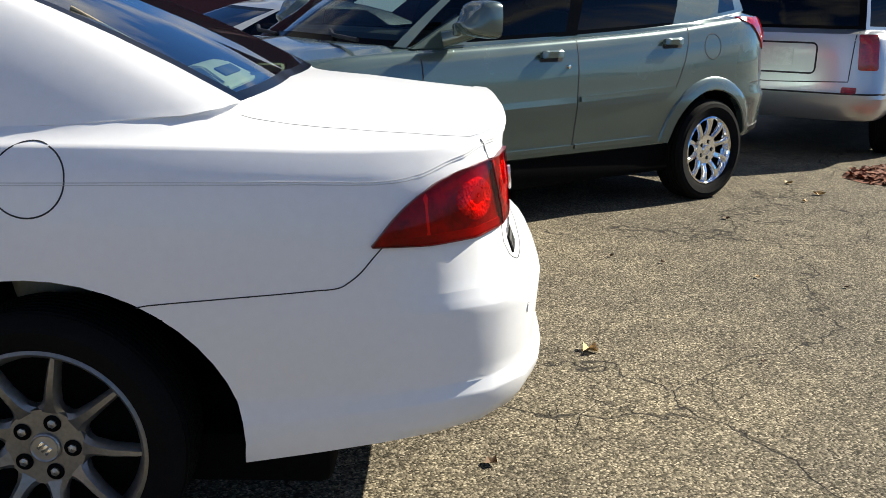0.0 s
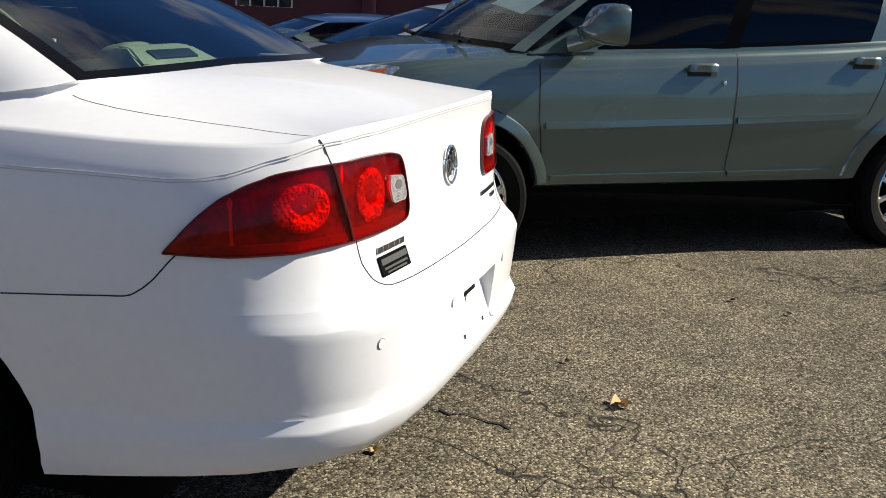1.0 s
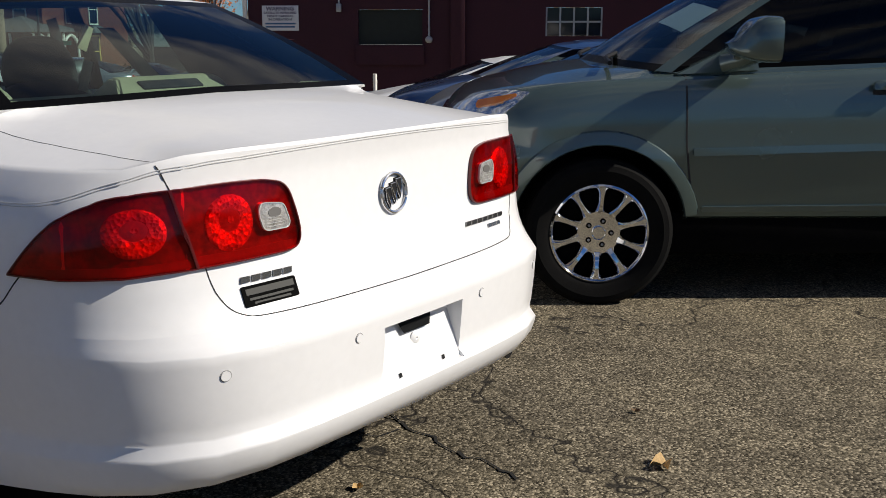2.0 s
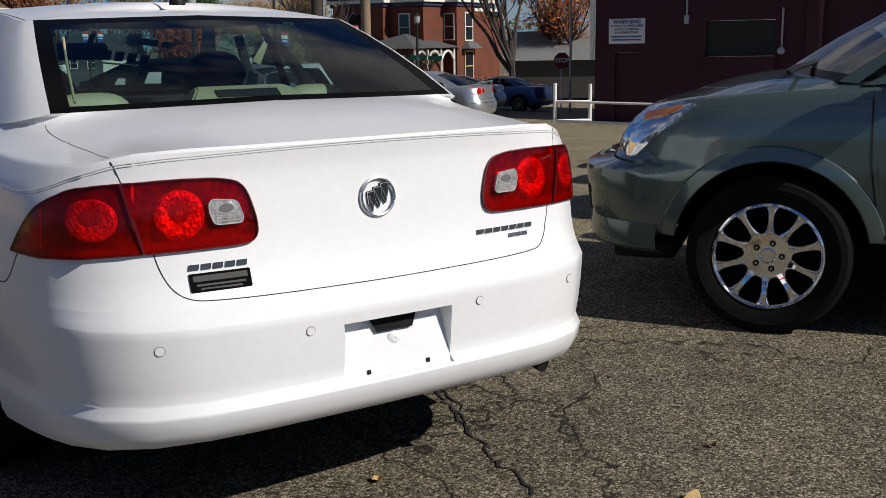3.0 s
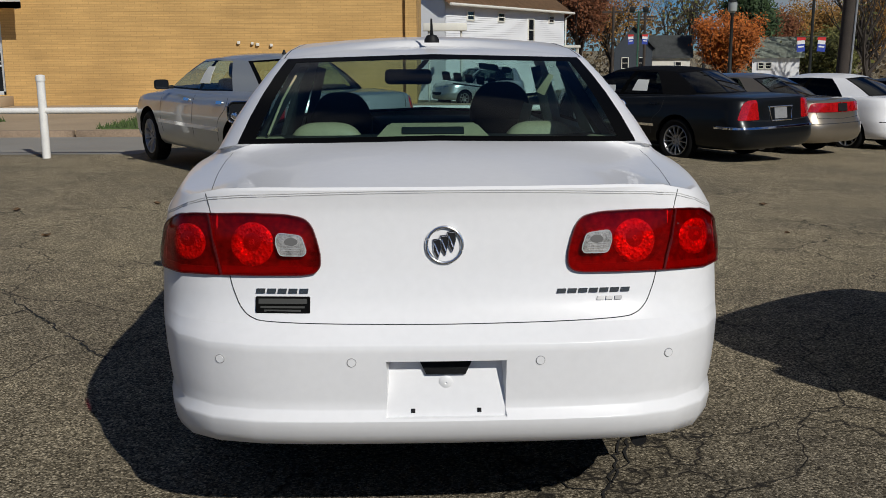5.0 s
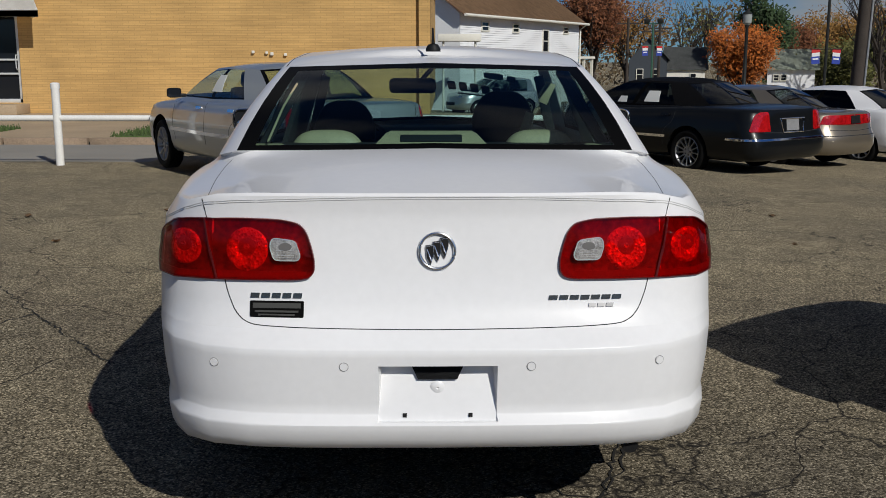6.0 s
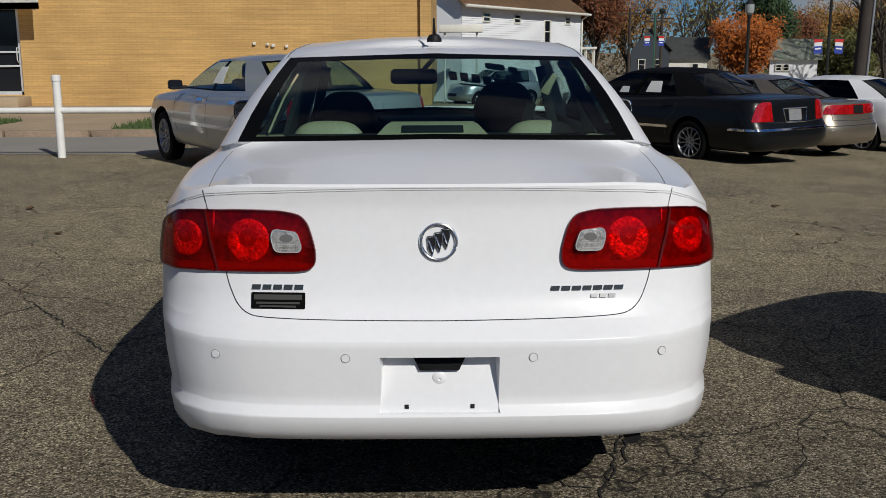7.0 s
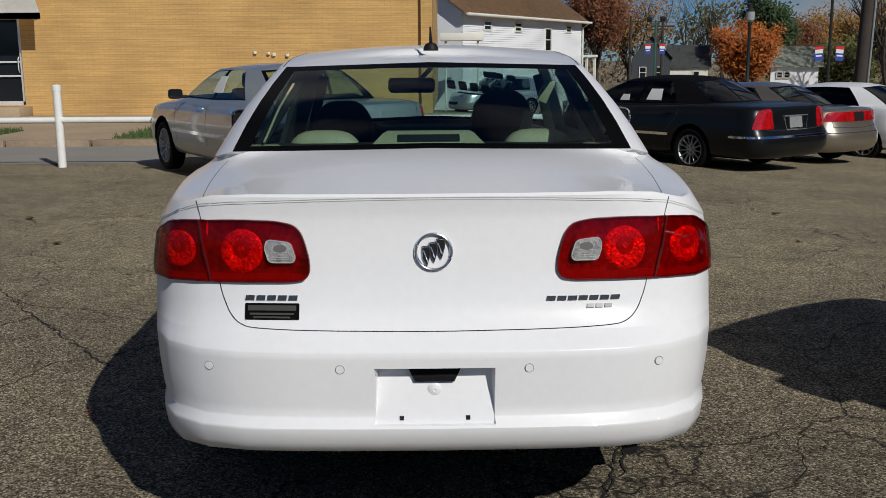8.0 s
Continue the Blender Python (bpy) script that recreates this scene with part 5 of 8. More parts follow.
for s, mode in ((-1, "L"), (1, "R")):
    part("door_gap", rskin.ribbon(mode, [(2.22, 1.135), (2.22, 0.9), (2.225, 0.76), (2.235, 0.45)], 0.007), M_SEAM, rz)
    part("door_gap", rskin.ribbon(mode, spline([(3.40, 1.09), (3.395, 0.9), (3.385, 0.72), (3.34, 0.45)], 5), 0.007), M_SEAM, rz)
    part("door_gap", rskin.ribbon(mode, spline([(1.19, 1.185), (1.20, 1.08), (1.24, 0.95), (1.31, 0.80)], 5), 0.007), M_SEAM, rz)
    part("bumper_gap", rskin.ribbon(mode, spline([(0.20, 0.80), (0.36, 0.805), (0.50, 0.80)], 5), 0.006), M_SEAM, rz)
    part("fuel_door", rskin.ribbon(mode, ellipse(0.945, 1.06, 0.085, 0.085, 32), 0.005, closed=True), M_SEAM, rz)
    sill = part("side_trim", rskin.patch(mode, rounded([(3.36, 0.715), (2.245, 0.742), (2.245, 0.776), (3.36, 0.748)], 0.008, 3), 0.014, 0.018, (0.1, 0.03)), M_SAGE, rz, "raised sage green door trim")
    part("side_trim", rskin.patch(mode, rounded([(2.205, 0.742), (1.33, 0.775), (1.33, 0.81), (2.205, 0.778)], 0.008, 3), 0.014, 0.018, (0.1, 0.03)), M_SAGE, rz)
    part("sill_strip", rskin.patch(mode, [(3.30, 0.446), (2.235, 0.452), (2.235, 0.478), (3.30, 0.472)], 0.012, 0.016, (0.1, 0.03)), M_SAGE, rz)
    part("sill_strip", rskin.patch(mode, [(2.215, 0.452), (1.50, 0.458), (1.50, 0.484), (2.215, 0.478)], 0.012, 0.016, (0.1, 0.03)), M_SAGE, rz)
    for cy, r0, r1, a0, a1 in ((0.932, 0.412, 0.505, -8, 176), (3.785, 0.412, 0.482, 2, 186)):
        ring_out = [(cy + r1 * math.cos(radians(a)), 0.352 + r1 * math.sin(radians(a))) for a in range(a0, a1, 6)]
        ring_in = [(cy + r0 * math.cos(radians(a)), 0.352 + r0 * math.sin(radians(a))) for a in range(a0, a1, 6)]
        b = bmesh.new()
        rows = []
        for o, i in zip(ring_out, ring_in):
            row = []
            for t, h in ((0, 0.001), (0.10, 0.012), (0.5, 0.020), (0.92, 0.024), (1.0, 0.018), (1.0, -0.03)):
                y, z = o[0] + (i[0] - o[0]) * t, o[1] + (i[1] - o[1]) * t
                p, n = rskin.at(mode, y, z)
                row.append(b.verts.new(p + Vector((s * h, 0, 0))))
            rows.append(row)
        for p, q in zip(rows, rows[1:]):
            for k in range(5):
                b.faces.new((p[k], p[k + 1], q[k + 1], q[k]))
        part("arch_flare", b, M_SAGE, rz, "sage green wheel arch flare")
    for y0, z0 in ((2.36, 1.035), (1.275, 1.095)):
        h = part("door_handle", rskin.patch(mode, rounded([(y0, z0 - 0.02), (y0 + 0.19, z0 - 0.022), (y0 + 0.175, z0 + 0.02), (y0 + 0.01, z0 + 0.022)], 0.018, 4), 0.034, 0.026, dome=0.012), M_SAGE, rz, "sage green pull handle")
        part("handle_cup", rskin.patch(mode, rounded([(y0 - 0.005, z0 - 0.04), (y0 + 0.18, z0 - 0.042), (y0 + 0.18, z0 - 0.015), (y0 - 0.005, z0 - 0.015)], 0.012, 4), 0.002, 0.004), M_SEAM, h)
    part("key_lock", lathe([(0, 0.013), (s * 0.014, 0.012), (s * 0.015, 0.001)], 14, "x", at=rskin.at(mode, 2.31, 0.963)[0]), M_CHROME, rz)
    lens = rounded([(s * 0.93, 0.748), (s * 1.26, 1.004), (s * 1.08, 1.006), (s * 0.84, 0.975), (s * 0.66, 0.92), (s * 0.64, 0.775)], [0.06, 0.02, 0.06, 0.08, 0.05, 0.05], 5)
    hl = part("head_lamp", rskin.patch("n", lens, 0.006, 0.02, (0.04, 0.04), dome=0.012), M_LAMPCHROME, rz, "clear head lamp with amber indicator")
    part("indicator", rskin.patch("n", rounded([(s * 0.93, 0.945), (s * 1.19, 0.988), (s * 1.12, 0.952), (s * 0.94, 0.915)], 0.012, 3), 0.020, 0.012, (0.03, 0.03)), M_AMBER, hl)
    part("lens_bowl", rskin.patch("n", ellipse(s * 0.80, 0.84, 0.055, 0.055, 18), 0.020, 0.010, (0.03, 0.03), dome=0.004), M_CHROME, hl)
    tl = part("tail_lamp", rskin.patch("c", rounded([(s * 0.62, 1.04), (s * 0.62, 1.245), (s * 1.20, 1.245), (s * 0.92, 1.02)], [0.03, 0.02, 0.02, 0.06], 4), 0.010, 0.02, (0.03, 0.03), dome=0.008), M_RED, rz, "red tail lamp on the rear corner")
    part("lens_bowl", rskin.patch("c", ellipse(s * 0.86, 1.13, 0.045, 0.045, 18), 0.019, 0.008, (0.02, 0.02), dome=0.004), M_REDBRIGHT, tl)
    part("lamp_wing", rskin.patch("L" if s < 0 else "R", [(0.66, 1.25), (0.09, 1.256), (0.085, 1.02), (0.16, 1.02), (0.24, 1.06), (0.32, 1.12), (0.46, 1.19)], 0.008, 0.016, (0.04, 0.04), dome=0.004), M_RED, tl)
    part("lower_bumper", rskin.patch("c", [(s * 0.02, 0.40), (s * 1.10, 0.40), (s * 1.10, 0.475), (s * 0.90, 0.50), (s * 0.02, 0.50)], 0.006, 0.014, (0.06, 0.05)), M_PLASTIC, rz, "black lower bumper")
    wing_mirror(rz, rskin, s, 3.06, 1.02, 1.245, M_SAGE, 0.23, 0.20, 0.17, foot=0.05, taper=0.3)
    b = bmesh.new()
    for q in ((0.785, 3.46, 1.085), (0.79, 3.06, 1.105), (0.735, 3.07, 1.27), (0.818, 3.44, 1.085), (0.828, 3.06, 1.105), (0.775, 3.08, 1.26)):
        b.verts.new((s * q[0], q[1], q[2]))
    bmesh.ops.convex_hull(b, input=b.verts[:])
    part("mirror_arm", tube([(s * 0.81, 3.22, 1.135), (s * 0.87, 3.15, 1.155), (s * 0.95, 3.10, 1.19)], 0.04, 10, radii=[0.05, 0.042, 0.045]), M_SAGE, rz)
    part("mirror_sail", b, M_SAGE, rz, smooth=False)
b = bmesh.new()
rows = []
for k in range(-24, 25):
    p, nn = rskin.at("n", k * 0.046, 0.47)
    if p.y > 4.21:
        rows.append([b.verts.new((p.x * e, p.y - c, z)) for e, c, z in ((1.0, 0.004, 0.46), (1.006, -0.004, 0.40), (1.004, 0.0, 0.345), (0.985, 0.03, 0.325), (0.93, 0.09, 0.325))])
for p, q in zip(rows, rows[1:]):
    for k in range(4):
        b.faces.new((p[k], q[k], q[k + 1], p[k + 1]))
bmesh.ops.recalc_face_normals(b, faces=b.faces)
part("front_valance", b, M_SAGE, rz, "sage green lower front bumper")
part("air_dam", box((1.30, 0.30, 0.09), (0, 4.36, 0.30), 0.03), M_PLASTIC, rz, "black plastic air dam")
part("bumper_line", rskin.ribbon("n", [(-0.95, 0.735), (-0.5, 0.735), (0, 0.735), (0.5, 0.735), (0.95, 0.735)], 0.01), M_SEAM, rz)
part("front_grille", rskin.patch("f", rounded([(-0.42, 0.76), (0.42, 0.76), (0.46, 0.88), (-0.46, 0.88)], 0.03, 4), 0.01, 0.02), M_CHROME, rz, "chrome grille")
part("lower_grille", rskin.patch("f", rounded([(-0.55, 0.47), (0.55, 0.47), (0.6, 0.60), (-0.6, 0.60)], 0.03, 4), 0.004, 0.02), M_PLASTIC, rz, "dark lower grille")
for s in (-1, 1):
    part("wiper", tube([(s * 0.45 - 0.3, 3.74, 1.135), (s * 0.45, 3.71, 1.15), (s * 0.45 + 0.16, 3.63, 1.17)], 0.012, 6), M_PLASTIC, rz)
part("price_sheet", rskin.patch("t", [(-0.50, 3.36), (-0.16, 3.40), (-0.16, 3.22), (-0.48, 3.18)], -0.02, 0.002, (0.2, 0.2)), M_PAPER, rz, "pale price sheet behind the windscreen")
for s in (-1, 1):
    part("roof_rail", tube([(s * 0.57, 0.75, 1.68), (s * 0.57, 0.85, 1.725), (s * 0.57, 2.1, 1.735), (s * 0.57, 2.2, 1.69)], 0.016, 8), M_PLASTIC, rz)


# ---- parked cars ----
def plain_car(name, label, at, angle, P, paint, rim=None, glass=None, spokes=7, roof=None, lamps=None, trim=None, handle=None, plate=None, rear_badge=False, z=None):
    x, y = at
    m = Matrix.Translation((x, y, ground_z(x, y) if z is None else z)) @ Matrix.Rotation(radians(angle), 4, "Z")
    car = thing(name, m, label, "car", "parked cars")
    skin = build_shell(P, car, paint, glass or M_CARGLASS, glass or M_CARGLASS, roof=roof)
    cabin(car, P)
    half = P["levels"][4][1]
    a0, a1 = P["axles"]
    part("underbody", box((half * 1.6, P["L"] - 0.9, 0.12), (0, P["L"] / 2, P["levels"][0][0] + 0.03), 0.03), M_PIT, car)
    for wx in (-half + 0.11, half - 0.11):
        for wy in P["axles"]:
            wheel(car, wx, wy, P["tyre"], P["tyre"] * 0.68, 0.2, rim or M_ALLOY, spokes)
    G = dict(P["G"])
    yb, yc, ya, belt = G[IB1][1] + 0.04, G[IC2][1] - 0.12, G[IA1][1] + 0.06, G[IB1][2]
    low = P["levels"][2][0] + 0.02
    for s, mode in ((-1, "L"), (1, "R")):
        part("door_gap", skin.ribbon(mode, [(yb, belt - 0.03), (yb, 0.6), (yb - 0.02, low)], 0.007), M_SEAM, car)
        part("door_gap", skin.ribbon(mode, spline([(ya, belt - 0.04), (ya + 0.02, 0.65), (ya - 0.04, low)], 4), 0.007), M_SEAM, car)
        if not P.get("coupe"):
            part("door_gap", skin.ribbon(mode, spline([(yc, belt - 0.03), (yc + 0.04, 0.82), (a0 + P["tyre"] + 0.14, 0.66), (a0 + P["tyre"] + 0.16, low)], 4), 0.007), M_SEAM, car)
        for y0 in ([yb + 0.10] if P.get("coupe") else [yb + 0.10, yc + 0.10]):
            part("door_handle", skin.patch(mode, rounded([(y0, belt - 0.13), (y0 + 0.18, belt - 0.13), (y0 + 0.18, belt - 0.095), (y0, belt - 0.095)], 0.014, 3), 0.024, 0.03), handle or paint, car)
        if trim:
            part("side_trim", skin.patch(mode, [(a0 + P["tyre"] + 0.1, 0.55), (a1 - P["tyre"] - 0.1, 0.55), (a1 - P["tyre"] - 0.1, 0.59), (a0 + P["tyre"] + 0.1, 0.59)], 0.012, 0.015, (0.15, 0.05)), trim, car)
        wing_mirror(car, skin, s, G[IA1][1] - 0.32, half + 0.09, belt + 0.06, M_PLASTIC if trim is M_CHROME else paint, 0.18, 0.125, 0.10)
        for outline, mat, mode2 in lamps or ():
            part("tail_lamp", skin.patch(mode2, [(s * p[0], p[1]) for p in outline], 0.008, 0.02, (0.04, 0.04), dome=0.006), mat, car, "red tail lamp" if mat is not M_CLEAR else "clear tail lamp")
        nz = P["zt"][-1][1]
        part("head_lamp", skin.patch("n", rounded([(s * 0.45, nz - 0.10), (s * 0.80, nz - 0.06), (s * 0.78, nz + 0.0), (s * 0.48, nz - 0.01)], 0.03, 3), 0.006, 0.02, (0.05, 0.05)), M_LAMPCHROME, car)
    part("front_grille", skin.patch("f", rounded([(-0.35, 0.50), (0.35, 0.50), (0.38, 0.62), (-0.38, 0.62)], 0.03, 3), 0.006, 0.02, (0.1, 0.06)), M_PLASTIC, car)
    if plate:
        part("plate_panel", skin.patch("r", rounded([(-0.16, plate - 0.085), (0.16, plate - 0.085), (0.16, plate + 0.085), (-0.16, plate + 0.085)], 0.01, 3), 0.010, 0.014), M_PLATE, car, "blank plate panel")
    tz = P["zt"][0][1]
    g = skin.ribbon("t", [(-half * 0.72, P["T"][1] + 0.05), (-half * 0.74, G[0][1] - 0.02)], 0.007)
    skin.ribbon("t", [(half * 0.72, P["T"][1] + 0.05), (half * 0.74, G[0][1] - 0.02)], 0.007, bm=g)
    skin.ribbon("r", [(-half * 0.72, tz - 0.02), (-half * 0.70, 0.70), (0, 0.675), (half * 0.70, 0.70), (half * 0.72, tz - 0.02)], 0.007, bm=g)
    part("lid_gap", g, M_SEAM, car)
    part("bumper_line", skin.ribbon("c", [(-0.95, 0.60), (-0.5, 0.60), (0, 0.60), (0.5, 0.60), (0.95, 0.60)], 0.012), trim or M_SEAM, car)
    return car, skin


def tail_at(wheel_xy, P, angle):
    """Where the tail's middle stands, from the foot of the left rear wheel."""
    a = radians(angle)
    w, ax = P["levels"][4][1] - 0.11, P["axles"][0]
    return (wheel_xy[0] + w * math.cos(a) + ax * math.sin(a), wheel_xy[1] + w * math.sin(a) - ax * math.cos(a))


M_PLATE = vary(material("blank_plate", (0.55, 0.56, 0.57), 0.28, 0.6), 0.15, 20, 100)
M_VINYL = vary(material("black_vinyl", (0.003, 0.003, 0.0035), 0.75), 0.2, 20, 200, bump=0.3)
M_VINYL.node_tree.nodes["Principled BSDF"].inputs["Specular IOR Level"].default_value = 0.1
ROW = 37.0


def row_wheel(u, off):
    """The foot of a left rear wheel in the row of parked cars: metres along the row and ahead of its line."""
    a = radians(ROW)
    return (3.96 + u * math.cos(a) - off * math.sin(a), 13.54 + u * math.sin(a) + off * math.cos(a))


LIMO = preset(5.47, 1.99, 1.50, 1.35, 2.99, 1.05, 1.02, 1.15, 1.72, 3.05, 3.95, 0.80, tyre=0.345, ends=(0.42, 4.0, 0.8, 2.8), pillar=0.6, clear=0.26)
LIMO["vinyl"] = True
limo, lskin = plain_car("charcoal_limousine_sedan", "long charcoal grey sedan with black vinyl roof and chrome trim", tail_at(row_wheel(0, 0), LIMO, ROW), ROW, LIMO, M_GREY, spokes=13, glass=M_TINT2, roof=M_VINYL, trim=M_CHROME,
                        lamps=[(rounded([(0.47, 1.01), (0.66, 1.0), (0.73, 0.71), (0.44, 0.71)], [0.04, 0.10, 0.03, 0.02], 5), M_RED, "c")], plate=0.80)
part("plate_frame", tube([lskin.at("r", x, z)[0] + Vector((0, -0.012, 0)) for x, z in ((-0.26, 0.69), (0.26, 0.69), (0.30, 0.90), (-0.30, 0.90))], 0.014, 8, closed=True), M_CHROME, limo, "chrome plate surround")
part("window_sheet", lskin.patch("L", [(2.10, 1.10), (2.42, 1.10), (2.37, 1.28), (2.13, 1.28)], 0.004, 0.002, (0.1, 0.1)), M_PAPER, limo, "pale price sheet")
part("window_sheet", lskin.patch("L", [(2.80, 1.08), (3.02, 1.08), (2.98, 1.18), (2.82, 1.18)], 0.004, 0.002, (0.1, 0.1)), M_PAPER, limo, "pale price sheet")
part("rear_bumper_strip", lskin.ribbon("c", [(-0.97, 0.585), (0, 0.585), (0.97, 0.585)], 0.03, 0.012), M_CHROME, limo)
BEIGE = preset(4.95, 1.85, 1.44, 1.12, 2.77, 1.00, 0.98, 0.95, 1.60, 2.75, 3.65, 0.75, clear=0.26, ends=(0.75, 3.2, 0.8, 2.6))
beige, ceskin = plain_car("beige_sedan", "champagne beige sedan with full-width red tail lamps", tail_at(row_wheel(2.8, 0.35), BEIGE, ROW), ROW, BEIGE, M_CHAMP,
                         lamps=[(rounded([(0.02, 0.955), (0.74, 0.95), (0.80, 0.80), (0.02, 0.785)], [0.005, 0.05, 0.03, 0.005], 4), M_RED, "c")])
part("plate_panel", ceskin.patch("r", rounded([(-0.14, 0.80), (0.14, 0.80), (0.14, 0.94), (-0.14, 0.94)], 0.01, 3), 0.024, 0.03), M_PLASTIC, beige, "black plate recess")
COMPACT = preset(4.40, 1.735, 1.51, 0.95, 2.525, 1.07, 1.03, 0.62, 1.25, 2.55, 3.45, 0.85, clear=0.26, ends=(0.65, 3.2, 0.8, 2.6))
plain_car("white_compact_sedan", "white compact sedan with dark windows and dark-ringed red lamps", tail_at(row_wheel(5.9, 0.5), COMPACT, ROW), ROW, COMPACT, M_WHITE, glass=M_TINT,
          lamps=[(rounded([(0.46, 1.02), (0.78, 1.03), (0.68, 0.80), (0.50, 0.74)], 0.04, 4), M_PLASTIC, "c"), (ellipse(0.56, 0.945, 0.072, 0.065, 18), M_REDBRIGHT, "c")])
HATCH = preset(4.45, 1.725, 1.49, 0.88, 2.70, 1.08, 1.04, 0.42, 1.15, 2.45, 3.55, 0.80, clear=0.26, ends=(0.6, 3.2, 0.8, 2.6))
plain_car("black_hatchback", "black hatchback with clear tail lamps", tail_at(row_wheel(8.8, 0.4), HATCH, ROW), ROW, HATCH, M_BLACK, glass=M_TINT,
          lamps=[(rounded([(0.50, 1.07), (0.72, 1.08), (0.78, 0.86), (0.60, 0.78)], 0.04, 4), M_CLEAR, "c"), (rounded([(0.56, 1.03), (0.70, 1.03), (0.72, 0.95), (0.60, 0.95)], 0.03, 3), M_RED, "c")])
COUPE = preset(4.58, 1.725, 1.43, 0.98, 2.63, 1.03, 0.98, 0.72, 1.40, 2.45, 3.40, 0.72, clear=0.26, ends=(0.65, 3.2, 0.8, 2.6))
COUPE["coupe"] = True
coupe, coskin = plain_car("silver_coupe", "silver two-door coupe with round red tail lamps and a boot spoiler", tail_at(row_wheel(11.7, 0.2), COUPE, ROW), ROW, COUPE, M_SILVER,
                        lamps=[(ellipse(0.66, 0.91, 0.085, 0.085, 20), M_REDBRIGHT, "c"), (ellipse(0.46, 0.91, 0.065, 0.065, 20), M_REDBRIGHT, "c")])
part("boot_spoiler", tube([(-0.62, 0.24, 1.05), (-0.58, 0.20, 1.13), (0.58, 0.20, 1.13), (0.62, 0.24, 1.05)], 0.022, 8), M_SILVER, coupe)
BIGSEDAN = preset(5.26, 1.89, 1.44, 1.25, 2.93, 1.0, 0.98, 1.05, 1.70, 2.95, 3.85, 0.74, clear=0.26, ends=(0.7, 3.4, 0.8, 2.6), tyre=0.335)
bigsedan, cskin = plain_car("silver_sedan", "silver-grey large sedan with a paper sheet in its rear door window", tail_at((-2.17, 8.77), BIGSEDAN, 34), 34, BIGSEDAN, M_PEWTER, glass=M_GLASS, spokes=11, trim=M_CHROME, handle=M_CHROME,
                       lamps=[(rounded([(0.70, 0.95), (0.80, 0.96), (0.80, 0.70), (0.72, 0.70)], 0.02, 3), M_RED, "c")], plate=0.84)
part("window_sheet", cskin.patch("L", [(2.30, 1.08), (2.62, 1.08), (2.56, 1.28), (2.34, 1.28)], 0.004, 0.002, (0.1, 0.1)), M_PAPER, bigsedan, "pale price sheet")
part("aerial", lathe([(0, 0.03), (0.03, 0.02), (0.06, 0.004)], 10, "z", at=(0, 1.85, 1.42)), M_PLASTIC, bigsedan)
RAX = Vector((0.788, 0.616))
FCT = preset(4.6, 1.78, 1.39, 1.0, 2.7, 1.0, 0.98, 0.75, 1.4, 2.5, 3.45, 0.74, clear=0.26)
for k, (nm, lb, mt) in enumerate((("grey_sedan", "pewter grey sedan parked beside the green crossover", M_PEWTER), ("blue_sedan", "dark blue sedan in a row of parked cars", M_BLUE), ("white_car", "white car in a row near the maroon wall", M_WHITE), ("black_sedan", "black sedan in a row of parked cars", M_BLACK))):
    p = Vector((5.27, -1.81)) + RAX * (2.75 * (k + 1)) + Vector((-0.616, 0.788)) * (0.15, 0.62, 1.25, 1.5)[k]
    plain_car(nm, lb, (p.x, p.y), 38, FCT, mt, z=ground_z(p.x, p.y + 3))
SUVP = preset(4.87, 1.90, 1.74, 1.0, 2.87, 1.12, 1.10, 0.22, 0.42, 2.6, 3.6, 0.92, tyre=0.37, tail_r=0.06, ends=(0.35, 3.8, 0.7, 2.8), hood_z=1.06, pillar=0.4, clear=0.36, glass_w=0.94, roof_w=0.76)
SUVP["quarter"] = 1
suv, sskin = plain_car("silver_suv", "silver sport utility vehicle with dark glass and red bumper reflectors", (6.08, -2.62), -125, SUVP, M_SILVER, glass=M_TINT,
                       lamps=[(rounded([(0.72, 1.10), (0.86, 1.10), (0.86, 0.80), (0.72, 0.80)], 0.02, 3), M_RED, "c")])
for s in (-1, 1):
    part("bumper_reflector", sskin.patch("r", rounded([(s * 0.62, 0.60), (s * 0.74, 0.60), (s * 0.74, 0.655), (s * 0.62, 0.655)], 0.012, 3), 0.006, 0.01), M_RED, suv, "red bumper reflector")
part("plate_recess", sskin.ribbon("r", rounded([(-0.38, 0.76), (0.38, 0.76), (0.38, 1.02), (-0.38, 1.02)], 0.05, 4), 0.012, closed=True), M_SEAM, suv)
part("plate_panel", sskin.patch("r", rounded([(-0.18, 0.82), (0.18, 0.82), (0.18, 0.98), (-0.18, 0.98)], 0.01, 3), 0.006, 0.01), M_PLATE, suv, "blank plate panel")
FAR = preset(4.4, 1.80, 1.66, 0.85, 2.62, 1.08, 1.05, 0.28, 0.5, 2.5, 3.45, 0.9, clear=0.3, tyre=0.34)
plain_car("small_silver_suv", "small silver utility car on the far side of the lot", (3.99, 43.6), 120, FAR, M_SILVER)


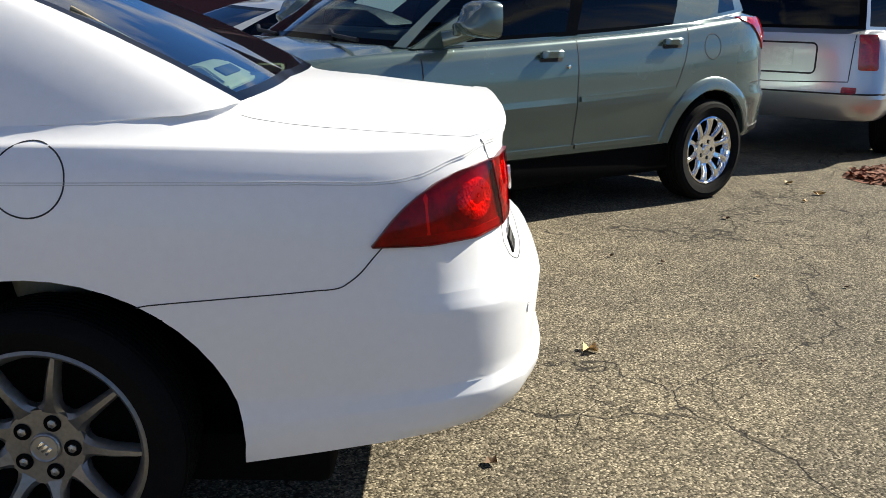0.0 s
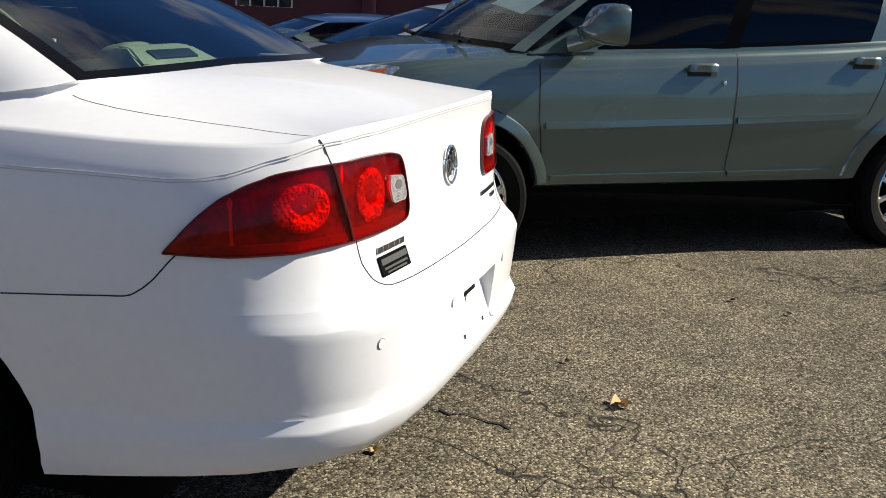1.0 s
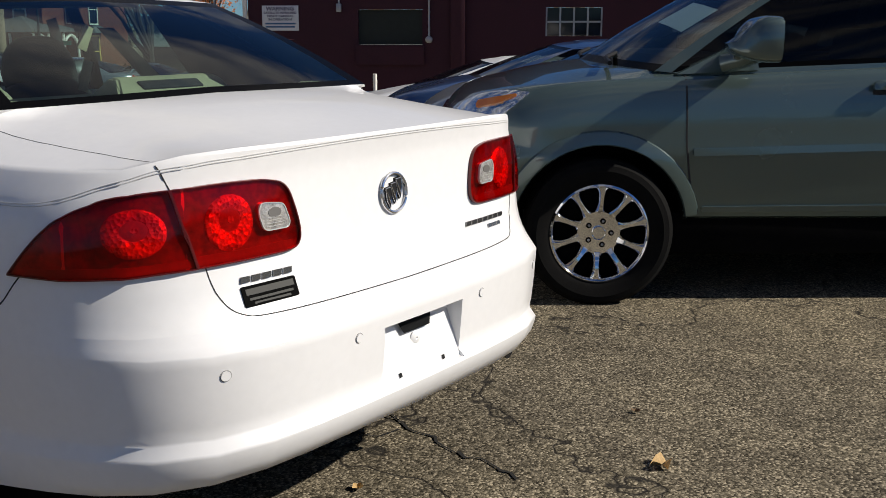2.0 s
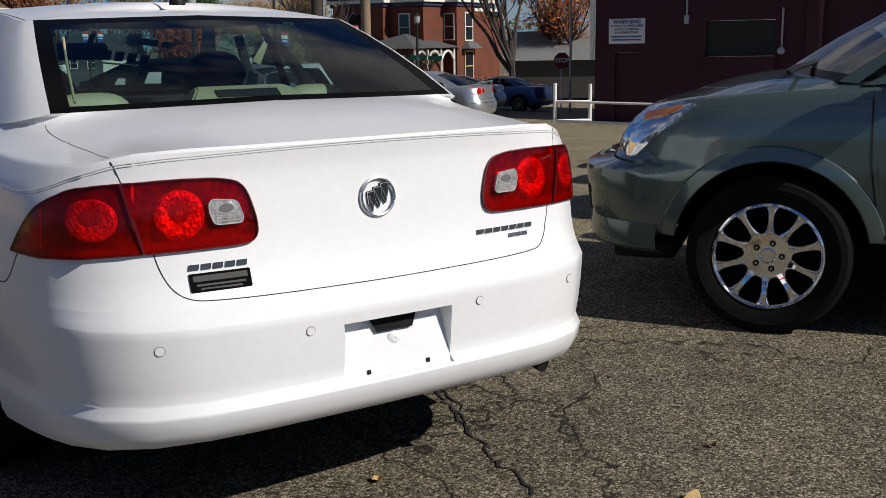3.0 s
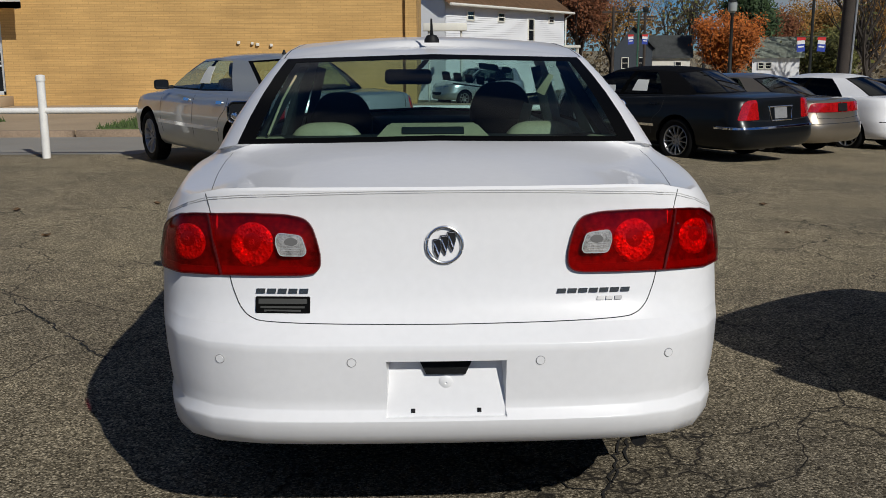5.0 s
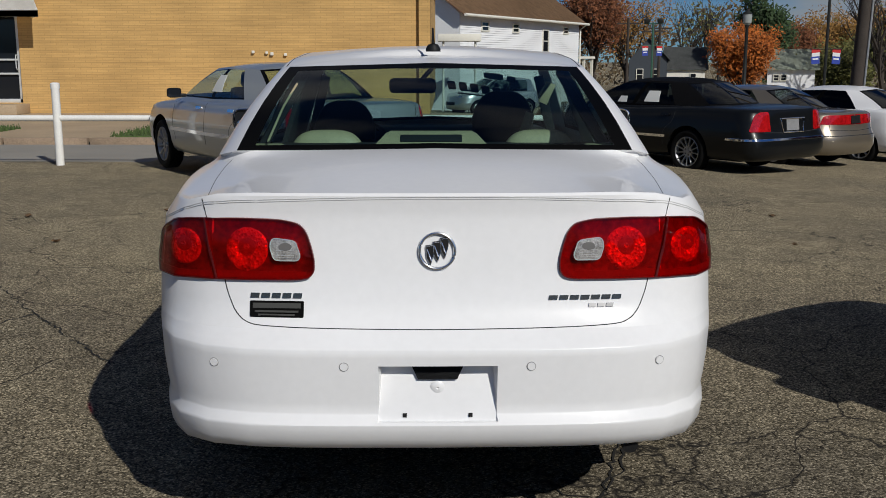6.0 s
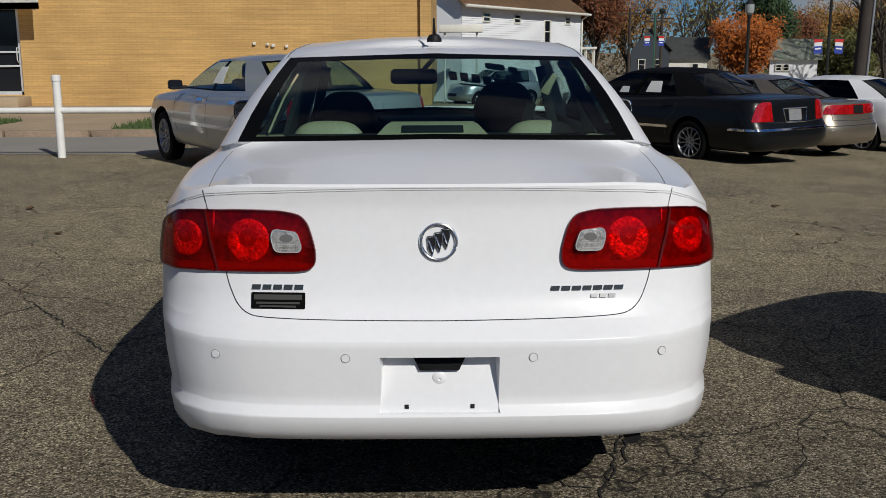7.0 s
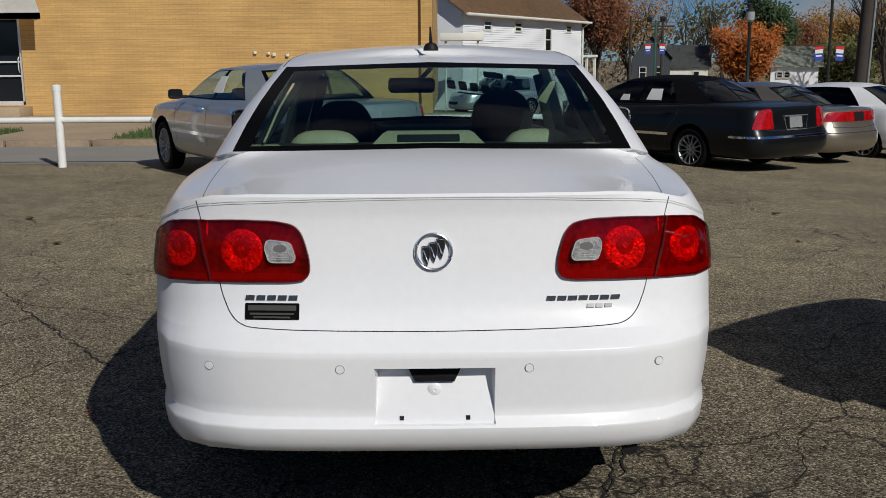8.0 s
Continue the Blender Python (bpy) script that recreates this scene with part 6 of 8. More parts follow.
# ---- tan brick building: door, awning, fittings ----
def brick_material(name, brick, mortar, bw, bh, gap, bump=0.4, streak=0.0):
    """Courses of brick, laid out by the object's own metres along x and z."""
    m = material(name, brick, 0.88)
    n, l = m.node_tree.nodes, m.node_tree.links
    b = n["Principled BSDF"]
    tc, sp, cb = n.new("ShaderNodeTexCoord"), n.new("ShaderNodeSeparateXYZ"), n.new("ShaderNodeCombineXYZ")
    ad = n.new("ShaderNodeMath")
    l.new(tc.outputs["Object"], sp.inputs[0])
    l.new(sp.outputs["X"], ad.inputs[0])
    l.new(sp.outputs["Y"], ad.inputs[1])
    l.new(ad.outputs[0], cb.inputs["X"])
    l.new(sp.outputs["Z"], cb.inputs["Y"])
    bt = n.new("ShaderNodeTexBrick")
    bt.inputs["Scale"].default_value = 1.0
    bt.inputs["Brick Width"].default_value, bt.inputs["Row Height"].default_value, bt.inputs["Mortar Size"].default_value = bw, bh, gap
    bt.inputs["Mortar Smooth"].default_value = 0.3
    bt.inputs["Color1"].default_value = (*brick, 1)
    bt.inputs["Color2"].default_value = (*[c * 0.92 for c in brick], 1)
    bt.inputs["Mortar"].default_value = (*mortar, 1)
    l.new(cb.outputs[0], bt.inputs["Vector"])
    big = n.new("ShaderNodeTexNoise")
    big.inputs["Scale"].default_value, big.inputs["Detail"].default_value = 0.6, 5
    l.new(tc.outputs["Object"], big.inputs["Vector"])
    mr = n.new("ShaderNodeMapRange")
    mr.inputs["From Min"].default_value, mr.inputs["From Max"].default_value = 0.3, 0.7
    mr.inputs["To Min"].default_value, mr.inputs["To Max"].default_value = 0.84, 1.12
    l.new(big.outputs["Fac"], mr.inputs["Value"])
    vm = n.new("ShaderNodeVectorMath")
    vm.operation = "SCALE"
    l.new(bt.outputs["Color"], vm.inputs[0])
    # long uneven courses: some rows run darker in broken streaks
    mp, rows = n.new("ShaderNodeMapping"), n.new("ShaderNodeTexNoise")
    mp.inputs["Scale"].default_value = (0.45, 0.45, 13.0)
    rows.inputs["Scale"].default_value, rows.inputs["Detail"].default_value, rows.inputs["Roughness"].default_value = 1.0, 6, 0.7
    l.new(tc.outputs["Object"], mp.inputs["Vector"])
    l.new(mp.outputs[0], rows.inputs["Vector"])
    sr = n.new("ShaderNodeMapRange")
    sr.inputs["From Min"].default_value, sr.inputs["From Max"].default_value = 0.38, 0.60
    sr.inputs["To Min"].default_value, sr.inputs["To Max"].default_value = 1 - streak, 1 + streak * 0.25
    l.new(rows.outputs["Fac"], sr.inputs["Value"])
    both = n.new("ShaderNodeMath")
    both.operation = "MULTIPLY"
    l.new(mr.outputs[0], both.inputs[0])
    l.new(sr.outputs[0], both.inputs[1])
    l.new(both.outputs[0], vm.inputs["Scale"])
    l.new(vm.outputs[0], b.inputs["Base Color"])
    bp = n.new("ShaderNodeBump")
    bp.inputs["Strength"].default_value, bp.inputs["Distance"].default_value = bump, 0.02
    bp.invert = True
    l.new(bt.outputs["Fac"], bp.inputs["Height"])
    l.new(bp.outputs[0], b.inputs["Normal"])
    return m


M_TANWALL = brick_material("tan_brick_courses", (0.63, 0.39, 0.14), (0.49, 0.30, 0.11), 0.30, 0.064, 0.007, 0.2, 0.17)
M_REDWALL = brick_material("red_brick_courses", (0.17, 0.042, 0.019), (0.11, 0.048, 0.032), 0.22, 0.075, 0.010)
tan = thing("brick_building", Matrix.Translation((-26.4, WALL_Y, zb)), "one-storey tan brick building with an awning over its glass door", "building")
wall_with_openings("wall", 26.0, 3.75, 0.3, [(13.63, 0.28, 15.05, 2.62)], M_TANWALL, tan)
part("side_wall", box((0.3, 12.78, 3.75), (25.85, 6.26, 1.875)), M_TANWALL, tan)
part("flat_roof", box((26, 12.0, 0.12), (13, 6.3, 3.50)), M_GREYSHINGLE, tan)
part("coping", box((26.1, 0.4, 0.09), (13, 0.14, 3.8), 0.01), M_TRIM, tan, "white metal coping")
M_ALUM = vary(material("pale_aluminium", (0.66, 0.68, 0.68), 0.4, 0.3), 0.08)
door = part("door", box((1.30, 0.03, 2.2), (14.34, 0.18, 1.45)), M_DARKGLASS, tan, "dark glass door in a pale metal frame")
for x0, z0, w, h in ((14.34, 0.33, 1.42, 0.10), (14.34, 2.58, 1.42, 0.09), (13.67, 1.45, 0.09, 2.34), (15.00, 1.45, 0.11, 2.34), (14.34, 1.05, 1.24, 0.05), (14.34, 1.42, 1.24, 0.05)):
    part("frame_bar", box((w, 0.08, h), (x0, 0.13, z0), 0.008), M_ALUM, door)
part("door_handle", tube([(14.93, 0.07, 1.15), (14.93, 0.02, 1.2), (14.93, 0.02, 1.5), (14.93, 0.07, 1.55)], 0.015, 8), M_ALUM, door)
part("step", box((1.9, 0.9, 0.26), (14.28, -0.44, 0.13), 0.02), M_CONCRETE, tan, "concrete door step")
b = bmesh.new()
av = [b.verts.new(p) for p in ((12.6, -0.005, 3.25), (15.45, -0.005, 3.25), (16.0, -0.95, 2.66), (12.6, -0.95, 2.66), (12.6, -0.95, 2.50), (16.0, -0.95, 2.50), (15.45, -0.005, 2.50))]
b.faces.new((av[0], av[1], av[2], av[3]))
b.faces.new((av[3], av[2], av[5], av[4]))
b.faces.new((av[1], av[6], av[5], av[2]))
bmesh.ops.solidify(b, geom=b.faces[:], thickness=0.02)
part("awning", b, M_WHITEPAINT, tan, "white metal awning", smooth=False)
for x, z, s in ((21.29, 1.62, 0.10), (21.65, 1.60, 0.09), (21.79, 1.57, 0.11), (22.15, 1.55, 0.10)):
    part("wall_box", box((s * 0.75, 0.08, s * 0.75), (x, -0.04, z), 0.012), M_TRIM, tan, "small painted wall box")

# ---- white pipe barrier by the kerb ----
bar = thing("pipe_barrier", Matrix.Translation((-5.59, 11.86, ground_z(-5.59, 11.86))), "white painted steel pipe barrier with round posts", "barrier")
for x in (-7.0, 0.0, 7.2):
    post = part("post", lathe([(-0.1, 0.058), (1.10, 0.058), (1.10, 0.066), (1.17, 0.066), (1.185, 0.05), (1.19, 0.001)], 20, "z", at=(x, 0, 0)), M_WHITEPAINT, bar)
for x0, x1 in ((-7.0, 0.0), (0.0, 7.2)):
    part("rail", tube([(x0 + 0.05, 0, 0.68), (x1 - 0.05, 0, 0.68)], 0.045, 12), M_WHITEPAINT, bar)


def grass_patch(x0, x1, y0, y1, n, seed):
    rng = random.Random(seed)
    b = bmesh.new()
    for k in range(n):
        x, y = rng.uniform(x0, x1), rng.uniform(y0, y1)
        a, h, w = rng.uniform(0, 6.28), rng.uniform(0.04, 0.13), 0.012
        dx, dy = math.cos(a) * w, math.sin(a) * w
        lx, ly = rng.uniform(-0.05, 0.05), rng.uniform(-0.05, 0.05)
        b.faces.new([b.verts.new(p) for p in ((x - dx, y - dy, zb), (x + dx, y + dy, zb), (x + lx, y + ly, zb + h))])
    return b


verge = thing("grass_verge", Matrix.Identity(4), "patches of short green grass beside the pavement", "grass", kind="stuff")
part("blades", grass_patch(-6.3, -0.6, KERB_Y + 0.3, KERB_Y + 5.0, 12000, 1), M_GRASS, verge)
part("blades", grass_patch(-14, -8.9, KERB_Y + 0.3, KERB_Y + 2.6, 8000, 2), M_GRASS, verge)
part("turf", box((5.6, 4.8, 0.03), (-3.4, KERB_Y + 2.7, zb + 0.006)), M_GRASS, verge)
part("turf", box((5.1, 2.4, 0.03), (-11.5, KERB_Y + 1.45, zb + 0.006)), M_GRASS, verge)


# ---- windows and houses ----
def sash_window(parent, x, z, w, h, y=0.0, frame=None, label="", sill=True, axis="y", depth=0.06):
    """A sash window set on a wall face; axis 'y': the face looks to -y, 'x': to +x."""
    m = Matrix.Translation((x, y, z)) if axis == "y" else Matrix.Translation((y, x, z)) @ Matrix.Rotation(math.pi / 2, 4, "Z")
    fr = frame or M_TRIM
    b = bmesh.new()
    t = max(0.05, w * 0.10)
    for sx, sz, px, pz in ((w + 2 * t, t, 0, h / 2 + t / 2), (w + 2 * t, t, 0, -h / 2 - t / 2), (t, h, -w / 2 - t / 2, 0), (t, h, w / 2 + t / 2, 0), (w, t * 0.6, 0, 0)):
        box((sx, depth, sz), (px, -depth / 2, pz), bm=b)
    bmesh.ops.transform(b, matrix=m, verts=b.verts)
    win = part("window", b, fr, parent, label, smooth=False)
    for pz in (-h / 4, h / 4):
        g = box((w, 0.02, h / 2 - t * 0.3), (0, -0.012, pz))
        bmesh.ops.transform(g, matrix=m, verts=g.verts)
        part("pane", g, M_DARKGLASS, win, smooth=False)
    return win


def gable_roof(x0, x1, y0, y1, z, rise, over=0.3, along="x", thick=0.14):
    b = bmesh.new()
    x0, x1, y0, y1 = x0 - over, x1 + over, y0 - over, y1 + over
    if along == "x":
        ym = (y0 + y1) / 2
        pts = [(x0, y0, z), (x1, y0, z), (x1, ym, z + rise), (x0, ym, z + rise), (x0, y1, z), (x1, y1, z)]
        quads = [(0, 1, 2, 3), (3, 2, 5, 4)]
    else:
        xm = (x0 + x1) / 2
        pts = [(x0, y0, z), (xm, y0, z + rise), (xm, y1, z + rise), (x0, y1, z), (x1, y0, z), (x1, y1, z)]
        quads = [(0, 1, 2, 3), (1, 4, 5, 2)]
    v = [b.verts.new(p) for p in pts]
    for q in quads:
        b.faces.new([v[k] for k in q])
    bmesh.ops.solidify(b, geom=b.faces[:], thickness=thick)
    return b


def gable_wall(x0, x1, y, z, rise, thick=0.2, along="x"):
    b = bmesh.new()
    pts = [(x0, z), (x1, z), ((x0 + x1) / 2, z + rise)]
    f = [b.verts.new((p[0], y, p[1]) if along == "x" else (y, p[0], p[1])) for p in pts]
    g = [b.verts.new((p[0], y + thick, p[1]) if along == "x" else (y + thick, p[0], p[1])) for p in pts]
    b.faces.new(f)
    b.faces.new(g)
    for k in range(3):
        b.faces.new((f[k], f[(k + 1) % 3], g[(k + 1) % 3], g[k]))
    return b


def clapboard(length, z, course=0.11):
    """One overlapping board on a wall face looking to -y, from x = 0."""
    b = bmesh.new()
    v = [b.verts.new(p) for p in ((0, -0.034, z), (length, -0.034, z), (length, -0.008, z + course), (0, -0.008, z + course), (0, 0.0, z), (length, 0.0, z))]
    b.faces.new((v[0], v[1], v[2], v[3]))
    b.faces.new((v[4], v[5], v[1], v[0]))
    return b


# white house behind the brick building
p1, p2 = Vector((0.66, 45.35)), Vector((7.97, 58.84))
wl_len = (p2 - p1).length
wang = math.atan2(p2.y - p1.y, p2.x - p1.x)
wz = -1.1
white_house = thing("white_house", Matrix.Translation((p1.x, p1.y, wz)) @ Matrix.Rotation(wang, 4, "Z"), "white clapboard house with brown shingle roof and a small porch", "house")
part("wall", box((wl_len, 8, 4.6), (wl_len / 2, 4.0, 2.3)), M_SIDING, white_house)
for k in range(41):
    part("clapboard", clapboard(wl_len, k * 0.11), M_SIDING, white_house, smooth=False)
part("gable_end", gable_wall(0, 8, -0.01, 4.6, 3.0, along="y"), M_SIDING, white_house)
part("roof", gable_roof(0, wl_len, 0, 8, 4.5, 3.1, 0.45), M_SHINGLE, white_house, "brown shingle roof", smooth=False)
part("gutter", tube([(-0.4, -0.5, 4.5), (wl_len + 0.4, -0.5, 4.5)], 0.07, 8), M_TRIM, white_house, "white gutter")
part("downpipe", tube([(wl_len + 0.1, -0.45, 4.45), (wl_len + 0.05, -0.1, 4.2), (wl_len + 0.05, -0.1, 0.2)], 0.05, 8), M_TRIM, white_house)
for x, w, h, z in ((2.6, 0.7, 0.36, 4.05), (6.2, 0.7, 0.36, 4.05), (10.2, 0.75, 1.15, 3.45), (13.2, 0.7, 0.30, 4.1)):
    sash_window(white_house, x, z, w, h, -0.02)
porch = part("porch", box((3.0, 2.4, 0.15), (wl_len + 1.5, 1.2, 2.55), 0.02), M_TRIM, white_house, "flat porch roof on white posts", smooth=False)
for x in (0.2, 1.4, 2.8):
    part("porch_post", box((0.14, 0.14, 2.5), (wl_len + x, 0.15, 1.25)), M_TRIM, porch, smooth=False)
part("porch_wall", box((2.6, 0.1, 2.2), (wl_len + 1.4, 0.6, 1.1)), M_SIDING, porch, smooth=False)
sash_window(white_house, wl_len + 1.0, 1.6, 0.7, 1.3, 0.54)
sash_window(white_house, wl_len + 2.0, 1.6, 0.7, 1.3, 0.54)
# gable side beside the white house; its shade is in the blue-grey colour
annex = thing("grey_annex", Matrix.Translation((-1.4, 47.5, wz)), "clapboard annex, its shade put into a dark blue-grey, with a red fire escape landing", "house")
part("wall", box((3.2, 5, 7.5), (0.2, 2.5, 3.75)), vary(material("shaded_blue_grey_siding", (0.10, 0.12, 0.17), 0.7), 0.1), annex)
part("landing", box((1.0, 0.8, 0.12), (-0.2, -0.4, 4.6)), M_DARKMETAL, annex)
part("landing_rail", tube([(-0.7, -0.75, 4.7), (-0.7, -0.75, 5.4), (0.3, -0.75, 5.4), (0.3, -0.75, 4.7)], 0.04, 6), M_REDBRICK, annex)
shed_roof = thing("white_canopy", Matrix.Translation((0.6, 42.5, 0.0)), "flat white canopy on a thin post", "canopy")
part("canopy_slab", box((1.9, 1.6, 0.32), (0.0, 0.0, 2.30), 0.02), M_TRIM, shed_roof)
part("canopy_post", tube([(0.7, -0.6, -0.9), (0.7, -0.6, 2.2)], 0.05, 8), M_TRIM, shed_roof)
part("canopy_post", tube([(-0.7, -0.6, -0.9), (-0.7, -0.6, 2.2)], 0.05, 8), M_TRIM, shed_roof)

# red brick house with gables and porch
hu = Vector((0.44, -0.90)).normalized()
brick_house = thing("red_brick_house", Matrix.Translation((31.2, 65.2, -2.3)) @ Matrix.Rotation(math.atan2(hu.y, hu.x), 4, "Z") @ Matrix.Diagonal((0.95, 0.95, 1, 1)), "two-storey red brick Victorian house with grey slate roofs and a porch", "house")
EH = 6.3
for name, x0, x1, y0, y1, eh in (("gable_block", 0, 4.66, 0, 9, EH), ("middle_block", 4.3, 7.66, 0.85, 8, EH), ("rear_block", 7.3, 8.8, 3.65, 9, EH), ("end_block", 7.0, 8.5, 6.6, 10.8, EH - 0.6)):
    part(name, box((x1 - x0, y1 - y0, eh), ((x0 + x1) / 2, (y0 + y1) / 2, eh / 2)), M_REDWALL, brick_house, smooth=False)
    part("eave_board", box((x1 - x0 + 0.7, y1 - y0 + 0.7, 0.22), ((x0 + x1) / 2, (y0 + y1) / 2, eh + 0.11)), M_TRIM, brick_house, "pale eave board", smooth=False)
    part("frieze", box((x1 - x0 + 0.3, y1 - y0 + 0.3, 0.25), ((x0 + x1) / 2, (y0 + y1) / 2, eh - 0.13)), M_NAVYTRIM, brick_house, "navy frieze", smooth=False)


def hip_roof(x0, x1, y0, y1, z, rise, over=0.4):
    b = bmesh.new()
    x0, x1, y0, y1 = x0 - over, x1 + over, y0 - over, y1 + over
    k = min(x1 - x0, y1 - y0) / 2
    if x1 - x0 < y1 - y0:
        r = [((x0 + x1) / 2, y0 + k, z + rise), ((x0 + x1) / 2, y1 - k, z + rise)]
    else:
        r = [(x0 + k, (y0 + y1) / 2, z + rise), (x1 - k, (y0 + y1) / 2, z + rise)]
    c = [b.verts.new(p) for p in ((x0, y0, z), (x1, y0, z), (x1, y1, z), (x0, y1, z))]
    t = [b.verts.new(p) for p in r]
    if x1 - x0 < y1 - y0:
        for q in ((c[0], c[1], t[0]), (c[1], c[2], t[1], t[0]), (c[2], c[3], t[1]), (c[3], c[0], t[0], t[1])):
            b.faces.new(q)
    else:
        for q in ((c[0], c[1], t[1], t[0]), (c[1], c[2], t[1]), (c[2], c[3], t[0], t[1]), (c[3], c[0], t[0])):
            b.faces.new(q)
    b.faces.new(c[::-1])
    return b


part("slate_roof", gable_roof(0, 4.66, 0, 9, EH + 0.25, 4.2, 0.35, "y"), M_GREYSHINGLE, brick_house, "grey slate gable roof", smooth=False)
part("gable_face", gable_wall(0, 4.66, 0.02, EH + 0.2, 3.7), M_NAVYTRIM, brick_house, "dark shingled gable face", smooth=False)
part("slate_roof", hip_roof(4.3, 7.66, 0.85, 8, EH + 0.22, 3.6), M_GREYSHINGLE, brick_house, smooth=False)
part("slate_roof", gable_roof(4.5, 8.8, 3.65, 7.05, EH + 0.22, 3.2, 0.35, "x"), M_GREYSHINGLE, brick_house, smooth=False)
part("gable_face", gable_wall(3.65, 7.05, 8.82, EH + 0.2, 3.0, 0.1, "y"), M_YELLOWTRIM, brick_house, "yellow panelled gable face", smooth=False)
part("gable_window_band", box((0.06, 1.6, 0.55), (8.95, 5.35, EH + 1.25)), M_TRIM, brick_house, smooth=False)
for y in (4.85, 5.15, 5.55, 5.85):
    part("gable_pane", box((0.04, 0.22, 0.42), (8.99, y, EH + 1.25)), M_DARKGLASS, brick_house, smooth=False)
part("roof_ridge", tube([(4.66, -0.35, EH + 0.35), (2.33, -0.35, EH + 4.55)], 0.09, 6), M_TRIM, brick_house)
part("roof_ridge", tube([(0, -0.35, EH + 0.35), (2.33, -0.35, EH + 4.55)], 0.09, 6), M_TRIM, brick_house)
M_REDTILE = material("red_ridge_tile", (0.30, 0.06, 0.04), 0.8)
part("hip_tile", tube([(8.06, 0.45, EH + 0.25), (6.0, 2.6, EH + 3.85)], 0.09, 6), M_REDTILE, brick_house, "red hip tiles")
part("hip_tile", tube([(3.9, 0.45, EH + 0.25), (6.0, 2.6, EH + 3.85)], 0.09, 6), M_REDTILE, brick_house)
sash_window(brick_house, 2.33, 4.7, 1.6, 1.7, -0.01, M_NAVYTRIM)
sash_window(brick_house, 2.33, EH + 1.3, 0.9, 1.1, 0.0, M_NAVYTRIM)
sash_window(brick_house, 2.33, 1.9, 1.4, 1.9, -0.01, M_TRIM)
sash_window(brick_house, 6.0, 4.6, 0.85, 1.75, 0.84, M_TRIM)
sash_window(brick_house, 8.15, 4.6, 0.75, 1.75, 3.64, M_TRIM)
sash_window(brick_house, 5.35, 4.6, 1.0, 1.85, 8.81, M_TRIM, axis="x")
sash_window(brick_house, 5.35, 1.8, 1.1, 2.0, 8.81, M_YELLOWTRIM, axis="x")
sash_window(brick_house, 8.6, 4.3, 0.8, 1.7, 8.51, M_TRIM, axis="x")
sash_window(brick_house, 8.6, 1.7, 0.8, 1.7, 8.51, M_TRIM, axis="x")
part("bay_roof", hip_roof(8.7, 9.4, 4.5, 6.2, 3.05, 0.5, 0.15), M_GREYSHINGLE, brick_house, smooth=False)
vp = part("veranda_roof", hip_roof(3.6, 8.9, -2.2, 3.6, 3.15, 1.0, 0.2), M_GREYSHINGLE, brick_house, "grey hipped veranda roof", smooth=False)
part("veranda_floor", box((5.2, 3.0, 0.6), (6.2, -0.7, 0.3)), M_REDWALL, brick_house, smooth=False)
for x, y in ((3.8, -2.1), (5.4, -2.1), (7.1, -2.1), (8.8, -2.1), (8.8, -0.4), (8.8, 1.4), (8.8, 3.2)):
    part("veranda_post", tube([(x, y, 0.6), (x, y, 3.1)], 0.09, 8), M_TRIM, vp)
for y0, y1 in ((-2.1, -0.4), (-0.4, 1.4), (1.4, 3.2)):
    part("veranda_arch", tube([(8.8, y0, 2.3), (8.8, y0 + 0.25 * (y1 - y0), 2.8), (8.8, (y0 + y1) / 2, 2.98), (8.8, y0 + 0.75 * (y1 - y0), 2.8), (8.8, y1, 2.3)], 0.10, 6), M_TRIM, vp)
hedge = thing("hedge", Matrix.Translation((36.8, 58.2, -2.3)), "clipped russet hedge in front of the brick house", "hedge")

# small grey gabled house, pale hut, long low building
gh = thing("grey_gabled_house", Matrix.Translation((12.8, 68.5, -1.6)) @ Matrix.Rotation(radians(-10), 4, "Z"), "small grey gabled house with a white garage wing", "house")
M_GREYSIDE = vary(material("grey_siding", (0.045, 0.055, 0.068), 0.8), 0.1)
part("wall", box((2.6, 5, 2.9), (1.3, 2.5, 1.45)), M_GREYSIDE, gh)
part("gable_face", gable_wall(0, 2.6, 0.0, 2.9, 1.5), M_GREYSIDE, gh, smooth=False)
part("roof", gable_roof(0, 2.6, 0, 5, 2.85, 1.55, 0.2, "y"), M_GREYSHINGLE, gh, smooth=False)
part("wing", box((2.6, 4, 2.2), (3.9, 2.3, 1.1)), M_TRIM, gh, "white garage wing")
part("wing_roof", gable_roof(2.6, 5.2, 0.3, 4.3, 2.2, 1.6, 0.2, "x"), M_GREYSHINGLE, gh, smooth=False)
sash_window(gh, 0.75, 1.9, 0.4, 0.7, -0.01)
sash_window(gh, 1.85, 1.9, 0.4, 0.7, -0.01)
sash_window(gh, 4.4, 1.7, 0.35, 0.5, 0.29)
hut = thing("pale_hut", Matrix.Translation((18.7, 56.5, -1.6)) @ Matrix.Rotation(radians(-18), 4, "Z"), "low white hut with a pale green sheet roof", "hut")
part("wall", box((2.6, 3, 2.4), (1.3, 1.5, 1.2)), M_SIDING, hut)
part("roof", gable_roof(0, 2.6, 0, 3, 2.35, 1.2, 0.25, "x"), vary(material("pale_green_sheet", (0.34, 0.37, 0.30), 0.6), 0.1), hut, smooth=False)
for x in (0.5, 0.9):
    sash_window(hut, x, 1.9, 0.25, 0.3, -0.01, sill=False)
lb = thing("long_low_building", Matrix.Translation((33.6, 46.7, -2.1)) @ Matrix.Rotation(radians(-42), 4, "Z"), "long low white building with a pale grey roof", "building")
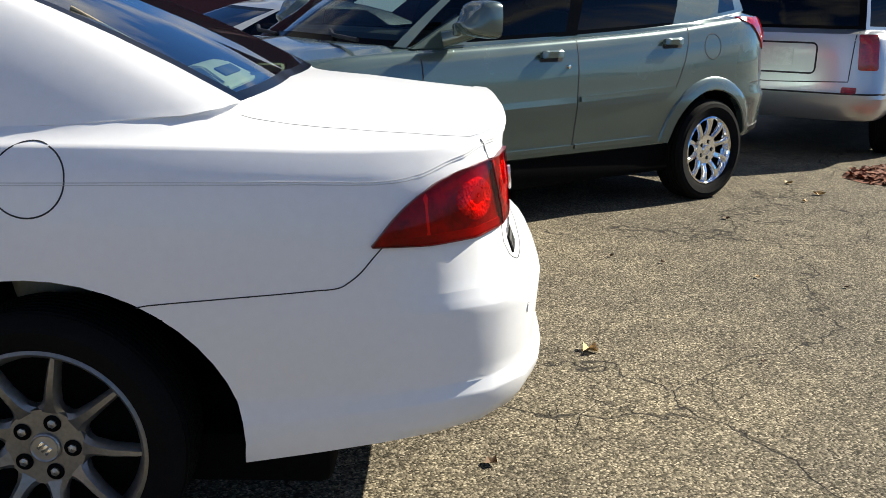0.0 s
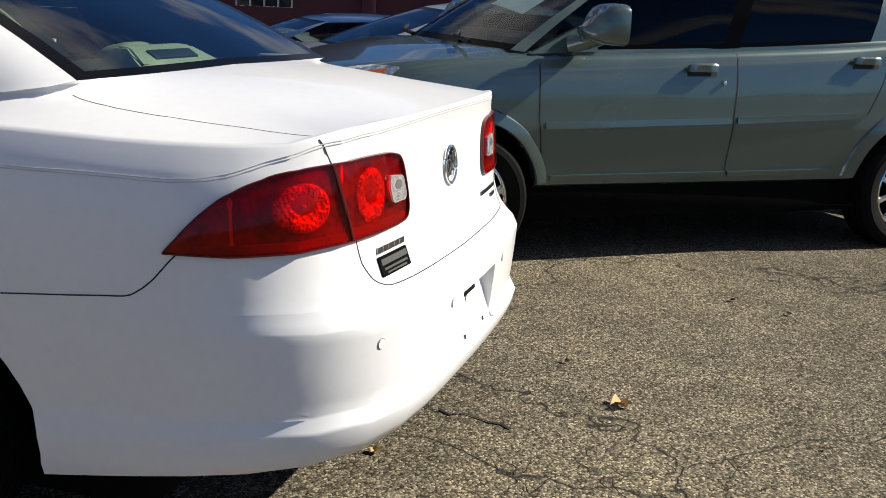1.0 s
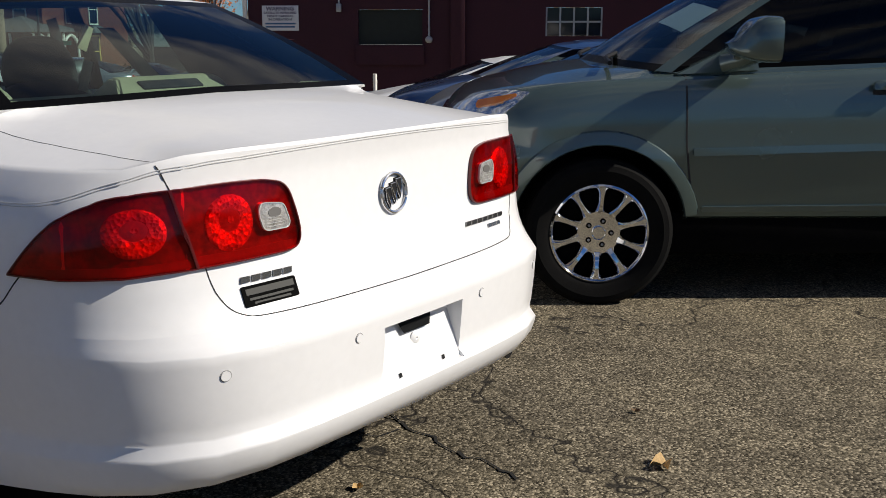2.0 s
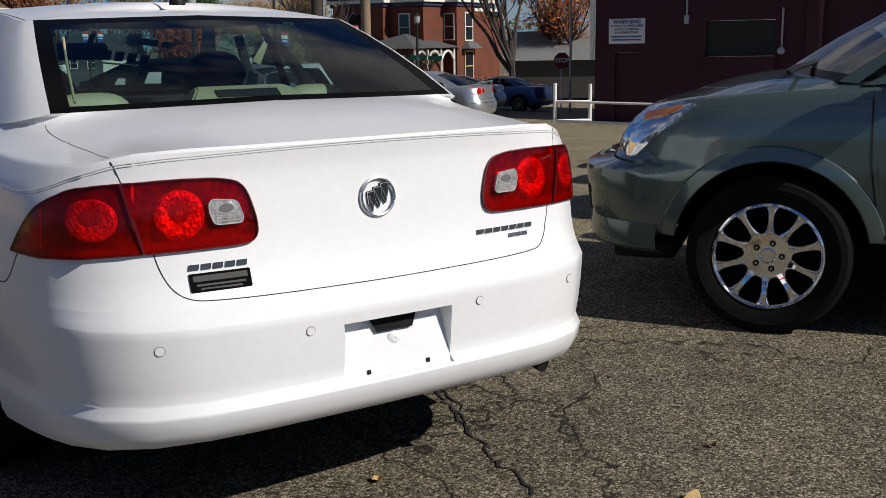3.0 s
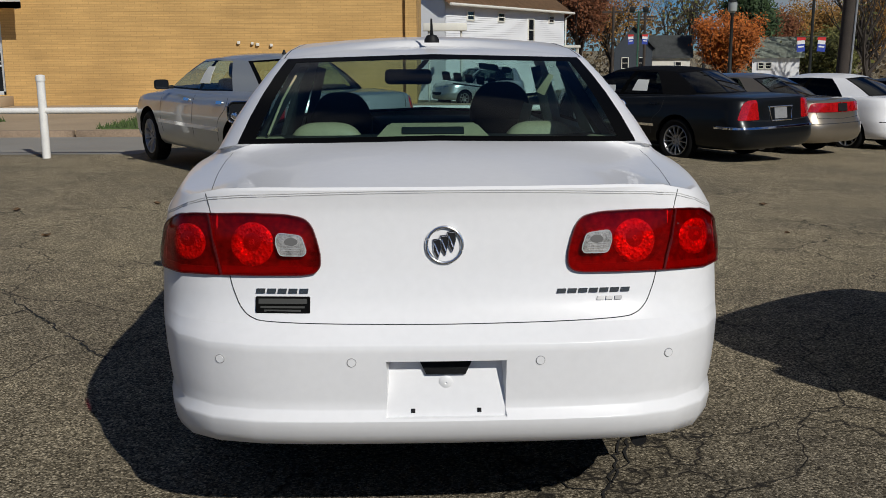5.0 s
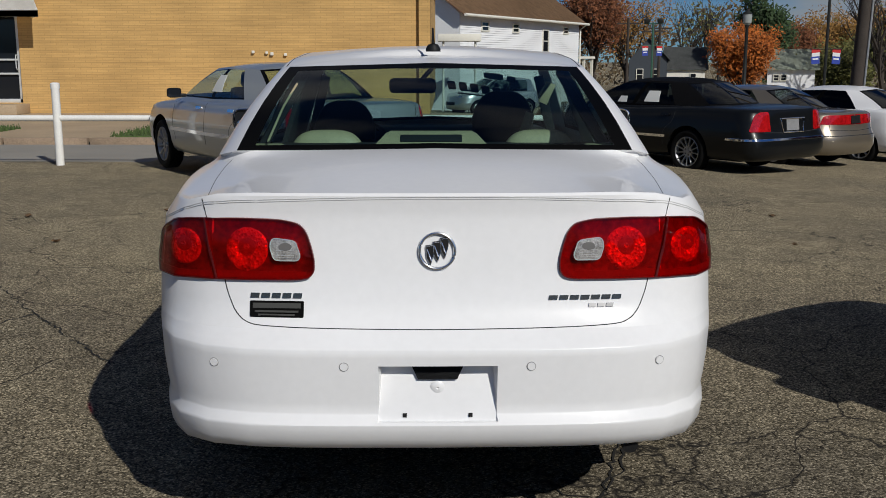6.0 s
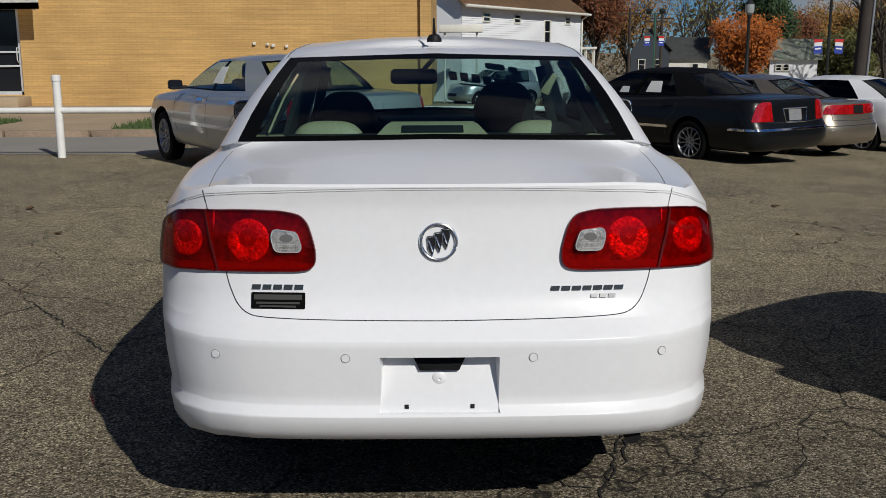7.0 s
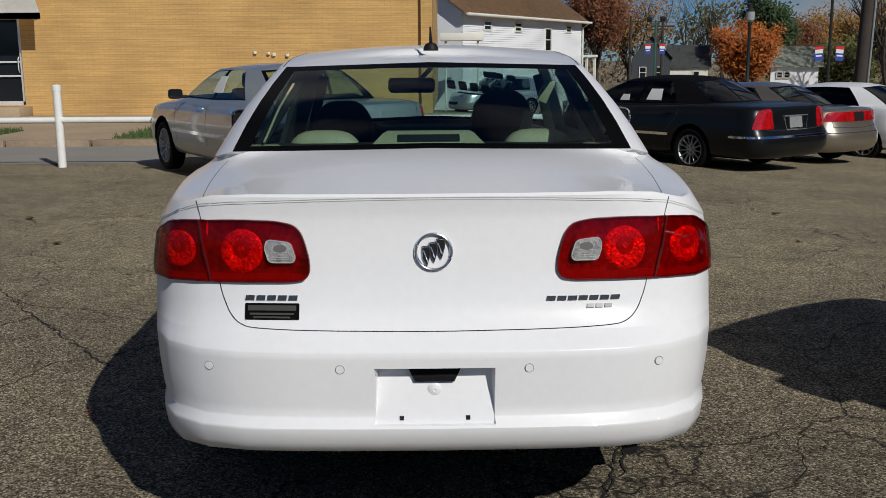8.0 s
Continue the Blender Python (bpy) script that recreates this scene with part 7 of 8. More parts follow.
# this wall lies in eave shade; the dark is put into its colour
part("wall", box((22, 8, 2.2), (11, 4, 1.1)), vary(material("painted_eave_shade", (0.05, 0.045, 0.04), 0.8), 0.2), lb, "long wall with its eave shade painted dark")
part("gable_face", gable_wall(0, 8, 0.0, 2.2, 1.6, along="y"), M_SIDING, lb, smooth=False)
part("roof", gable_roof(0, 22, 0, 8, 2.2, 1.7, 0.4, "x"), vary(material("pale_grey_roof", (0.36, 0.37, 0.35), 0.8), 0.1), lb, "pale grey roof", smooth=False)

# ---- maroon building ----
MC = Vector((18.8, 21.4))
md = math.atan2(-0.866, 0.5)
mz = ground_z(MC.x, MC.y)
maroon = thing("maroon_building", Matrix.Translation((MC.x, MC.y, mz)) @ Matrix.Rotation(md, 4, "Z"), "long dark maroon painted building with pilasters, a door and small windows", "building")
wall_with_openings("wall", 44.0, 7.5, 0.3, [(0.62, 0.02, 1.36, 2.05), (3.3, 1.9, 5.2, 2.9), (8.75, 2.15, 10.35, 2.95)], M_MAROON, maroon)
part("end_wall", box((0.3, 14, 7.5), (0.15, 7.32, 3.75)), M_MAROON, maroon)
part("parapet", box((44.2, 0.5, 0.2), (22, 0.2, 7.6)), M_MAROON, maroon)
for x in (6.25, 12.5, 18.7, 25.0, 31.2):
    part("pilaster", box((0.42, 0.16, 7.3), (x, -0.085, 3.65), 0.01), M_MAROON, maroon)
part("door", box((0.72, 0.06, 2.02), (0.99, 0.12, 1.03)), M_MAROON, maroon, "maroon steel door")
part("boarded_window", box((1.88, 0.06, 0.98), (4.25, 0.12, 2.4)), vary(material("dark_green_board", (0.012, 0.018, 0.014), 0.7), 0.2), maroon)
part("window_ledge", box((2.0, 0.12, 0.55), (4.25, -0.06, 1.6)), M_MAROON, maroon)
mw = part("window", box((1.6, 0.03, 0.78), (9.55, 0.14, 2.55)), M_DARKGLASS, maroon, "small barred window")
for k in range(5):
    part("window_bar", box((0.05, 0.05, 0.8), (8.77 + k * 0.39, 0.05, 2.55)), M_STEEL, mw)
part("window_bar", box((1.6, 0.05, 0.05), (9.55, 0.05, 2.55)), M_STEEL, mw)
part("conduit", tube([(2.75, -0.04, 3.0), (2.75, -0.04, 7.4)], 0.03, 8), M_STEEL, maroon)
part("conduit_box", box((0.14, 0.1, 0.24), (2.75, -0.05, 2.95), 0.01), M_STEEL, maroon)
part("meter", lathe([(0.0, 0.10), (-0.14, 0.10), (-0.16, 0.07), (-0.165, 0.001)], 16, "y", at=(5.4, 0, 2.05)), M_STEEL, maroon, "round electric meter")
part("meter_pipe", tube([(5.4, -0.05, 2.15), (5.4, -0.05, 3.2)], 0.03, 8), M_STEEL, maroon)
part("downspout", box((0.12, 0.12, 5.5), (-0.07, -0.07, 4.6), 0.02), M_WHITEPAINT, maroon, "white corner downspout")


def lettering(text, size, at, parent, mat, extrude=0.002, rot=None, squeeze=1.0):
    c = bpy.data.curves.new("lettering", "FONT")
    c.body, c.size, c.align_x, c.align_y, c.extrude, c.offset = text, size, "CENTER", "CENTER", extrude, size * 0.025
    t = new("tmp_text", c)
    me = bpy.data.meshes.new_from_object(t.evaluated_get(bpy.context.evaluated_depsgraph_get()))
    bpy.data.objects.remove(t)
    me.materials.append(mat)
    ob = new("lettering", me)
    ob.parent = parent
    ob.matrix_basis = Matrix.Translation(at) @ (rot or Matrix.Rotation(math.pi / 2, 4, "X")) @ Matrix.Diagonal((squeeze, 1, 1, 1))
    return ob


mx = maroon.matrix_basis.copy()
sign = thing("warning_sign", mx @ Matrix.Translation((0.98, -0.02, 2.66)), "white warning sign with dark lettering on the maroon wall", "sign")
M_SIGNWHITE = vary(material("sign_white", (0.74, 0.76, 0.78), 0.5), 0.06)
M_SIGNINK = material("sign_ink", (0.03, 0.02, 0.09), 0.6)
M_SIGNBLUE = material("sign_blue", (0.05, 0.14, 0.30), 0.6)
part("panel", box((1.10, 0.02, 0.72), (0, 0, 0), 0.004), M_SIGNWHITE, sign)
for txt, sz, z in (("WARNING", 0.155, 0.265), ("SATELLITE INFRA-RED", 0.090, 0.150), ("NIGHT CAMERAS", 0.090, 0.055), ("IN OPERATION!", 0.090, -0.040)):
    lettering(txt, sz, (0, -0.013, z), sign, M_SIGNINK, squeeze=1.12)
for z, w in ((-0.16, 0.92), (-0.25, 0.88)):
    part("lettering_bar", box((w, 0.004, 0.045), (0, -0.012, z)), M_SIGNBLUE, sign)

# pipe rail by the maroon building
r1, r2 = Vector((16.35, 20.2)), Vector((18.0, 20.65))
r3 = r1 + Vector((0.5, -0.866)) * 9
rail = thing("pipe_rail", Matrix.Identity(4), "white pipe guard rail beside the maroon building", "barrier")


def pipe(points, r, mat, parent, name):
    part(name, tube(points, r, 10), mat, parent)


for p in (r1, r2, (r1 + r3) / 2, r3):
    z = ground_z(p.x, p.y)
    pipe([(p.x, p.y, z - 0.05), (p.x, p.y, z + 1.12)], 0.055, M_WHITEPAINT, rail, "post")
for a, c in ((r1, r2), (r1, (r1 + r3) / 2), ((r1 + r3) / 2, r3)):
    for h in (0.08, 0.62):
        pipe([(a.x, a.y, ground_z(a.x, a.y) + h), (c.x, c.y, ground_z(c.x, c.y) + h)], 0.035, M_WHITEPAINT, rail, "rail")

# cars near the rail
LOWCAR = preset(4.84, 1.92, 1.38, 1.0, 2.85, 1.0, 0.98, 0.7, 1.5, 2.4, 3.3, 0.75, clear=0.26)
plain_car("pale_blue_coupe", "pale blue-grey coupe beyond the rail", (19.3, 27.0), 33, LOWCAR, car_paint("pale_blue_paint", (0.30, 0.36, 0.45), 0.3), lamps=[(rounded([(0.40, 0.90), (0.85, 0.90), (0.85, 0.76), (0.40, 0.76)], 0.03, 3), M_RED, "c")])
plain_car("navy_sedan", "navy blue sedan beyond the rail", (23.2, 29.2), 33, LOWCAR, M_BLUE)

# ---- poles, lamps, signs ----
def pole_thing(name, label, x, y, h, r0, r1, mat, category="pole", lean=(0, 0)):
    z = ground_z(x, y)
    ob = thing(name, Matrix.Translation((x, y, z)), label, category)
    part("shaft", tube([(lean[0] * t * h, lean[1] * t * h, -0.1 + t * (h + 0.1)) for t in (0, 0.25, 0.5, 0.75, 1)], r0, 14, radii=[r0 + (r1 - r0) * t for t in (0, 0.25, 0.5, 0.75, 1)]), mat, ob)
    return ob


up = pole_thing("utility_pole", "tall dark weathered wooden utility pole", 10.17, 22.6, 10.5, 0.165, 0.12, M_BARK, lean=(0.035, 0.0))
part("conduit_pipe", tube([(0.15, -0.12, 0.0), (0.25, -0.11, 3.0), (0.45, -0.08, 9.0)], 0.03, 8), M_STEEL, up)
part("cross_arm", box((2.4, 0.12, 0.12), (0.36, 0, 10.0)), M_BARK, up)
pole_thing("wooden_pole", "pale brown wooden pole", 11.9, 23.0, 9.5, 0.14, 0.12, M_POLEWOOD, lean=(0.01, 0.0))
M_LANTERN = material("lantern_glass", (0.30, 0.32, 0.31), 0.2)


def street_lamp(x, y, top):
    z = ground_z(x, y)
    h = top - z
    ob = thing("street_lamp", Matrix.Translation((x, y, z)), "black cast-iron street lamp with a glass lantern", "street lamp", "street lamps")
    part("post", lathe([(0, 0.16), (0.35, 0.15), (0.45, 0.09), (h - 0.75, 0.06), (h - 0.68, 0.10), (h - 0.62, 0.10)], 14, "z"), M_DARKMETAL, ob)
    part("lantern", lathe([(h - 0.62, 0.10), (h - 0.55, 0.17), (h - 0.28, 0.19), (h - 0.2, 0.17)], 12, "z"), M_LANTERN, ob)
    part("cap", lathe([(h - 0.2, 0.20), (h - 0.1, 0.10), (h - 0.02, 0.03), (h, 0.001)], 12, "z"), M_DARKMETAL, ob)


street_lamp(12.09, 38.52, 3.35)
street_lamp(29.1, 49.6, 2.95)
street_lamp(15.5, 55.2, 2.7)
M_FLAGR, M_FLAGW, M_FLAGB = (vary(material(n, c, 0.8), 0.12) for n, c in (("banner_red", (0.55, 0.03, 0.03)), ("banner_white", (0.75, 0.75, 0.75)), ("banner_blue", (0.03, 0.06, 0.35))))


def flood_pole(x, y, top, mat, flags_z):
    z = ground_z(x, y)
    h = top - z
    ob = thing("floodlight_pole", Matrix.Translation((x, y, z)), "thin floodlight pole with two heads and striped banners", "floodlight", "floodlight poles")
    part("mast", tube([(0, 0, 0), (0, 0, h)], 0.05, 8), mat, ob)
    part("arm", tube([(-0.45, 0, h - 0.06), (0.45, 0, h - 0.06)], 0.03, 6), mat, ob)
    for s in (-1, 1):
        part("flood_head", box((0.26, 0.22, 0.20), (s * 0.32, -0.05, h + 0.06), 0.04, Matrix.Rotation(radians(25), 4, "X")), M_DARKMETAL, ob)
        part("banner_arm", tube([(0, 0, flags_z - z + 0.26), (s * 0.5, 0, flags_z - z + 0.26)], 0.018, 6), mat, ob)
        fx = s * 0.34
        lean = Matrix.Rotation(radians(s * 5), 4, "Y")
        fl = part("banner", box((0.27, 0.012, 0.24), (fx, 0, flags_z - z - 0.10), turn=lean), M_FLAGB, ob, "blue, white and red banner")
        part("stripe", box((0.25, 0.012, 0.12), (fx, 0, flags_z - z + 0.082), turn=lean), M_FLAGW, fl)
        part("stripe", box((0.28, 0.012, 0.11), (fx, 0, flags_z - z + 0.20), turn=lean), M_FLAGR, fl)
        part("lettering_bar", box((0.19, 0.012, 0.05), (fx, -0.006, flags_z - z - 0.06), turn=lean), M_FLAGW, fl)


flood_pole(12.53, 30.97, 3.56, M_DARKMETAL, 1.45)
flood_pole(9.92, 46.4, 3.1, vary(material("green_pole", (0.03, 0.10, 0.07), 0.5), 0.1), 1.75)
flood_pole(22.6, 44.0, 4.6, M_DARKMETAL, 1.9)
sp = pole_thing("steel_pole", "tall galvanised steel pole", 23.9, 28.9, 9.0, 0.05, 0.04, M_STEEL)
for x, y, h in ((11.5, 62.0, 5.2), (12.3, 58.0, 4.6), (13.1, 60.0, 4.9)):
    pp = pole_thing("distant_pole", "thin dark distant utility pole", x, y, h, 0.10, 0.08, M_BARK)
    part("cross_arm", box((1.4, 0.08, 0.1), (0, 0, h - 0.35)), M_BARK, pp)
st = pole_thing("stop_sign", "red octagonal stop sign on a post", 27.4, 33.9, 2.4, 0.03, 0.03, M_STEEL, "sign")
b = bmesh.new()
oct_pts = [(0.38 * math.cos(radians(22.5 + 45 * k)), 0.38 * math.sin(radians(22.5 + 45 * k))) for k in range(8)]
f = b.faces.new([b.verts.new((x, 0, z)) for x, z in oct_pts])
bmesh.ops.solidify(b, geom=[f], thickness=0.012)
oc = part("octagon", b, material("stop_red", (0.22, 0.02, 0.02), 0.5), st, smooth=False)
turn = Matrix.Translation((0, -0.05, 2.1)) @ Matrix.Rotation(radians(-38), 4, "Z")
oc.matrix_basis = turn
lettering("STOP", 0.26, (0, -0.025, 0.0), oc, M_SIGNWHITE)
gs = pole_thing("street_name_sign", "green street name plates on a post", 24.0, 41.0, 2.35, 0.03, 0.03, M_DARKMETAL, "sign")
part("name_plate", box((0.9, 0.02, 0.2), (0.1, 0, 2.2), turn=Matrix.Rotation(radians(-30), 4, "Z")), material("sign_green", (0.01, 0.20, 0.12), 0.5), gs)
part("name_plate", box((0.7, 0.02, 0.2), (0.9, -0.3, 2.15), turn=Matrix.Rotation(radians(-50), 4, "Z")), material("sign_green_two", (0.01, 0.20, 0.12), 0.5), gs)


# ---- trees ----
def leaf_material(name, color):
    m = vary(material(name, color, 0.75), 0.3, 0.8, 12, island=0.45)
    return m


def tree(name, label, x, y, height, spread, leaf_mat, leaves, seed, trunk=0.16, leaf=0.22, low=0.25, levels=3, z=None, shape=1.0, bark=None, fork=0.28):
    """A trunk that forks into limbs, with leaf sprays about the twigs."""
    rng = random.Random(seed)
    z0 = ground_z(x, y) if z is None else z
    ob = thing(name, Matrix.Translation((x, y, z0)), label, "tree")
    b = bmesh.new()
    tips = []

    def limb(p, d, length, r, level):
        pts, q = [p], p
        for k in range(3):
            d = (d + Vector((rng.uniform(-0.2, 0.2), rng.uniform(-0.2, 0.2), rng.uniform(-0.05, 0.16)))).normalized()
            q = q + d * length / 3
            pts.append(q)
        tube(pts, r, 6 if level < 2 else 4, bm=b, radii=[r * (1 - 0.16 * k) for k in range(4)], cap=False)
        tips.extend(pts[2:])
        if level >= levels:
            return
        for k in range(rng.randint(3, 4) if level else 6):
            a = rng.uniform(0, math.tau)
            out = Vector((math.cos(a) * spread, math.sin(a) * spread, height * rng.uniform(0.35, 0.9) * shape)).normalized()
            nd = (d * 0.35 + out).normalized()
            start = pts[rng.choice((1, 2, 3))] if level else pts[3] - d * rng.uniform(0, length * 0.3)
            limb(start, nd, length * rng.uniform(0.55, 0.8) if level else height * 0.36, r * (0.52 if level else 0.55), level + 1)

    limb(Vector((0, 0, -0.2)), Vector((0, 0, 1)), height * fork, trunk, 0)
    part("trunk", b, bark or M_BARK, ob)
    if leaves:
        verts, faces = [], []
        tp = [t for t in tips if t.z > height * low]
        for k in range(leaves):
            c = rng.choice(tp) + Vector((rng.gauss(0, 1), rng.gauss(0, 1), rng.gauss(0, 0.8))) * (spread * 0.13)
            u = Vector((rng.gauss(0, 1), rng.gauss(0, 1), rng.gauss(0, 1))).normalized()
            w = u.orthogonal().normalized()
            s = leaf * rng.uniform(0.5, 1.2)
            n = len(verts)
            verts += [tuple(c + u * s), tuple(c + w * s * 0.6), tuple(c - u * s * 0.8), tuple(c - w * s * 0.6)]
            faces.append((n, n + 1, n + 2, n + 3))
        me = bpy.data.meshes.new("crown")
        me.from_pydata(verts, [], faces)
        me.materials.append(leaf_mat)
        cr = new("crown", me)
        cr.parent = ob
    return ob


L_ORANGE, L_RUSSET, L_GOLD, L_GREEN, L_OLIVE = (leaf_material(n, c) for n, c in (("orange_leaves", (0.38, 0.105, 0.012)), ("russet_leaves", (0.17, 0.06, 0.022)), ("gold_leaves", (0.26, 0.135, 0.028)), ("dark_green_leaves", (0.035, 0.065, 0.02)), ("olive_leaves", (0.12, 0.12, 0.03))))
tree("orange_maple", "maple tree with dense orange autumn leaves", 15.5, 50.1, 4.6, 2.0, L_ORANGE, 16000, 11, 0.14, 0.085, 0.3, shape=0.8)
tree("dark_green_tree", "dense dark green tree behind the maple", 22.0, 65.9, 7.4, 2.4, L_GREEN, 11000, 12, 0.2, 0.15, 0.2)
tree("russet_tree", "tall russet autumn tree", 10.6, 70.0, 8.5, 4.0, L_RUSSET, 15000, 13, 0.25, 0.12, levels=4)
tree("russet_tree", "tall russet autumn tree with golden tips", 14.0, 76.0, 8.0, 4.0, L_GOLD, 5000, 14, 0.22, 0.12, levels=4)
tree("bare_tree", "almost bare tree with thin grey twigs", 19.0, 78.0, 8.5, 4.0, L_OLIVE, 350, 15, 0.22, 0.18, levels=4)
for k, (x, y, h, m, n) in enumerate(((28.5, 80.0, 7.0, L_GOLD, 4200), (33.5, 80.5, 7.6, L_GOLD, 4200), (31.0, 74.0, 6.2, L_OLIVE, 3500), (38.5, 86.0, 8.5, L_GOLD, 4000), (26.0, 76.0, 6.5, L_RUSSET, 3500), (23.0, 58.0, 4.2, L_OLIVE, 3000))):
    tree("autumn_tree", "autumn tree with golden brown leaves", x, y, h, 3.4, m, n * 3, 30 + k, 0.2, 0.13)
tree("bare_tree", "bare tree with thin dark branches", 24.0, 53.0, 8.6, 4.2, L_OLIVE, 150, 16, 0.20, 0.15, levels=4)
tree("big_street_tree", "large dark-barked tree with sparse orange leaves", 27.0, 36.8, 9.8, 4.5, L_ORANGE, 2200, 17, 0.22, 0.075, 0.35, levels=4, fork=0.24)
tree("orange_tree", "tree with orange leaves behind the low building", 38.0, 47.0, 8.5, 4.5, L_ORANGE, 6500, 18, 0.25, 0.10, levels=4)
tree("porch_shrub", "bare branched shrub before the porch", 33.3, 56.5, 3.8, 2.2, L_OLIVE, 60, 19, 0.07, 0.1, levels=4)


def leaf_cloud(count, place, size, seed):
    rng = random.Random(seed)
    verts, faces = [], []
    for k in range(count):
        c = Vector(place(rng))
        u = Vector((rng.gauss(0, 1), rng.gauss(0, 1), rng.gauss(0, 1))).normalized()
        w = u.orthogonal().normalized()
        s = size * rng.uniform(0.5, 1.3)
        n = len(verts)
        verts += [tuple(c + u * s), tuple(c + w * s * 0.7), tuple(c - u * s), tuple(c - w * s * 0.7)]
        faces.append((n, n + 1, n + 2, n + 3))
    me = bpy.data.meshes.new("leaves")
    me.from_pydata(verts, [], faces)
    return me


def far_place(rng):
    a = rng.uniform(0, math.tau)
    r = rng.uniform(105, 150)
    top = 4.5 + 2.6 * math.sin(a * 9) + 1.8 * math.sin(a * 23 + 1) + 1.3 * math.sin(a * 51)
    return (r * math.sin(a), r * math.cos(a), -2.3 + max(0.4, top + 2) * rng.random() ** 0.8)


woods = new("far_woods", leaf_cloud(70000, far_place, 0.34, 77))
woods.data.materials.append(leaf_material("far_leaves", (0.085, 0.06, 0.028)))
tagged(woods, "distant belt of brown autumn woods", "woods", kind="stuff")
me = leaf_cloud(1500, lambda r: (r.uniform(-4.0, 4.0), r.uniform(-0.5, 0.5), r.uniform(0, 1.0)), 0.12, 5)
me.materials.append(leaf_material("hedge_leaves", (0.20, 0.08, 0.035)))
cr = new("foliage", me)
cr.parent = hedge

# ---- mulch bed and litter ----
rng = random.Random(8)
M_MULCH = vary(material("red_brown_mulch", (0.17, 0.055, 0.025), 0.9), 0.35, 4, 60, island=0.5)
b = bmesh.new()
mulch_axis, mulch_side = Vector((0.25, -0.97)), Vector((0.97, 0.25))


def mulch_xy(u, v):
    p = Vector((4.85, -2.98)) + mulch_axis * u + mulch_side * v
    return p


nu, nv = 16, 8
vs = [[b.verts.new((*mulch_xy(3.2 * i / nu, (j / nv - 0.5) * 1.1 * math.sin(min(1, 0.15 + i / 4) * 1.57)), 0.004 + 0.06 * math.sin(j / nv * math.pi) * min(1, i / 4))) for j in range(nv + 1)] for i in range(nu + 1)]
for i in range(nu):
    for j in range(nv):
        b.faces.new((vs[i][j], vs[i + 1][j], vs[i + 1][j + 1], vs[i][j + 1]))
mulch = tagged(mesh_object("mulch_bed", b, M_MULCH), "red-brown bark mulch bed with loose chips", "mulch", kind="stuff")
b = bmesh.new()
for k in range(1500):
    u, v = rng.uniform(0.05, 3.2), rng.uniform(-0.5, 0.5)
    edge = math.sin(min(1, 0.15 + u / 0.8) * 1.57)
    p = mulch_xy(u, v * 1.15 * edge)
    z = 0.008 + 0.06 * math.cos(v * math.pi) * min(1, u / 0.8)
    m = Euler((rng.uniform(-0.6, 0.6), rng.uniform(-0.6, 0.6), rng.uniform(0, 6.3))).to_matrix()
    lx, ly = rng.uniform(0.02, 0.05), rng.uniform(0.007, 0.016)
    b.faces.new([b.verts.new(Vector((p.x, p.y, z)) + m @ Vector(c)) for c in ((-lx, -ly, 0), (lx, -ly, 0), (lx * 0.8, ly, 0.006), (-lx * 0.9, ly, 0.006))])
chips = part("bark_chip", b, M_MULCH, mulch, smooth=False)

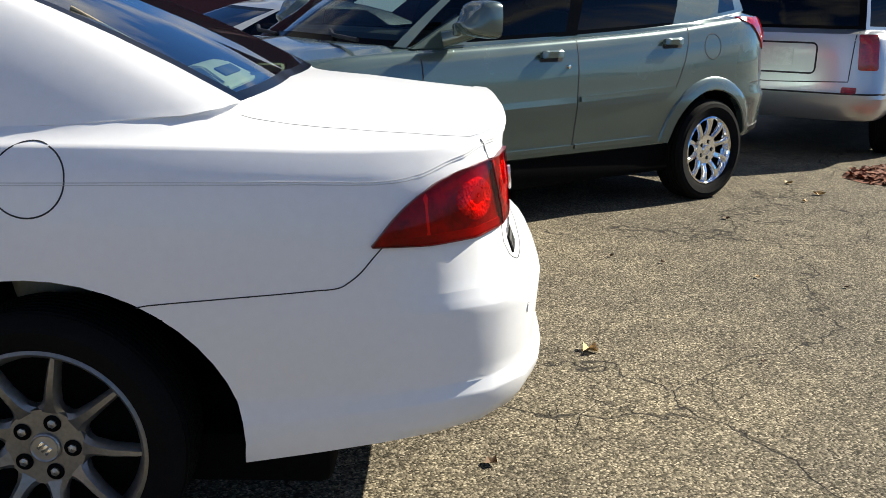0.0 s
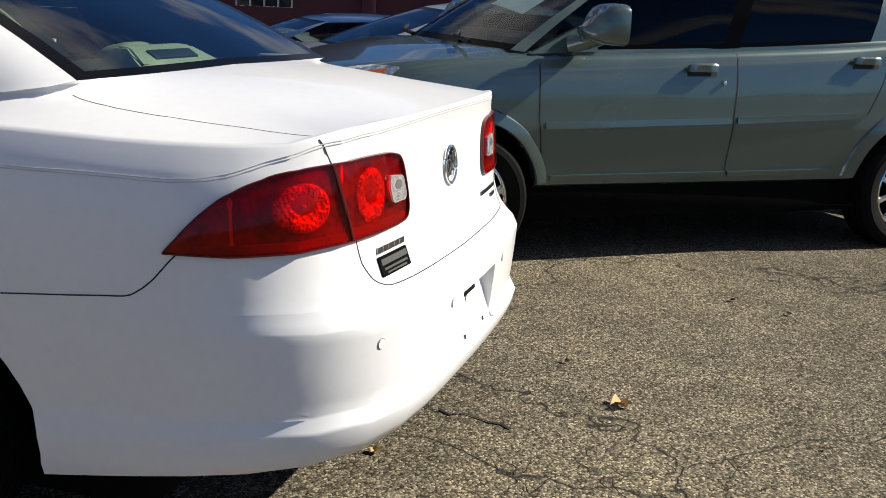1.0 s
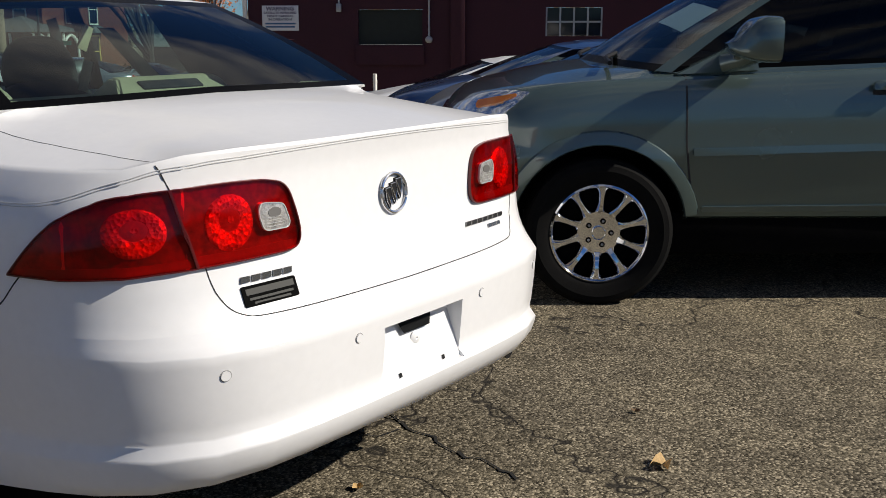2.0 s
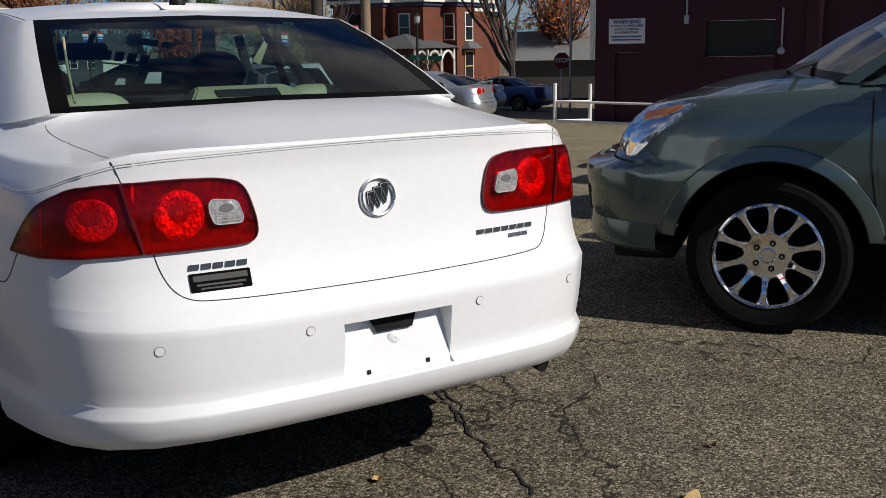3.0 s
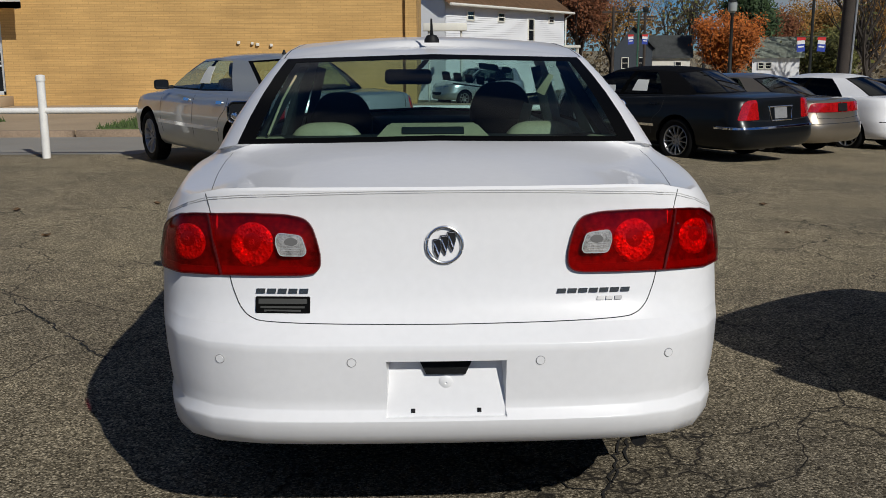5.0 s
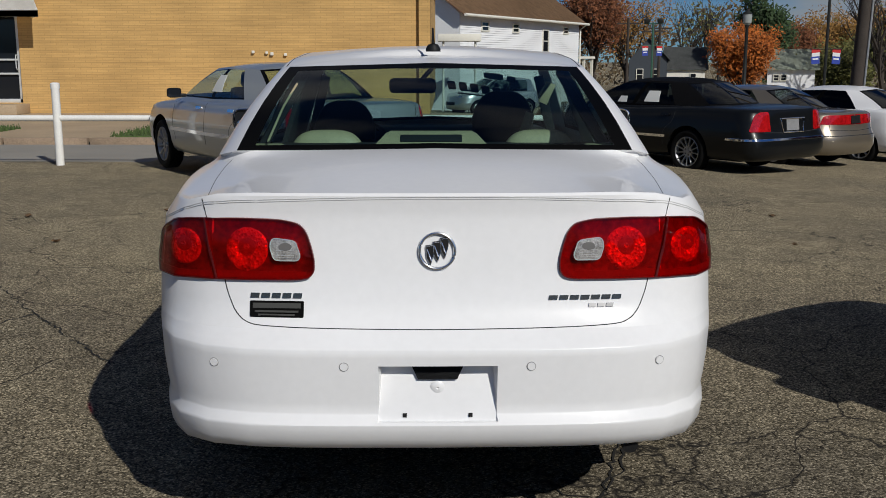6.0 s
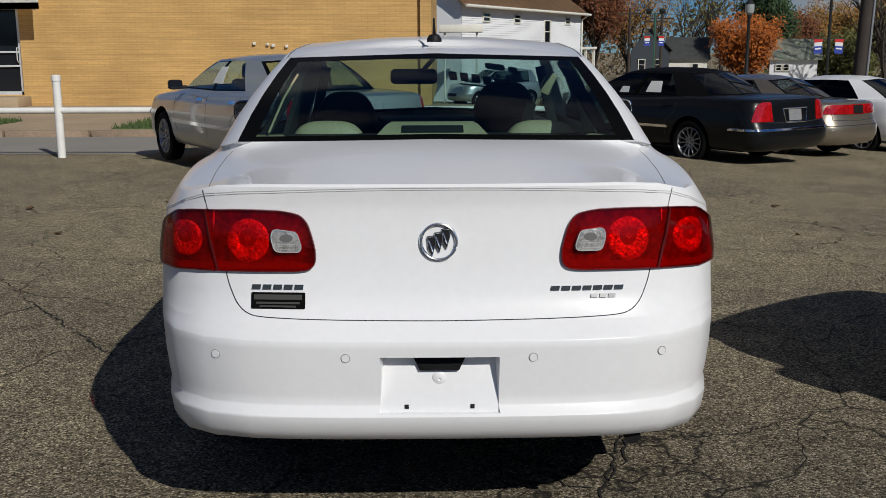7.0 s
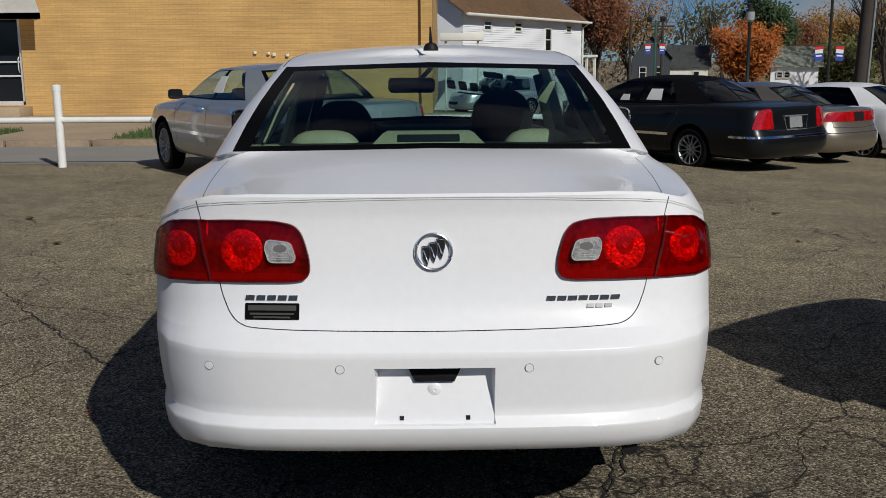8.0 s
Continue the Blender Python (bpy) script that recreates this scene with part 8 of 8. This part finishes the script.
# long open cracks in the asphalt
M_CRACK = vary(material("open_crack", (0.012, 0.011, 0.010), 0.95), 0.3, 8, 120)
CRACKS = [((-3.21, 4.06), (-2.31, 2.82), (-1.53, 1.82)), ((0.67, 0.84), (0.63, 0.63), (0.52, 0.39), (0.46, 0.13), (0.42, -0.15)), ((0.36, 0.52), (0.42, 0.42), (0.52, 0.39)), ((0.76, 1.12), (0.64, 0.81), (0.54, 0.42)), ((-3.2, 4.06), (-4.4, 5.0)), ((-2.31, 2.82), (-2.6, 2.2))]
for line in CRACKS:
    path = []
    for (x0, y0), (x1, y1) in zip(line, line[1:]):
        n = max(3, int(math.hypot(x1 - x0, y1 - y0) / 0.035))
        path += [(x0 + (x1 - x0) * k / n + rng.gauss(0, 0.010), y0 + (y1 - y0) * k / n + rng.gauss(0, 0.010)) for k in range(n)]
    b = bmesh.new()
    rows = []
    for k, (x, y) in enumerate(path):
        w = 0.0055 * rng.uniform(0.3, 1.2)
        d = Vector(path[min(k + 1, len(path) - 1)]) - Vector(path[max(k - 1, 0)])
        d = Vector((-d.y, d.x)).normalized() * w
        rows.append([b.verts.new((x + e * d.x, y + e * d.y, ground_z(x, y) + 0.004)) for e in (-1, 1)])
    for p, q in zip(rows, rows[1:]):
        b.faces.new((p[0], p[1], q[1], q[0]))
    part("crack", b, M_CRACK, ground, "dark open crack in the asphalt", smooth=False)

M_LEAFLITTER = vary(material("dry_leaf", (0.46, 0.30, 0.12), 0.7), 0.3, 30, 200)
M_BROWNLEAF = vary(material("brown_leaf", (0.13, 0.075, 0.035), 0.8), 0.3, 30, 200)
LITTER = [(0.76, -0.41, 0.05, 0), (4.2, -2.5, 0.05, 0), (3.93, -2.31, 0.03, 0), (4.65, -2.42, 0.04, 0), (2.28, -0.71, 0.022, 1), (2.16, -0.97, 0.022, 1), (1.74, -1.79, 0.02, 1), (-0.26, 0.01, 0.03, 1), (0.08, 0.22, 0.024, 0),
          (0.66, -1.07, 0.014, 1), (3.3, -1.6, 0.03, 1), (1.1, -0.15, 0.02, 1), (1.9, -1.4, 0.02, 0), (-3.1, 5.2, 0.05, 1), (-3.9, 6.6, 0.06, 1), (-2.7, 7.0, 0.05, 1), (2.9, 5.5, 0.04, 1), (3.4, 7.6, 0.05, 1)]
for k, (x, y, s, kind) in enumerate(LITTER):
    b = bmesh.new()
    n = 9
    rim = []
    for i in range(n):
        a = i * math.tau / n
        r = s * (0.55 + 0.45 * abs(math.sin(a * 2.5 + k)))
        rim.append(b.verts.new((r * math.cos(a), r * math.sin(a) * 0.75, 0.006 + s * 0.5 * abs(math.sin(a * 1.5 + k)))))
    c = b.verts.new((0, 0, 0.004))
    for i in range(n):
        b.faces.new((c, rim[i], rim[(i + 1) % n]))
    ob = mesh_object("fallen_leaf", b, M_BROWNLEAF if kind else M_LEAFLITTER, m=Matrix.Translation((x, y, ground_z(x, y))) @ Matrix.Rotation(k * 1.3, 4, "Z"))
    tagged(ob, "curled dry brown leaf on the asphalt" if kind else "curled pale yellow leaf on the asphalt", "leaf", "fallen leaves")
